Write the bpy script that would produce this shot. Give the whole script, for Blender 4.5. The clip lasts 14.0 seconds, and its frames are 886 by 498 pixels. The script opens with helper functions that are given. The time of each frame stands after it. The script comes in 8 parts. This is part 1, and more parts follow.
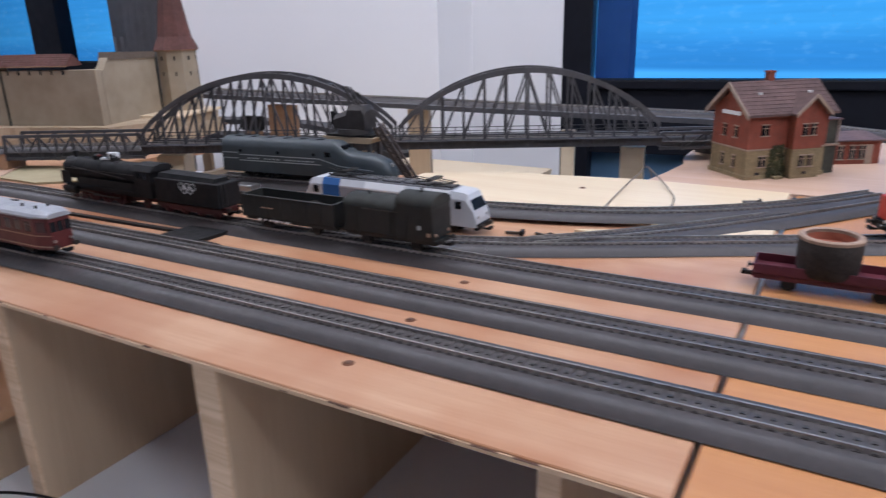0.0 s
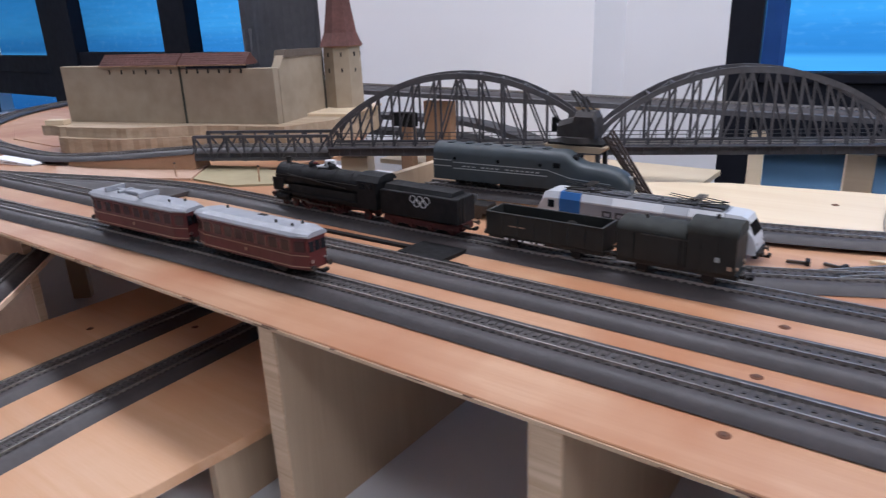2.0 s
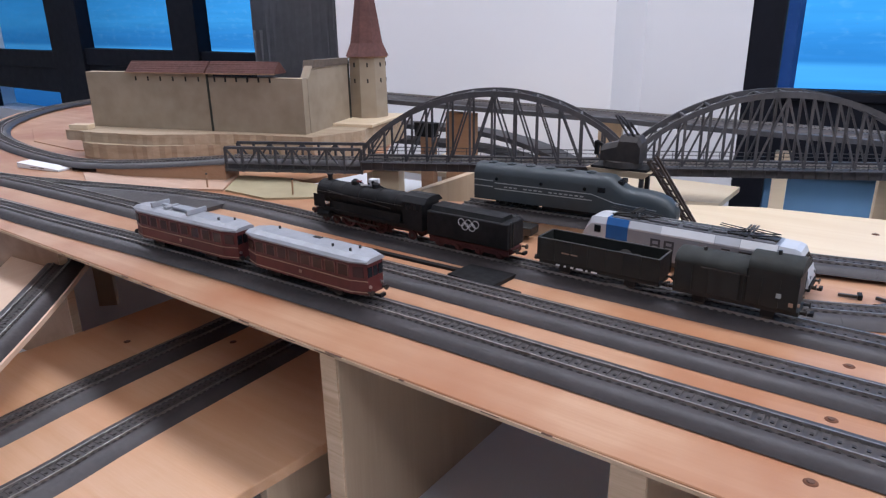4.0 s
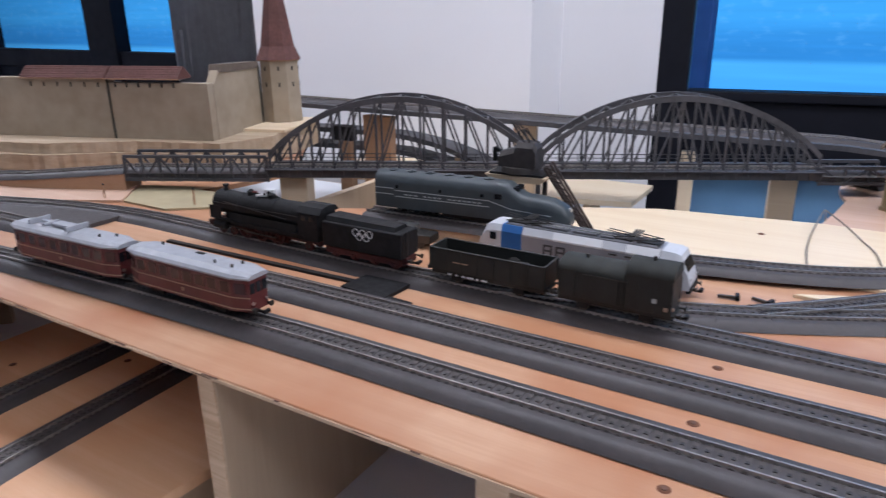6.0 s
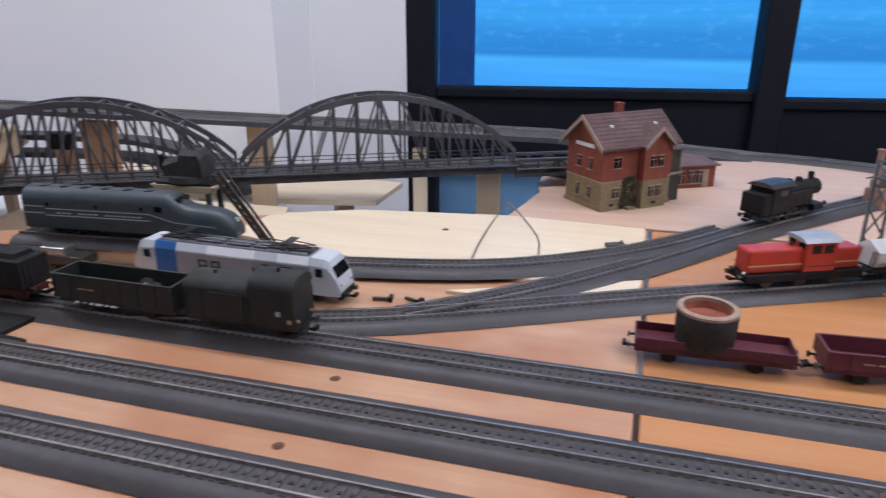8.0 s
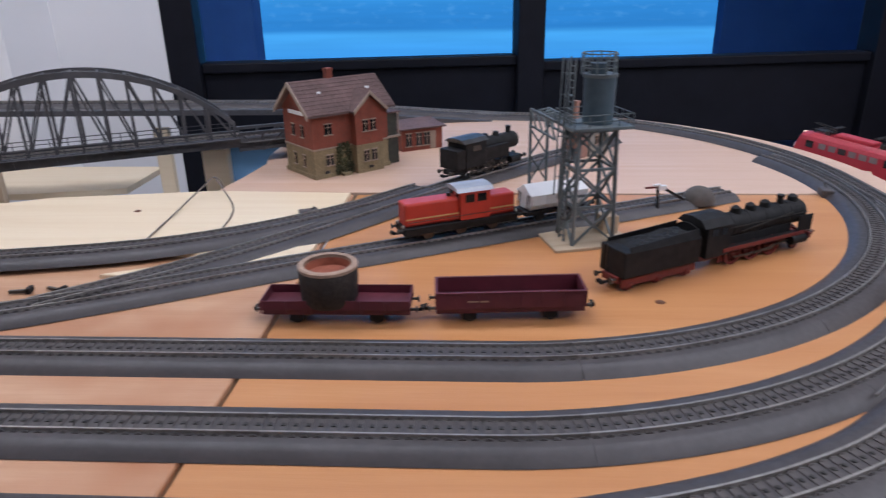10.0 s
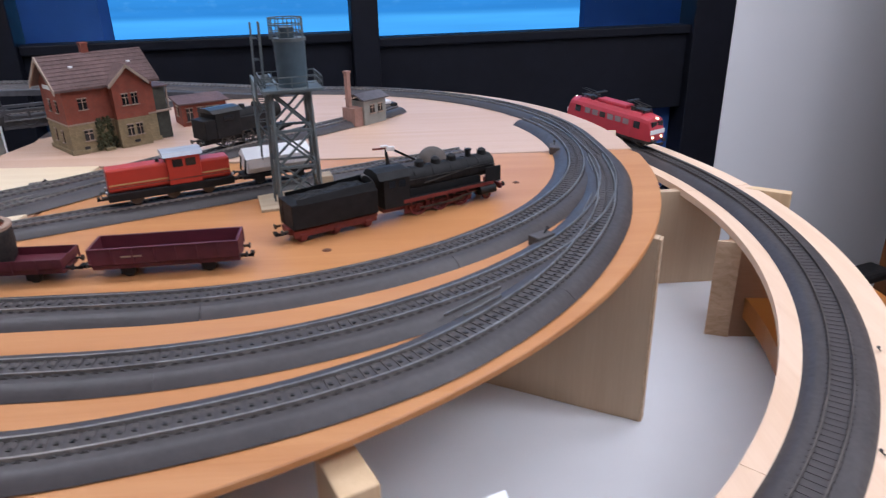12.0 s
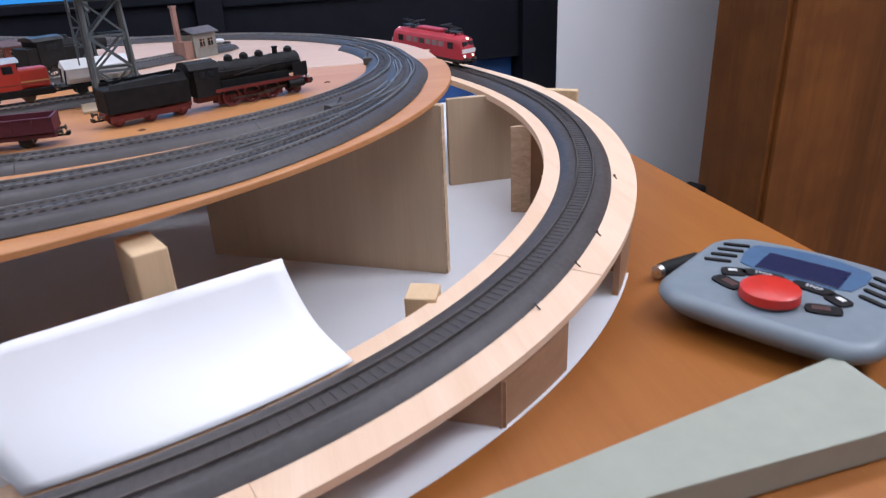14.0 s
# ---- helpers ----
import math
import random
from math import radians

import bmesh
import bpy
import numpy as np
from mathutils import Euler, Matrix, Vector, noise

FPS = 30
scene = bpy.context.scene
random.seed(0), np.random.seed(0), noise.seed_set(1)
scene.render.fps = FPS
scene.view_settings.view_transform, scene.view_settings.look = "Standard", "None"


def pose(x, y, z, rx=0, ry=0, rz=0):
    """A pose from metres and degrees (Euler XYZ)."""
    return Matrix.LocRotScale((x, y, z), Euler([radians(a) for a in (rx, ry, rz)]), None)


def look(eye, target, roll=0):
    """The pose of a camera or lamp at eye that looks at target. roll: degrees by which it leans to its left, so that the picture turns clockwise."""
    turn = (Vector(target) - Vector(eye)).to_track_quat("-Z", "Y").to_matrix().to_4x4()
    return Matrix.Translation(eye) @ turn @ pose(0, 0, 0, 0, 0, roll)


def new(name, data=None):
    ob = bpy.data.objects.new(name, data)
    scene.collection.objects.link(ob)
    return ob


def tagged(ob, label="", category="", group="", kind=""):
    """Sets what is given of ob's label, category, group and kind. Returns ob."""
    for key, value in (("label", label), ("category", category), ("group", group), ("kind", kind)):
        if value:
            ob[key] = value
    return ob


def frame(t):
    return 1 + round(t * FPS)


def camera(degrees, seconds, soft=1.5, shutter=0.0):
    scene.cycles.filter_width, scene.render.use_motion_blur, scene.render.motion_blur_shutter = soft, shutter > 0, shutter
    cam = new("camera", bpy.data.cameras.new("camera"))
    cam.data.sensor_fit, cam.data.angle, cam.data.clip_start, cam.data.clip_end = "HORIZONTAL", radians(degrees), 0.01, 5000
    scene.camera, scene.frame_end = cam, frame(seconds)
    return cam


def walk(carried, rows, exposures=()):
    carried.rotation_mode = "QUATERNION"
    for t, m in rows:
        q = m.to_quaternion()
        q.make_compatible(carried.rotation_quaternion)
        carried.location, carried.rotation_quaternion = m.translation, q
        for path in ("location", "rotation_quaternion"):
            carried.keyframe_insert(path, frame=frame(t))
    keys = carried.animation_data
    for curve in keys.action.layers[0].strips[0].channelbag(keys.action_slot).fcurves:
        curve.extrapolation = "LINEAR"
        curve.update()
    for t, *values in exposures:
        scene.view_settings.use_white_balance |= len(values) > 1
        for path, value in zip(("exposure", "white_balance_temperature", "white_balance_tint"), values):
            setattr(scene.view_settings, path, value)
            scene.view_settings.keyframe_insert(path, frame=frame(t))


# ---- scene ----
cam = camera(66.35, 14.0, soft=1.25, shutter=0.5)
PATH = [
    (0, (0.1125, 0.0185, 0.2121), (-0.3602, 0.8431, -0.0988), -1.46),
    (0.5, (0.0593, 0.0062, 0.2198), (-0.447, 0.8059, -0.1027), -1.91),
    (1, (0.0145, 0.009, 0.2295), (-0.4876, 0.8078, -0.1016), -2.08),
    (1.5, (-0.0232, 0.005, 0.2344), (-0.539, 0.7967, -0.093), -1.62),
    (2, (-0.074, -0.0189, 0.2337), (-0.6414, 0.7372, -0.0926), -2.17),
    (2.5, (-0.1103, -0.0335, 0.2365), (-0.6793, 0.7213, -0.0896), -1.62),
    (3, (-0.121, -0.0382, 0.2416), (-0.6921, 0.7166, -0.0811), -1.46),
    (5.3, (-0.1239, -0.056, 0.2749), (-0.6661, 0.7167, -0.0554), -0.26),
    (5.5, (-0.1094, -0.0347, 0.2672), (-0.6499, 0.7416, -0.057), -0.97),
    (6, (-0.0847, -0.011, 0.269), (-0.576, 0.7949, -0.0613), -0.68),
    (6.5, (-0.0538, 0.0072, 0.2735), (-0.4875, 0.8453, -0.0573), -0.48),
    (7, (-0.0185, 0.0339, 0.2722), (-0.4026, 0.8956, -0.0593), -0.67),
    (7.5, (0.0159, 0.0606, 0.2712), (-0.3142, 0.9435, -0.0627), -0.29),
    (8, (0.0591, 0.089, 0.2698), (-0.2003, 0.9945, -0.0659), 0.12),
    (8.2, (0.0738, 0.0968, 0.2681), (-0.1637, 1.0077, -0.0693), -0.02),
    (10.3, (0.2746, 0.1253, 0.254), (0.2451, 1.0534, -0.117), -1.23),
    (10.5, (0.2935, 0.122, 0.2553), (0.2807, 1.0497, -0.1179), -1.41),
    (11, (0.3619, 0.105, 0.253), (0.4087, 1.0279, -0.1291), -1.58),
    (11.5, (0.4142, 0.09, 0.2435), (0.484, 1.012, -0.1374), -0.85),
    (12, (0.4695, 0.0815, 0.236), (0.5242, 1.0009, -0.1534), -1.24),
    (12.5, (0.5028, 0.0626, 0.2212), (0.581, 0.9766, -0.1768), -0.65),
    (13, (0.5283, 0.0239, 0.2051), (0.6706, 0.9238, -0.2071), -1.70),
    (13.5, (0.5479, -0.0285, 0.1762), (0.7352, 0.8651, -0.2316), -2.39),
    (14, (0.5329, -0.0743, 0.1559), (0.7404, 0.8142, -0.2534), -2.73),
]
walk(cam, [(t, look(eye, target, roll)) for t, eye, target, roll in PATH],
     [(0.0, -0.10), (2.0, -0.04), (3.2, -0.02), (5.3, -0.02), (7.0, -0.06), (8.2, -0.20), (10.3, -0.33), (11.0, -0.30), (12.0, -0.13), (13.0, -0.12), (13.5, -0.12), (14.0, -0.07)])

# ---- light ----
W = 2.326                       # the far window wall
WALL_AT = pose(-0.565, 1.900, 0, 0, 0, 9.07)   # the near window wall, local x along it
FLOOR = -0.96
world = bpy.data.worlds.new("dusk")
scene.world = world
world.use_nodes = True
wn = world.node_tree.nodes
sky = wn.new("ShaderNodeTexSky")
sky.sky_type, sky.sun_disc = "NISHITA", False
sky.sun_elevation, sky.sun_rotation = radians(3), radians(20)
world.node_tree.links.new(sky.outputs[0], wn["Background"].inputs[0])
wn["Background"].inputs[1].default_value = 0.10


def area(name, m, sx, sy, power, color):
    d = bpy.data.lights.new(name, "AREA")
    d.shape, d.size, d.size_y, d.energy, d.color = "RECTANGLE", sx, sy, power, color
    ob = new(name, d)
    ob.matrix_world = m
    return ob


# ceiling tubes of the room
for lx, ly, lw in ((-4.6, 1.4, 14), (-2.4, 0.9, 16), (-0.5, 0.9, 19), (1.2, 1.0, 18), (1.1, -0.5, 14), (2.4, 0.2, 36), (-2.6, -1.0, 12)):
    area("tube_light", pose(lx, ly, 1.60), 1.4, 0.35, lw, (0.92, 0.965, 1.14))
# blue dusk through the two windows
area("window_light", WALL_AT @ pose(1.05, -0.05, 0.60, -90, 0, 0), 1.9, 1.05, 3.0, (0.35, 0.6, 1.0))
area("window_light", pose(-4.1, W - 0.06, 0.62, -90, 0, 0), 2.2, 1.0, 3.5, (0.35, 0.6, 1.0))


# ---- materials ----
def nodes_of(name):
    m = bpy.data.materials.new(name)
    m.use_nodes = True
    t = m.node_tree
    return m, t, t.nodes["Principled BSDF"]


def link(t, a, b):
    t.links.new(a, b)


def rgb(c):
    return (c[0], c[1], c[2], 1)


def paint(name, col, rough=0.5, metal=0.0, vary=0.15, scale=60.0, bump=0.0, col2=None, grime=0.0):
    """A surface with fine mottling, wear and a little relief."""
    m, t, b = nodes_of(name)
    tc = t.nodes.new("ShaderNodeTexCoord")
    n1 = t.nodes.new("ShaderNodeTexNoise")
    n1.inputs["Scale"].default_value, n1.inputs["Detail"].default_value = scale, 6
    n2 = t.nodes.new("ShaderNodeTexNoise")
    n2.inputs["Scale"].default_value, n2.inputs["Detail"].default_value = scale * 0.13, 3
    link(t, tc.outputs["Object"], n1.inputs["Vector"])
    link(t, tc.outputs["Object"], n2.inputs["Vector"])
    mix = t.nodes.new("ShaderNodeMixRGB")
    c2 = col2 or tuple(v * (1 - 2 * vary) for v in col)
    mix.inputs[1].default_value, mix.inputs[2].default_value = rgb(col), rgb(c2)
    add = t.nodes.new("ShaderNodeMath")
    add.operation = "MULTIPLY_ADD"
    link(t, n1.outputs[0], add.inputs[0])
    add.inputs[1].default_value = 0.6
    link(t, n2.outputs[0], add.inputs[2])
    ramp = t.nodes.new("ShaderNodeMapRange")
    ramp.inputs[1].default_value, ramp.inputs[2].default_value = 0.55, 1.05
    link(t, add.outputs[0], ramp.inputs[0])
    link(t, ramp.outputs[0], mix.inputs[0])
    link(t, mix.outputs[0], b.inputs["Base Color"])
    rr = t.nodes.new("ShaderNodeMapRange")
    rr.inputs[3].default_value, rr.inputs[4].default_value = max(rough - 0.1, 0.03), min(rough + 0.12, 1)
    link(t, n1.outputs[0], rr.inputs[0])
    link(t, rr.outputs[0], b.inputs["Roughness"])
    b.inputs["Metallic"].default_value = metal
    if bump:
        bp = t.nodes.new("ShaderNodeBump")
        bp.inputs["Strength"].default_value, bp.inputs["Distance"].default_value = bump, 0.001
        link(t, n1.outputs[0], bp.inputs["Height"])
        link(t, bp.outputs[0], b.inputs["Normal"])
    return m


def timber(name, light, dark, along="X", grain=1.0, rough=0.55, blotch=0.5, stain=None):
    """Plywood or solid wood: long fibres, broad figure, and soft blotches."""
    m, t, b = nodes_of(name)
    tc = t.nodes.new("ShaderNodeTexCoord")
    mp = t.nodes.new("ShaderNodeMapping")
    mp.inputs["Scale"].default_value = {"X": (0.05, 1, 1), "Y": (1, 0.05, 1), "Z": (1, 1, 0.05)}[along]
    link(t, tc.outputs["Object"], mp.inputs["Vector"])
    fib = t.nodes.new("ShaderNodeTexNoise")
    fib.inputs["Scale"].default_value, fib.inputs["Detail"].default_value, fib.inputs["Roughness"].default_value = 420 * grain, 5, 0.7
    link(t, mp.outputs[0], fib.inputs["Vector"])
    fig = t.nodes.new("ShaderNodeTexNoise")
    fig.inputs["Scale"].default_value, fig.inputs["Detail"].default_value = 32 * grain, 4
    fig.inputs["Distortion"].default_value = 1.2
    link(t, mp.outputs[0], fig.inputs["Vector"])
    blo = t.nodes.new("ShaderNodeTexNoise")
    blo.inputs["Scale"].default_value, blo.inputs["Detail"].default_value = 6.5, 3
    link(t, tc.outputs["Object"], blo.inputs["Vector"])
    a = t.nodes.new("ShaderNodeMath")
    a.operation = "MULTIPLY_ADD"
    link(t, fib.outputs[0], a.inputs[0])
    a.inputs[1].default_value = 0.45
    link(t, fig.outputs[0], a.inputs[2])
    r = t.nodes.new("ShaderNodeMapRange")
    r.inputs[1].default_value, r.inputs[2].default_value = 0.5, 0.95
    link(t, a.outputs[0], r.inputs[0])
    mix = t.nodes.new("ShaderNodeMixRGB")
    mix.inputs[1].default_value, mix.inputs[2].default_value = rgb(light), rgb(dark)
    link(t, r.outputs[0], mix.inputs[0])
    mix2 = t.nodes.new("ShaderNodeMixRGB")
    mix2.blend_type = "MIX"
    r2 = t.nodes.new("ShaderNodeMapRange")
    r2.inputs[1].default_value, r2.inputs[2].default_value, r2.inputs[4].default_value = 0.42, 0.66, blotch
    link(t, blo.outputs[0], r2.inputs[0])
    link(t, r2.outputs[0], mix2.inputs[0])
    link(t, mix.outputs[0], mix2.inputs[1])
    mix2.inputs[2].default_value = rgb(stain or dark)
    link(t, mix2.outputs[0], b.inputs["Base Color"])
    b.inputs["Roughness"].default_value = rough
    bp = t.nodes.new("ShaderNodeBump")
    bp.inputs["Strength"].default_value, bp.inputs["Distance"].default_value = 0.25, 0.0006
    link(t, fib.outputs[0], bp.inputs["Height"])
    link(t, bp.outputs[0], b.inputs["Normal"])
    return m


def brickwork(name, col, col2, mortar, scale):
    m, t, b = nodes_of(name)
    tc = t.nodes.new("ShaderNodeTexCoord")
    sep = t.nodes.new("ShaderNodeSeparateXYZ")
    link(t, tc.outputs["Object"], sep.inputs[0])
    s = t.nodes.new("ShaderNodeMath")
    link(t, sep.outputs[0], s.inputs[0])
    link(t, sep.outputs[1], s.inputs[1])
    cmb = t.nodes.new("ShaderNodeCombineXYZ")
    link(t, s.outputs[0], cmb.inputs[0])
    link(t, sep.outputs[2], cmb.inputs[1])
    br = t.nodes.new("ShaderNodeTexBrick")
    br.inputs["Color1"].default_value, br.inputs["Color2"].default_value, br.inputs["Mortar"].default_value = rgb(col), rgb(col2), rgb(mortar)
    br.inputs["Scale"].default_value, br.inputs["Mortar Size"].default_value = scale, 0.02
    link(t, cmb.outputs[0], br.inputs["Vector"])
    n = t.nodes.new("ShaderNodeTexNoise")
    n.inputs["Scale"].default_value, n.inputs["Detail"].default_value = 70, 5
    link(t, tc.outputs["Object"], n.inputs["Vector"])
    mx = t.nodes.new("ShaderNodeMixRGB")
    mx.blend_type = "MULTIPLY"
    mx.inputs[0].default_value = 0.55
    link(t, br.outputs[0], mx.inputs[1])
    link(t, n.outputs[0], mx.inputs[2])
    link(t, mx.outputs[0], b.inputs["Base Color"])
    b.inputs["Roughness"].default_value = 0.85
    bp = t.nodes.new("ShaderNodeBump")
    bp.inputs["Strength"].default_value, bp.inputs["Distance"].default_value = 0.4, 0.0005
    link(t, br.outputs["Fac"], bp.inputs["Height"])
    bp.invert = True
    link(t, bp.outputs[0], b.inputs["Normal"])
    return m


def lamp_glow(name, col, strength):
    m, t, b = nodes_of(name)
    b.inputs["Base Color"].default_value = rgb(col)
    b.inputs["Emission Color"].default_value, b.inputs["Emission Strength"].default_value = rgb(col), strength
    return m


PLY = timber("birch_ply", (0.59, 0.345, 0.207), (0.48, 0.248, 0.132), "X", 1.0, 0.42, 1.0, (0.41, 0.166, 0.073))
LOWPLY = timber("lower_ply", (0.72, 0.44, 0.265), (0.64, 0.35, 0.185), "X", 1.0, 0.5, 0.6, (0.62, 0.29, 0.13))
PALE = timber("pale_ply", (0.80, 0.66, 0.47), (0.72, 0.56, 0.37), "X", 1.0, 0.5, 0.3)
PINK = timber("pink_ply", (0.62, 0.432, 0.322), (0.55, 0.35, 0.24), "X", 1.0, 0.55, 0.4)
ORANGE = timber("orange_ply", (0.57, 0.268, 0.108), (0.48, 0.198, 0.068), "X", 1.0, 0.45, 0.4)
EDGE = timber("ply_edge", (0.74, 0.55, 0.38), (0.52, 0.34, 0.2), "X", 3.0, 0.7, 0.2)
STRIP = timber("ramp_strip", (0.80, 0.59, 0.43), (0.72, 0.49, 0.33), "Y", 1.0, 0.6, 0.25)
PANEL = timber("panel_ply", (0.58, 0.44, 0.30), (0.49, 0.35, 0.23), "Z", 0.8, 0.6, 0.35)
BLOCK = timber("pine_block", (0.72, 0.52, 0.32), (0.60, 0.40, 0.22), "Z", 0.6, 0.65, 0.2)
BROWN = timber("skirt_wood", (0.42, 0.25, 0.15), (0.33, 0.18, 0.10), "X", 0.8, 0.6, 0.3)
DESK = timber("desk_veneer", (0.375, 0.138, 0.030), (0.305, 0.102, 0.020), "Y", 0.5, 0.35, 0.4)
WARDROBE = timber("dark_veneer", (0.215, 0.070, 0.014), (0.098, 0.030, 0.005), "Z", 0.15, 0.60, 0.6, (0.095, 0.030, 0.005))
WARDROBE.node_tree.nodes["Principled BSDF"].inputs["Specular IOR Level"].default_value = 0.2
BED = paint("track_bed_plastic", (0.061, 0.052, 0.052), 0.50, 0, 0.15, 200, 0.2)
SLEEPER = paint("sleeper_plastic", (0.087, 0.074, 0.070), 0.6, 0, 0.2, 300, 0.3)
RAIL = paint("rail_steel", (0.47, 0.435, 0.40), 0.48, 1.0, 0.25, 120)
STUD = paint("stud_metal", (0.030, 0.026, 0.024), 0.5, 0.3, 0.2, 150)
RAILDK = paint("rail_without_glint", (0.15, 0.13, 0.12), 0.5, 0.6, 0.25, 120)
CRANE = paint("crane_brown_grey", (0.040, 0.033, 0.031), 0.65, 0, 0.3, 120, 0.3)
KEYBROWN = paint("key_field_brown", (0.075, 0.030, 0.026), 0.5, 0, 0.15, 200)
# both blacks are lifted slightly, lens veil put into the colour
BLACKP = paint("black_plastic", (0.0155, 0.0150, 0.0158), 0.58, 0, 0.3, 150, 0.2)
SOOT = paint("sooty_black", (0.0195, 0.0190, 0.0195), 0.65, 0, 0.3, 120, 0.3)
# the navy tint paints blue window reflection and glare into the black
FRAME = paint("window_frame_black", (0.0058, 0.0066, 0.0125), 0.6, 0, 0.2, 20)
for m in (BLACKP, SOOT, FRAME):
    m.node_tree.nodes["Principled BSDF"].inputs["Specular IOR Level"].default_value = 0.22
GREYP = paint("bridge_grey", (0.083, 0.081, 0.088), 0.6, 0, 0.25, 120, 0.3)
REDW = paint("wheel_red", (0.17, 0.020, 0.016), 0.5, 0, 0.2, 150)
REDD = paint("deep_red", (0.075, 0.010, 0.009), 0.6, 0, 0.3, 150)
METAL = paint("blackened_metal", (0.10, 0.095, 0.09), 0.4, 0.8, 0.2, 150)
BRIGHT = paint("bright_metal", (0.6, 0.6, 0.6), 0.3, 1.0, 0.1, 150)
CRIMSON = paint("railcar_crimson", (0.125, 0.022, 0.022), 0.42, 0, 0.2, 90)
CREAM = paint("cream_line", (0.40, 0.27, 0.19), 0.5)
PILLAR = paint("pale_pillar", (0.185, 0.075, 0.060), 0.5)
GLAZE = paint("dull_glazing", (0.070, 0.032, 0.030), 0.15, 0, 0.2, 40)
DARKGLASS = paint("dark_glazing", (0.012, 0.014, 0.018), 0.1, 0, 0.2, 40)
PALEGLASS = paint("pale_glazing", (0.30, 0.22, 0.22), 0.2, 0, 0.2, 40)
SILVROOF = paint("silver_roof", (0.39, 0.40, 0.425), 0.48, 0.15, 0.12, 120, 0.2)
ORIENT = paint("signal_red", (0.50, 0.038, 0.058), 0.38, 0, 0.12, 60)
SILVER = paint("silver_body", (0.33, 0.345, 0.38), 0.36, 0.2, 0.1, 60)
WHITEP = paint("white_plastic", (0.78, 0.78, 0.78), 0.4, 0, 0.06, 60)
BLUEP = paint("blue_band", (0.015, 0.120, 0.36), 0.45)
RUST = paint("rusty_brown", (0.085, 0.058, 0.046), 0.7, 0, 0.25, 120, 0.3)
NYCG = paint("dark_grey_green", (0.045, 0.058, 0.064), 0.45, 0, 0.15, 70)
NYCL = paint("light_grey_line", (0.42, 0.46, 0.46), 0.5)
OLIVE = paint("dark_olive", (0.017, 0.019, 0.017), 0.5, 0, 0.25, 90, 0.2)
WAGROOF = paint("matt_wagon_roof", (0.034, 0.036, 0.031), 0.85, 0, 0.25, 90, 0.3)
OXIDE = paint("oxide_red", (0.120, 0.020, 0.032), 0.5, 0, 0.2, 90, 0.2)
ORRED = paint("diesel_red", (0.49, 0.042, 0.026), 0.4, 0, 0.12, 70)
DOMEG = paint("matt_grey_dome", (0.105, 0.090, 0.080), 0.85, 0, 0.2, 120)
YELLOW = paint("pale_yellow_line", (0.62, 0.40, 0.17), 0.5)
POT = paint("dark_bark", (0.035, 0.025, 0.020), 0.75, 0, 0.4, 300, 0.8)
CLAY = paint("terracotta", (0.34, 0.095, 0.050), 0.75, 0, 0.2, 200, 0.4)
RIM = paint("pot_rim", (0.42, 0.28, 0.20), 0.7, 0, 0.2, 200, 0.4)
BRICK = brickwork("house_brick", (0.34, 0.075, 0.042), (0.27, 0.058, 0.033), (0.26, 0.10, 0.07), 190)
STONE = brickwork("house_stone", (0.36, 0.27, 0.15), (0.28, 0.21, 0.11), (0.22, 0.17, 0.10), 120)
IVY = paint("ivy_flock", (0.085, 0.085, 0.035), 0.9, 0, 0.4, 400, 1.0)
TILES = paint("brown_tiles", (0.150, 0.084, 0.076), 0.7, 0, 0.25, 200, 0.5)
BARGE = paint("barge_board", (0.34, 0.25, 0.19), 0.6)
CASTLE = paint("castle_render", (0.40, 0.325, 0.235), 0.85, 0, 0.16, 40, 0.4, (0.29, 0.225, 0.155))
CASROOF = paint("castle_roof", (0.155, 0.062, 0.050), 0.75, 0, 0.2, 150, 0.6)
CABROWN = paint("weathered_planks", (0.17, 0.13, 0.10), 0.85, 0, 0.2, 150, 0.5)
CORK = timber("cork_base", (0.52, 0.41, 0.29), (0.38, 0.28, 0.18), "X", 2.0, 0.8, 0.4)
CABIN = paint("cabin_render", (0.27, 0.262, 0.235), 0.8, 0, 0.12, 120, 0.3)
SLATE = paint("cabin_slate", (0.115, 0.105, 0.115), 0.7, 0, 0.2, 150, 0.4)
PINKBR = paint("pale_pink_brick", (0.34, 0.19, 0.15), 0.8, 0, 0.15, 200, 0.4)
VERANDA = paint("dark_veranda", (0.050, 0.050, 0.038), 0.85, 0, 0.3, 150, 0.4)
TOWERG = paint("tower_grey", (0.135, 0.163, 0.168), 0.6, 0, 0.2, 120, 0.2)
TOWERB = paint("tank_blue_grey", (0.066, 0.106, 0.130), 0.55, 0, 0.2, 100, 0.2)
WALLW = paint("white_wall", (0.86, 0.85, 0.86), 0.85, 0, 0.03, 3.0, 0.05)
# the white wall again, with the recess's shade put into its colour
WALLS = paint("recess_shaded_white", (0.80, 0.79, 0.80), 0.85, 0, 0.03, 3.0, 0.05)
# the blue of the dusk light is painted into this wall colour
OUTSIDE = paint("outside_wall_dusk_tint", (0.03, 0.12, 0.36), 0.9, 0, 0.1, 8)
BLIND = paint("blue_blind", (0.010, 0.060, 0.20), 0.6, 0, 0.1, 8)
CURTAIN = paint("grey_curtain", (0.33, 0.325, 0.345), 0.9, 0, 0.12, 40, 0.3)
PAPERG = paint("white_underlay", (0.80, 0.81, 0.83), 0.75, 0, 0.05, 8.0, 0.1)
PAPER = paint("white_paper", (0.92, 0.92, 0.93), 0.7, 0, 0.01, 6.0)
KHAKI = paint("khaki_card", (0.44, 0.365, 0.22), 0.85, 0, 0.1, 40)
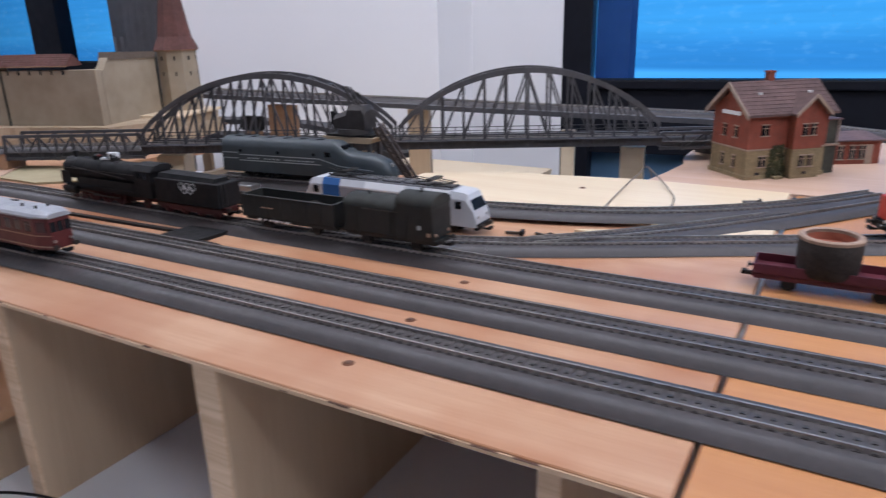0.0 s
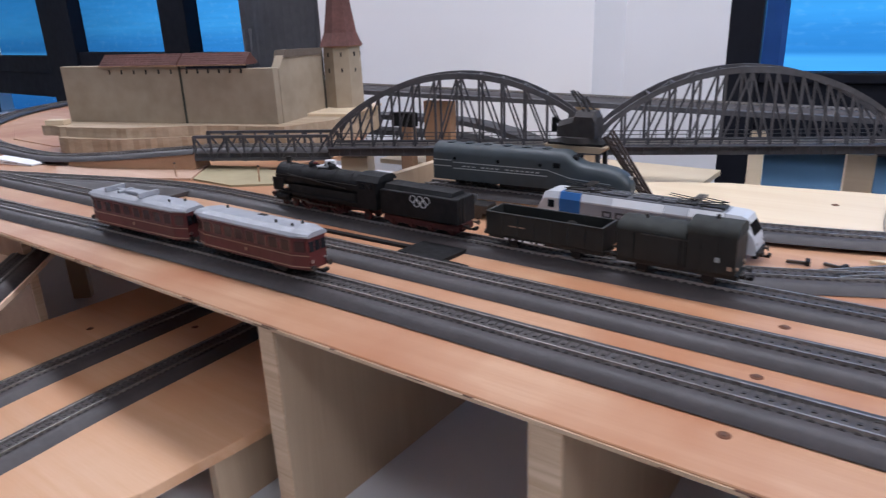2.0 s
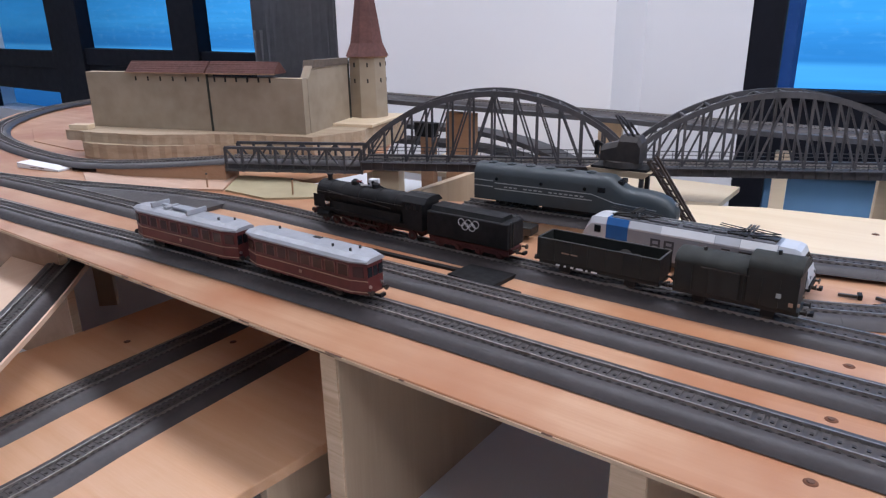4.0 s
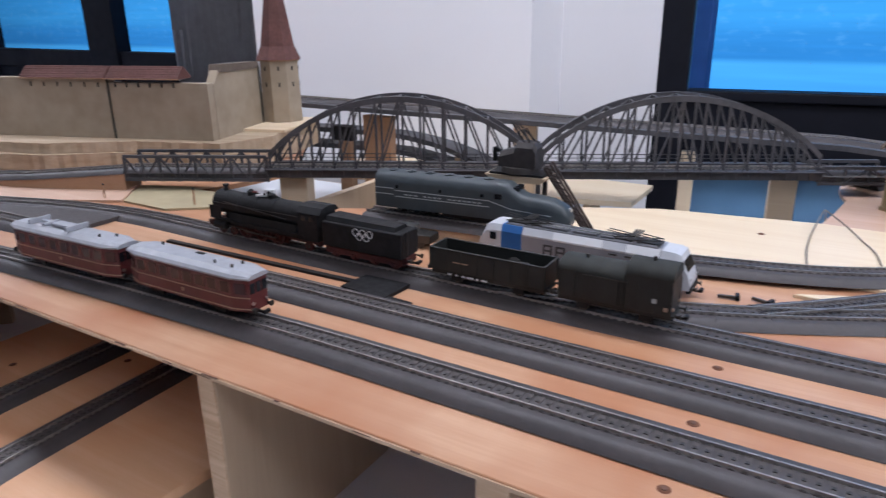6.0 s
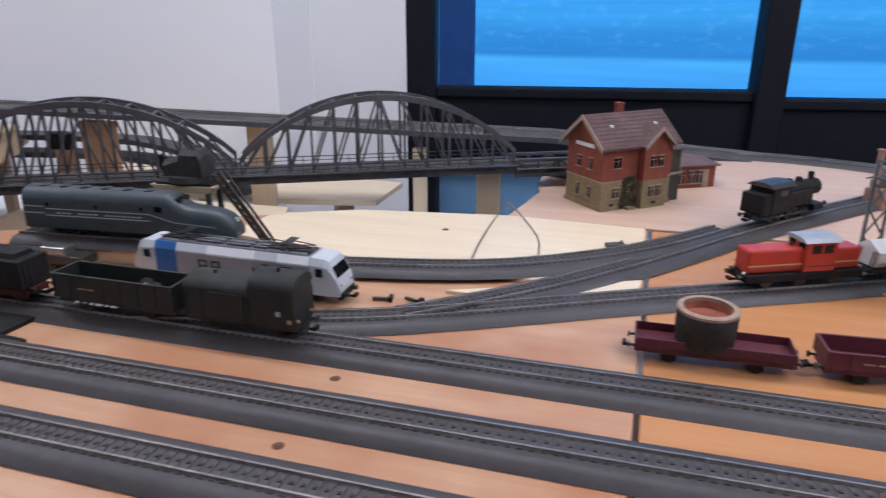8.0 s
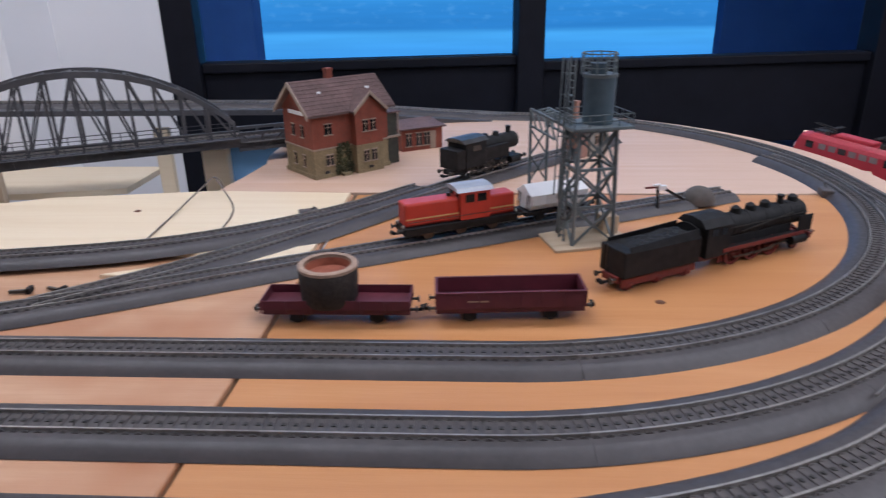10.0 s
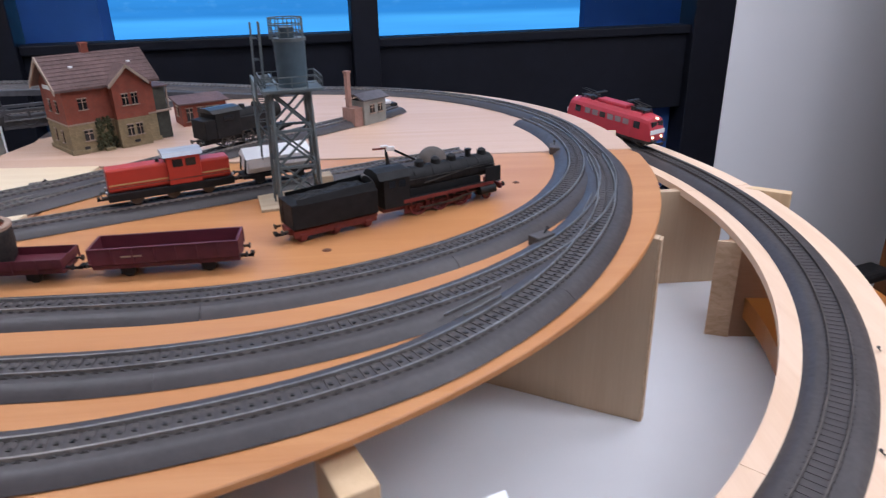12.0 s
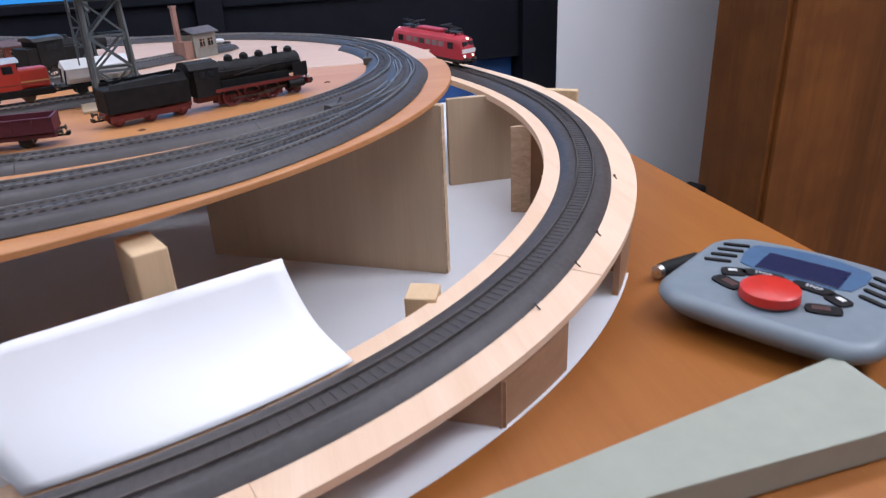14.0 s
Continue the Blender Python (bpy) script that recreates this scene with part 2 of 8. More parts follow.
FLOORM = paint("grey_floor", (0.42, 0.41, 0.40), 0.5, 0, 0.1, 6)
CTRL = paint("controller_grey", (0.190, 0.228, 0.258), 0.42, 0, 0.06, 80)
CTRLB = paint("controller_blue", (0.060, 0.125, 0.225), 0.4, 0, 0.06, 80)
LCD = paint("lcd_dark_blue", (0.007, 0.016, 0.060), 0.3, 0, 0.1, 40)
KNOB = paint("red_knob", (0.60, 0.030, 0.02), 0.35, 0, 0.06, 80)
GREEN = paint("grey_green_cover", (0.325, 0.340, 0.275), 0.6, 0, 0.05, 60)
WIRE = paint("grey_wire", (0.16, 0.13, 0.11), 0.5)
HOLE = paint("dark_recess", (0.17, 0.065, 0.032), 0.9)
HEADBR = paint("brown_screw", (0.14, 0.064, 0.038), 0.7)
LOWBLUE = paint("lower_blind_cloth", (0.090, 0.195, 0.310), 0.7, 0, 0.15, 5)
GREYROOF = paint("matt_roof_grey", (0.115, 0.115, 0.125), 0.7, 0, 0.15, 120, 0.2)
LOGOG = paint("dark_grey_mark", (0.055, 0.058, 0.068), 0.5)
CABW = paint("pale_grey_cab", (0.56, 0.57, 0.59), 0.4, 0, 0.06, 60)
HEAD = lamp_glow("headlight_glow", (1.0, 0.85, 0.6), 3.0)


def dusk_view():
    """Lake, far shore and hills at dusk, a long way off."""
    m = bpy.data.materials.new("dusk_view")
    m.use_nodes = True
    t = m.node_tree
    t.nodes.clear()
    out = t.nodes.new("ShaderNodeOutputMaterial")
    em = t.nodes.new("ShaderNodeEmission")
    em.inputs[1].default_value = 1.2
    tc = t.nodes.new("ShaderNodeTexCoord")
    sep = t.nodes.new("ShaderNodeSeparateXYZ")
    link(t, tc.outputs["Object"], sep.inputs[0])
    r = t.nodes.new("ShaderNodeMapRange")
    r.inputs[1].default_value, r.inputs[2].default_value = -12.0, 8.0
    link(t, sep.outputs[2], r.inputs[0])
    cr = t.nodes.new("ShaderNodeValToRGB")
    e = cr.color_ramp.elements
    e[0].position, e[0].color = 0.0, (0.02, 0.16, 0.55, 1)
    e[1].position, e[1].color = 1.0, (0.03, 0.30, 0.85, 1)
    for p, c in ((0.36, (0.045, 0.30, 0.85)), (0.475, (0.07, 0.42, 0.95)), (0.49, (0.03, 0.24, 0.66)), (0.545, (0.035, 0.27, 0.72)), (0.60, (0.05, 0.36, 0.86))):
        k = e.new(p)
        k.color = rgb(c)
    link(t, r.outputs[0], cr.inputs[0])
    mp = t.nodes.new("ShaderNodeMapping")
    mp.inputs["Scale"].default_value = (0.12, 1, 2.4)
    link(t, tc.outputs["Object"], mp.inputs[0])
    n = t.nodes.new("ShaderNodeTexNoise")
    n.inputs["Scale"].default_value, n.inputs["Detail"].default_value = 1.1, 6
    link(t, mp.outputs[0], n.inputs["Vector"])
    rr = t.nodes.new("ShaderNodeMapRange")
    rr.inputs[1].default_value, rr.inputs[2].default_value, rr.inputs[3].default_value, rr.inputs[4].default_value = 0.3, 0.75, 0.93, 1.10
    link(t, n.outputs[0], rr.inputs[0])
    mul = t.nodes.new("ShaderNodeMixRGB")
    mul.blend_type = "MULTIPLY"
    mul.inputs[0].default_value = 1
    link(t, cr.outputs[0], mul.inputs[1])
    link(t, rr.outputs[0], mul.inputs[2])
    town = t.nodes.new("ShaderNodeTexNoise")
    town.inputs["Scale"].default_value, town.inputs["Detail"].default_value = 2.2, 4
    mp2 = t.nodes.new("ShaderNodeMapping")
    mp2.inputs["Scale"].default_value = (0.5, 1, 1.3)
    link(t, tc.outputs["Object"], mp2.inputs[0])
    link(t, mp2.outputs[0], town.inputs["Vector"])
    spot = t.nodes.new("ShaderNodeMapRange")
    spot.inputs[1].default_value, spot.inputs[2].default_value, spot.inputs[4].default_value = 0.54, 0.76, 0.30
    link(t, town.outputs[0], spot.inputs[0])
    band = t.nodes.new("ShaderNodeMapRange")
    band.inputs[1].default_value, band.inputs[2].default_value = 0.49, 0.53
    link(t, r.outputs[0], band.inputs[0])
    both = t.nodes.new("ShaderNodeMath")
    both.operation = "MULTIPLY"
    link(t, spot.outputs[0], both.inputs[0])
    link(t, band.outputs[0], both.inputs[1])
    shore = t.nodes.new("ShaderNodeMixRGB")
    shore.inputs[2].default_value = rgb((0.16, 0.52, 1.0))
    link(t, both.outputs[0], shore.inputs[0])
    link(t, mul.outputs[0], shore.inputs[1])
    side = t.nodes.new("ShaderNodeMapRange")
    side.inputs[1].default_value, side.inputs[2].default_value, side.inputs[3].default_value = -80, -40, 0.45
    link(t, sep.outputs[0], side.inputs[0])
    dim = t.nodes.new("ShaderNodeMixRGB")
    dim.blend_type = "MULTIPLY"
    dim.inputs[0].default_value = 1
    link(t, shore.outputs[0], dim.inputs[1])
    link(t, side.outputs[0], dim.inputs[2])
    link(t, dim.outputs[0], em.inputs[0])
    link(t, em.outputs[0], out.inputs[0])
    return m


VIEW = dusk_view()


# ---- builders ----
def bx(bm, c, s, rot=0.0, bevel=0.0):
    """A box with centre c and size s, turned by rot degrees about z, its edges eased by bevel."""
    r = bmesh.ops.create_cube(bm, size=1)
    vs = r["verts"]
    bmesh.ops.transform(bm, matrix=Matrix.LocRotScale(c, Euler((0, 0, radians(rot))), s), verts=vs)
    if bevel:
        es = list({e for v in vs for e in v.link_edges})
        bmesh.ops.bevel(bm, geom=es, offset=bevel, segments=2, affect="EDGES", profile=0.5)
    return bm


def rod(bm, a, b, r, n=10, r2=None, caps=True):
    """A round bar from a to b."""
    a, b = Vector(a), Vector(b)
    d = b - a
    m = Matrix.Translation((a + b) / 2) @ d.to_track_quat("Z", "Y").to_matrix().to_4x4()
    bmesh.ops.create_cone(bm, cap_ends=caps, segments=n, radius1=r, radius2=r if r2 is None else r2, depth=d.length, matrix=m)
    return bm


def beam(bm, a, b, w, h=None):
    """A square bar from a to b."""
    a, b = Vector(a), Vector(b)
    d = b - a
    m = Matrix.Translation((a + b) / 2) @ d.to_track_quat("Z", "Y").to_matrix().to_4x4() @ Matrix.Diagonal((w, h or w, d.length, 1))
    bmesh.ops.create_cube(bm, size=1, matrix=m)
    return bm


def prism(bm, poly, a, b, axis="x"):
    """The outline poly (pairs) drawn out from a to b along an axis; pairs are (y, z), (x, z) or (x, y)."""
    put = {"x": lambda u, v, w: (w, u, v), "y": lambda u, v, w: (u, w, v), "z": lambda u, v, w: (u, v, w)}[axis]
    lo = [bm.verts.new(put(u, v, a)) for u, v in poly]
    hi = [bm.verts.new(put(u, v, b)) for u, v in poly]
    fs = [bm.faces.new(lo), bm.faces.new(hi)]
    for i in range(len(poly)):
        j = (i + 1) % len(poly)
        fs.append(bm.faces.new((lo[i], lo[j], hi[j], hi[i])))
    bmesh.ops.recalc_face_normals(bm, faces=fs)
    return bm


def mesh_of(name, bm, mat, smooth=False):
    me = bpy.data.meshes.new(name)
    bm.to_mesh(me)
    bm.free()
    me.materials.append(mat)
    if smooth:
        me.shade_smooth()
        me.set_sharp_from_angle(angle=radians(40))
    return me


def part(name, bm, mat, parent, label="", smooth=False):
    ob = new(name, mesh_of(name, bm, mat, smooth))
    ob.parent = parent
    if label:
        tagged(ob, label)
    return ob


def thing(name, label, category, m, group=""):
    ob = new(name)
    ob.empty_display_size = 0.01
    ob.matrix_world = m
    return tagged(ob, label, category, group)


def single(name, bm, mat, label, category, group="", kind="", m=None, smooth=False):
    ob = new(name, mesh_of(name, bm, mat, smooth))
    if m is not None:
        ob.matrix_world = m
    return tagged(ob, label, category, group, kind)


def nb():
    return bmesh.new()


def box_part(name, c, s, mat, parent, label="", bevel=0.0, rot=0.0):
    return part(name, bx(nb(), c, s, rot, bevel), mat, parent, label)


def arc(cx, cy, r, a0, a1, n):
    return [(cx + r * math.cos(radians(a0 + (a1 - a0) * i / n)), cy + r * math.sin(radians(a0 + (a1 - a0) * i / n))) for i in range(n + 1)]


def spline(ctrl, step=0.01):
    """A smooth line through control points (2 or 3 numbers each), in even steps."""
    p = [Vector((*c, 0.0)[:3]) for c in ctrl]
    p = [2 * p[0] - p[1], *p, 2 * p[-1] - p[-2]]
    fine = []
    for i in range(1, len(p) - 2):
        a, b, c, d = p[i - 1], p[i], p[i + 1], p[i + 2]
        n = max(2, int((c - b).length / 0.004))
        for k in range(n):
            t = k / n
            fine.append(0.5 * ((2 * b) + (c - a) * t + (2 * a - 5 * b + 4 * c - d) * t * t + (3 * b - a - 3 * c + d) * t ** 3))
    fine.append(p[-2])
    return even(fine, step)


def even(fine, step):
    fine = [Vector((*q, 0.0)[:3]) for q in fine]
    run = [0.0]
    for a, b in zip(fine, fine[1:]):
        run.append(run[-1] + (b - a).length)
    n = max(1, round(run[-1] / step))
    out, j = [], 0
    for i in range(n + 1):
        s = run[-1] * i / n
        while j < len(run) - 2 and run[j + 1] < s:
            j += 1
        f = (s - run[j]) / max(run[j + 1] - run[j], 1e-9)
        out.append(fine[j].lerp(fine[j + 1], min(max(f, 0), 1)))
    return out


def sides(path):
    """Unit vectors to the left of the path at its points."""
    out = []
    for i in range(len(path)):
        d = path[min(i + 1, len(path) - 1)] - path[max(i - 1, 0)]
        out.append(Vector((-d.y, d.x, 0)).normalized())
    return out


def sweep(bm, path, profile, close=True):
    """Sweep a profile of (across, up) along the path."""
    left = sides(path)
    rings = [[bm.verts.new(p + l * u + Vector((0, 0, v))) for u, v in profile] for p, l in zip(path, left)]
    k = len(profile)
    fs = []
    for a, b in zip(rings, rings[1:]):
        for i in range(k if close else k - 1):
            j = (i + 1) % k
            fs.append(bm.faces.new((a[i], a[j], b[j], b[i])))
    if close:
        for ring in (rings[0], rings[-1]):
            fs.append(bm.faces.new([bm.verts.new(v.co) for v in ring]))
    bmesh.ops.recalc_face_normals(bm, faces=fs)
    return bm


def sweep_down(path, half, z0):
    """A strip under the path, from the level z0 up to it."""
    bm = nb()
    rows = [[bm.verts.new((q.x, q.y, z)) for q, z in ((p - l * half, z0), (p - l * half, p.z), (p + l * half, p.z), (p + l * half, z0))] for p, l in zip(path, sides(path))]
    fs = [bm.faces.new((a[i], a[(i + 1) % 4], b[(i + 1) % 4], b[i])) for a, b in zip(rows, rows[1:]) for i in range(4)]
    fs += [bm.faces.new(rows[0]), bm.faces.new(rows[-1])]
    bmesh.ops.recalc_face_normals(bm, faces=fs)
    return bm


BEDP = [(-0.0268, 0), (-0.0250, 0.0020), (-0.0218, 0.0048), (-0.0182, 0.0067), (-0.0154, 0.0072), (0.0154, 0.0072), (0.0182, 0.0067), (0.0218, 0.0048), (0.0250, 0.0020), (0.0268, 0)]
GAUGE = 0.0088
PITCH = 0.0077


def rail_profile(u):
    return [(u - 0.0011, 0.0066), (u - 0.0007, 0.0098), (u + 0.0007, 0.0098), (u + 0.0011, 0.0066)]


def sleeper_shape(bm, m):
    """One sleeper with its rail chairs and centre stud; the stud comes last."""
    for c, sz in (((0, 0, 0.0074), (0.0046, 0.0225, 0.0008)), ((0, -GAUGE, 0.0080), (0.0026, 0.0040, 0.0006)), ((0, GAUGE, 0.0080), (0.0026, 0.0040, 0.0006)), ((0, 0, 0.0081), (0.0022, 0.0026, 0.0008))):
        bmesh.ops.create_cube(bm, size=1, matrix=m @ Matrix.Translation(c) @ Matrix.Diagonal((*sz, 1)))


sleeper_bm = nb()
sleeper_shape(sleeper_bm, Matrix())
SLEEPER_MESH = mesh_of("sleeper", sleeper_bm, SLEEPER)
dull_bm = nb()
for c, sz in (((0, 0, 0.0072), (0.0050, 0.0225, 0.0006)), ((0, -GAUGE, 0.0076), (0.0026, 0.0040, 0.0004)), ((0, GAUGE, 0.0076), (0.0026, 0.0040, 0.0004))):
    bx(dull_bm, c, sz)
DULL_MESH = mesh_of("sleeper", dull_bm, BED)
SLEEPER_MESH.materials.append(STUD)
for p in SLEEPER_MESH.polygons[18:]:
    p.material_index = 1


WIDE = [(x * 1.06, z) for x, z in BEDP]


def track(path, lift=0.0, label="grey-brown ballasted model track section with two steel rails", size=0.19, group="track sections", bed=BEDP, steel=None):
    """Track along a path, as sections that clip together."""
    n = max(1, round(len(path) * 0.006 / size))
    for k in range(n):
        i0, i1 = round(k * (len(path) - 1) / n), round((k + 1) * (len(path) - 1) / n)
        sec = [p + Vector((0, 0, lift)) for p in path[i0 : i1 + 1]]
        if len(sec) < 2:
            continue
        o = sec[len(sec) // 2].copy()
        sec = [p - o for p in sec]
        th = thing("track_section", label, "model track", Matrix.Translation(o), group)
        part("roadbed", sweep(nb(), sec, bed), BED, th, "grey-brown plastic ballast bed", True)
        for u in (-GAUGE, GAUGE):
            part("rail", sweep(nb(), sec, rail_profile(u)), steel or RAIL, th, "bright steel rail" if steel is None else "rail coloured darker where no glint shows")
        left = sides(sec)
        near = -1.05 < o.x < 0.9 and o.y < 0.72 and o.z > -0.2
        bm = nb()
        step = (len(sec) - 1) * 0.006 / max(1, round((len(sec) - 1) * 0.006 / PITCH)) / 0.006
        for j in range(max(1, round((len(sec) - 1) / step))):
            q = (j + 0.5) * step
            a = min(int(q), len(sec) - 2)
            l, c = left[a], sec[a].lerp(sec[a + 1], q - a)
            f = Vector((l.y, -l.x, 0))
            turn = Matrix.Translation(c) @ Matrix.Rotation(math.atan2(f.y, f.x), 4, "Z")
            if near:
                ob = new("sleeper", SLEEPER_MESH if steel is None else DULL_MESH)
                ob.parent = th
                ob.matrix_local = turn
            else:
                sleeper_shape(bm, turn)
        if near:
            bm.free()
        else:
            tagged(part("sleeper_rest", bm, SLEEPER, th, "dark plastic sleepers with centre studs"), kind="stuff")


# ---- the room ----
def slab(name, x0, x1, y0, y1, z0, z1, mat, label, category="wall", bevel=0.0):
    return single(name, bx(nb(), ((x0 + x1) / 2, (y0 + y1) / 2, (z0 + z1) / 2), (x1 - x0, y1 - y0, z1 - z0), 0, bevel), mat, label, category, kind="structure")


CEIL = 1.66
slab("floor", -7.2, 4.2, -3.2, W + 0.3, FLOOR - 0.1, FLOOR, FLOORM, "grey linoleum floor of the room", "floor")
slab("ceiling", -7.2, 4.2, -3.2, W + 0.3, CEIL, CEIL + 0.1, WALLW, "white painted ceiling", "ceiling")
slab("wall_west", -7.3, -7.2, -3.2, W + 0.3, FLOOR, CEIL, WALLW, "white painted side wall")
slab("wall_east", 4.2, 4.3, -3.2, W + 0.3, FLOOR, CEIL, WALLW, "white painted side wall")
slab("wall_south", -7.2, 4.2, -3.3, -3.2, FLOOR, CEIL, WALLW, "white painted wall behind the layout")
# window walls: piers, parapets and lintels round the openings
LWIN = (-6.6, -2.50)


def wall(name, u0, u1, y0, y1, z0, z1, mat, label):
    """A piece of the near window wall, turned with it."""
    return single(name, bx(nb(), ((u0 + u1) / 2, (y0 + y1) / 2, (z0 + z1) / 2), (u1 - u0, y1 - y0, z1 - z0)), mat, label, "wall", kind="structure", m=WALL_AT)


STEP = -0.265
single("wall_north_middle", prism(nb(), [(-1.18, 0.25), (-1.18, -0.16), (STEP - 0.045, -0.16), (STEP, 0.0), (STEP, 0.25)], FLOOR, CEIL, "z"), WALLW, "white painted wall between the windows", "wall", kind="structure", m=WALL_AT)
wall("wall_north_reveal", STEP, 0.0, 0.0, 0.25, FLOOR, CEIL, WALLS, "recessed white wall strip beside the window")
wall("wall_north_east", 2.112, 5.2, 0.0, 0.25, FLOOR, CEIL, WALLW, "white painted wall beside the window")
wall("wall_north_parapet", 0.0, 2.112, 0.02, 0.25, FLOOR, -0.55, WALLW, "white parapet below the window")
wall("wall_north_lintel", 0.0, 2.112, 0.02, 0.25, 1.15, CEIL, WALLW, "white lintel over the window")
slab("wall_north_return", -1.80, -1.62, 1.72, W + 0.25, FLOOR, CEIL, WALLW, "white return wall behind the curtain")
slab("wall_north_back", LWIN[1], -1.80, W - 0.16, W + 0.25, FLOOR, CEIL, WALLW, "white painted wall beside the curtain")
slab("wall_north_west", -7.2, LWIN[0], W, W + 0.25, FLOOR, CEIL, WALLW, "white painted wall")
slab("wall_north_parapet_west", LWIN[0], LWIN[1], W + 0.02, W + 0.25, FLOOR, -0.40, WALLW, "white parapet below the window")
slab("wall_north_lintel_west", LWIN[0], LWIN[1], W + 0.02, W + 0.25, 1.25, CEIL, WALLW, "white lintel over the window")


def window(name, label, at, uprights, rails, bands, panes, blinds):
    th = tagged(thing(name, label, "window", at), kind="structure")
    for x0, x1, z0, z1 in uprights:
        box_part("window_frame", ((x0 + x1) / 2, 0.045, (z0 + z1) / 2), (x1 - x0, 0.09, z1 - z0), FRAME, th, "black window upright", 0.004)
    for x0, x1, z0, z1 in rails:
        box_part("window_bar", ((x0 + x1) / 2, 0.05, (z0 + z1) / 2), (x1 - x0, 0.07, z1 - z0), FRAME, th, "black window crossbar", 0.004)
    for x0, x1, z0, z1 in bands:
        box_part("sill_panel", ((x0 + x1) / 2, 0.055, (z0 + z1) / 2), (x1 - x0, 0.05, z1 - z0), FRAME, th, "black panel under the pane", 0.003)
    for x0, x1, z0, z1 in blinds:
        box_part("blind", ((x0 + x1) / 2, 0.092, (z0 + z1) / 2), (x1 - x0, 0.012, z1 - z0), BLIND, th, "dark blue drawn blind strip", 0.002)
    for x0, x1, z0, z1 in panes:
        p = box_part("pane", ((x0 + x1) / 2, 0.080, (z0 + z1) / 2), (x1 - x0, 0.006, z1 - z0), GLASS, th, "clear window pane")
        p.visible_shadow = False
    return th


def glass_mat():
    m, t, b = nodes_of("window_glass")
    b.inputs["Base Color"].default_value = (0.95, 0.97, 1, 1)
    b.inputs["Roughness"].default_value, b.inputs["Transmission Weight"].default_value, b.inputs["IOR"].default_value = 0.0, 1.0, 1.02
    return m


GLASS = glass_mat()
P0, P1, P2, P3 = 0.080, 0.926, 1.000, 1.975    # the two panes' sides
win1 = window("window_1", "black framed window with blue dusk outside", WALL_AT,
       [(0.0, P0, -0.55, 1.15), (P1, P2, -0.55, 1.15), (P3, 2.112, -0.55, 1.15)],
       [(P0, P1, 0.036, 0.062), (P2, P3, 0.018, 0.044), (P0, P1, 1.10, 1.15), (P2, P3, 1.10, 1.15), (P0, P1, -0.55, -0.50), (P2, P3, -0.55, -0.50)],
       [(P0, P1, -0.145, 0.036), (P2, P3, -0.212, 0.018), (P2, 1.55, -0.50, -0.212)],
       [(P0, P1, 0.062, 1.10), (P2, P3, 0.044, 1.10), (P0, P1, -0.50, -0.145), (1.55, P3, -0.50, -0.212)],
       [(1.55, P3, -0.50, -0.212)])
box_part("lower_blind", ((P0 + P1) / 2, 0.092, -0.3225), (P1 - P0, 0.012, 0.355), LOWBLUE, win1, "dull blue cloth behind the lower pane", 0.002)
single("outside_wall_west", bx(nb(), (-1.60, 2.80, 0.6), (2.0, 0.10, 4.2)), OUTSIDE, "outside wall with the blue dusk light painted in", "outside wall", kind="structure")
single("outside_wall_east", bx(nb(), (3.46, 3.83, 0.6), (4.0, 0.10, 4.2)), OUTSIDE, "outside wall with the blue dusk light painted in", "outside wall", kind="structure")
window("window_2", "black framed window with blue dusk outside", pose(0, W, 0),
       [(-6.6, -6.45, -0.40, 1.25), (-5.25, -4.83, -0.40, 1.25), (-3.80, -3.55, -0.40, 1.25), (-2.62, -2.50, -0.40, 1.25)],
       [(-6.45, -5.25, -0.06, 0.06), (-4.83, -3.80, -0.02, 0.085), (-3.55, -2.62, -0.02, 0.085), (-6.45, -2.62, 1.2, 1.25)],
       [(-4.83, -3.80, -0.40, -0.02), (-3.55, -2.62, -0.40, -0.02), (-6.45, -5.25, -0.23, -0.06)],
       [(-6.45, -5.25, 0.06, 1.2), (-4.83, -3.80, 0.085, 1.2), (-3.55, -2.62, 0.085, 1.2), (-6.45, -5.25, -0.40, -0.23)],
       [])
single("backdrop", prism(nb(), [(-220, -22), (120, -22), (120, 30), (-220, 30)], 0, 0.05, "y"), VIEW, "blue lake and far shore at dusk", "backdrop", kind="structure", m=pose(0, 40, 0))


def curtain():
    """A gathered curtain, drawn to the side of the window."""
    bm = nb()
    n, z0, z1 = 120, -0.45, 1.3
    rows = []
    for j in range(9):
        z = z0 + (z1 - z0) * j / 8
        rows.append([bm.verts.new((-2.80 + 0.60 * i / n + 0.03 * (j / 8 - 0.5), W - 0.20 + 0.035 * math.sin(i * 0.62 + 0.25 * j) + 0.012 * math.sin(i * 1.9 + j), z)) for i in range(n + 1)])
    for a, b in zip(rows, rows[1:]):
        for i in range(n):
            bm.faces.new((a[i], a[i + 1], b[i + 1], b[i]))
    bmesh.ops.solidify(bm, geom=bm.faces[:], thickness=0.004)
    th = thing("curtain", "grey gathered curtain hanging beside the window", "curtain", pose(0, 0, 0))
    part("cloth", bm, CURTAIN, th, smooth=True)
    part("curtain_rail", rod(nb(), (-4.9, W - 0.2, 1.31), (-2.42, W - 0.2, 1.31), 0.012), BRIGHT, th, "metal curtain rail")


curtain()


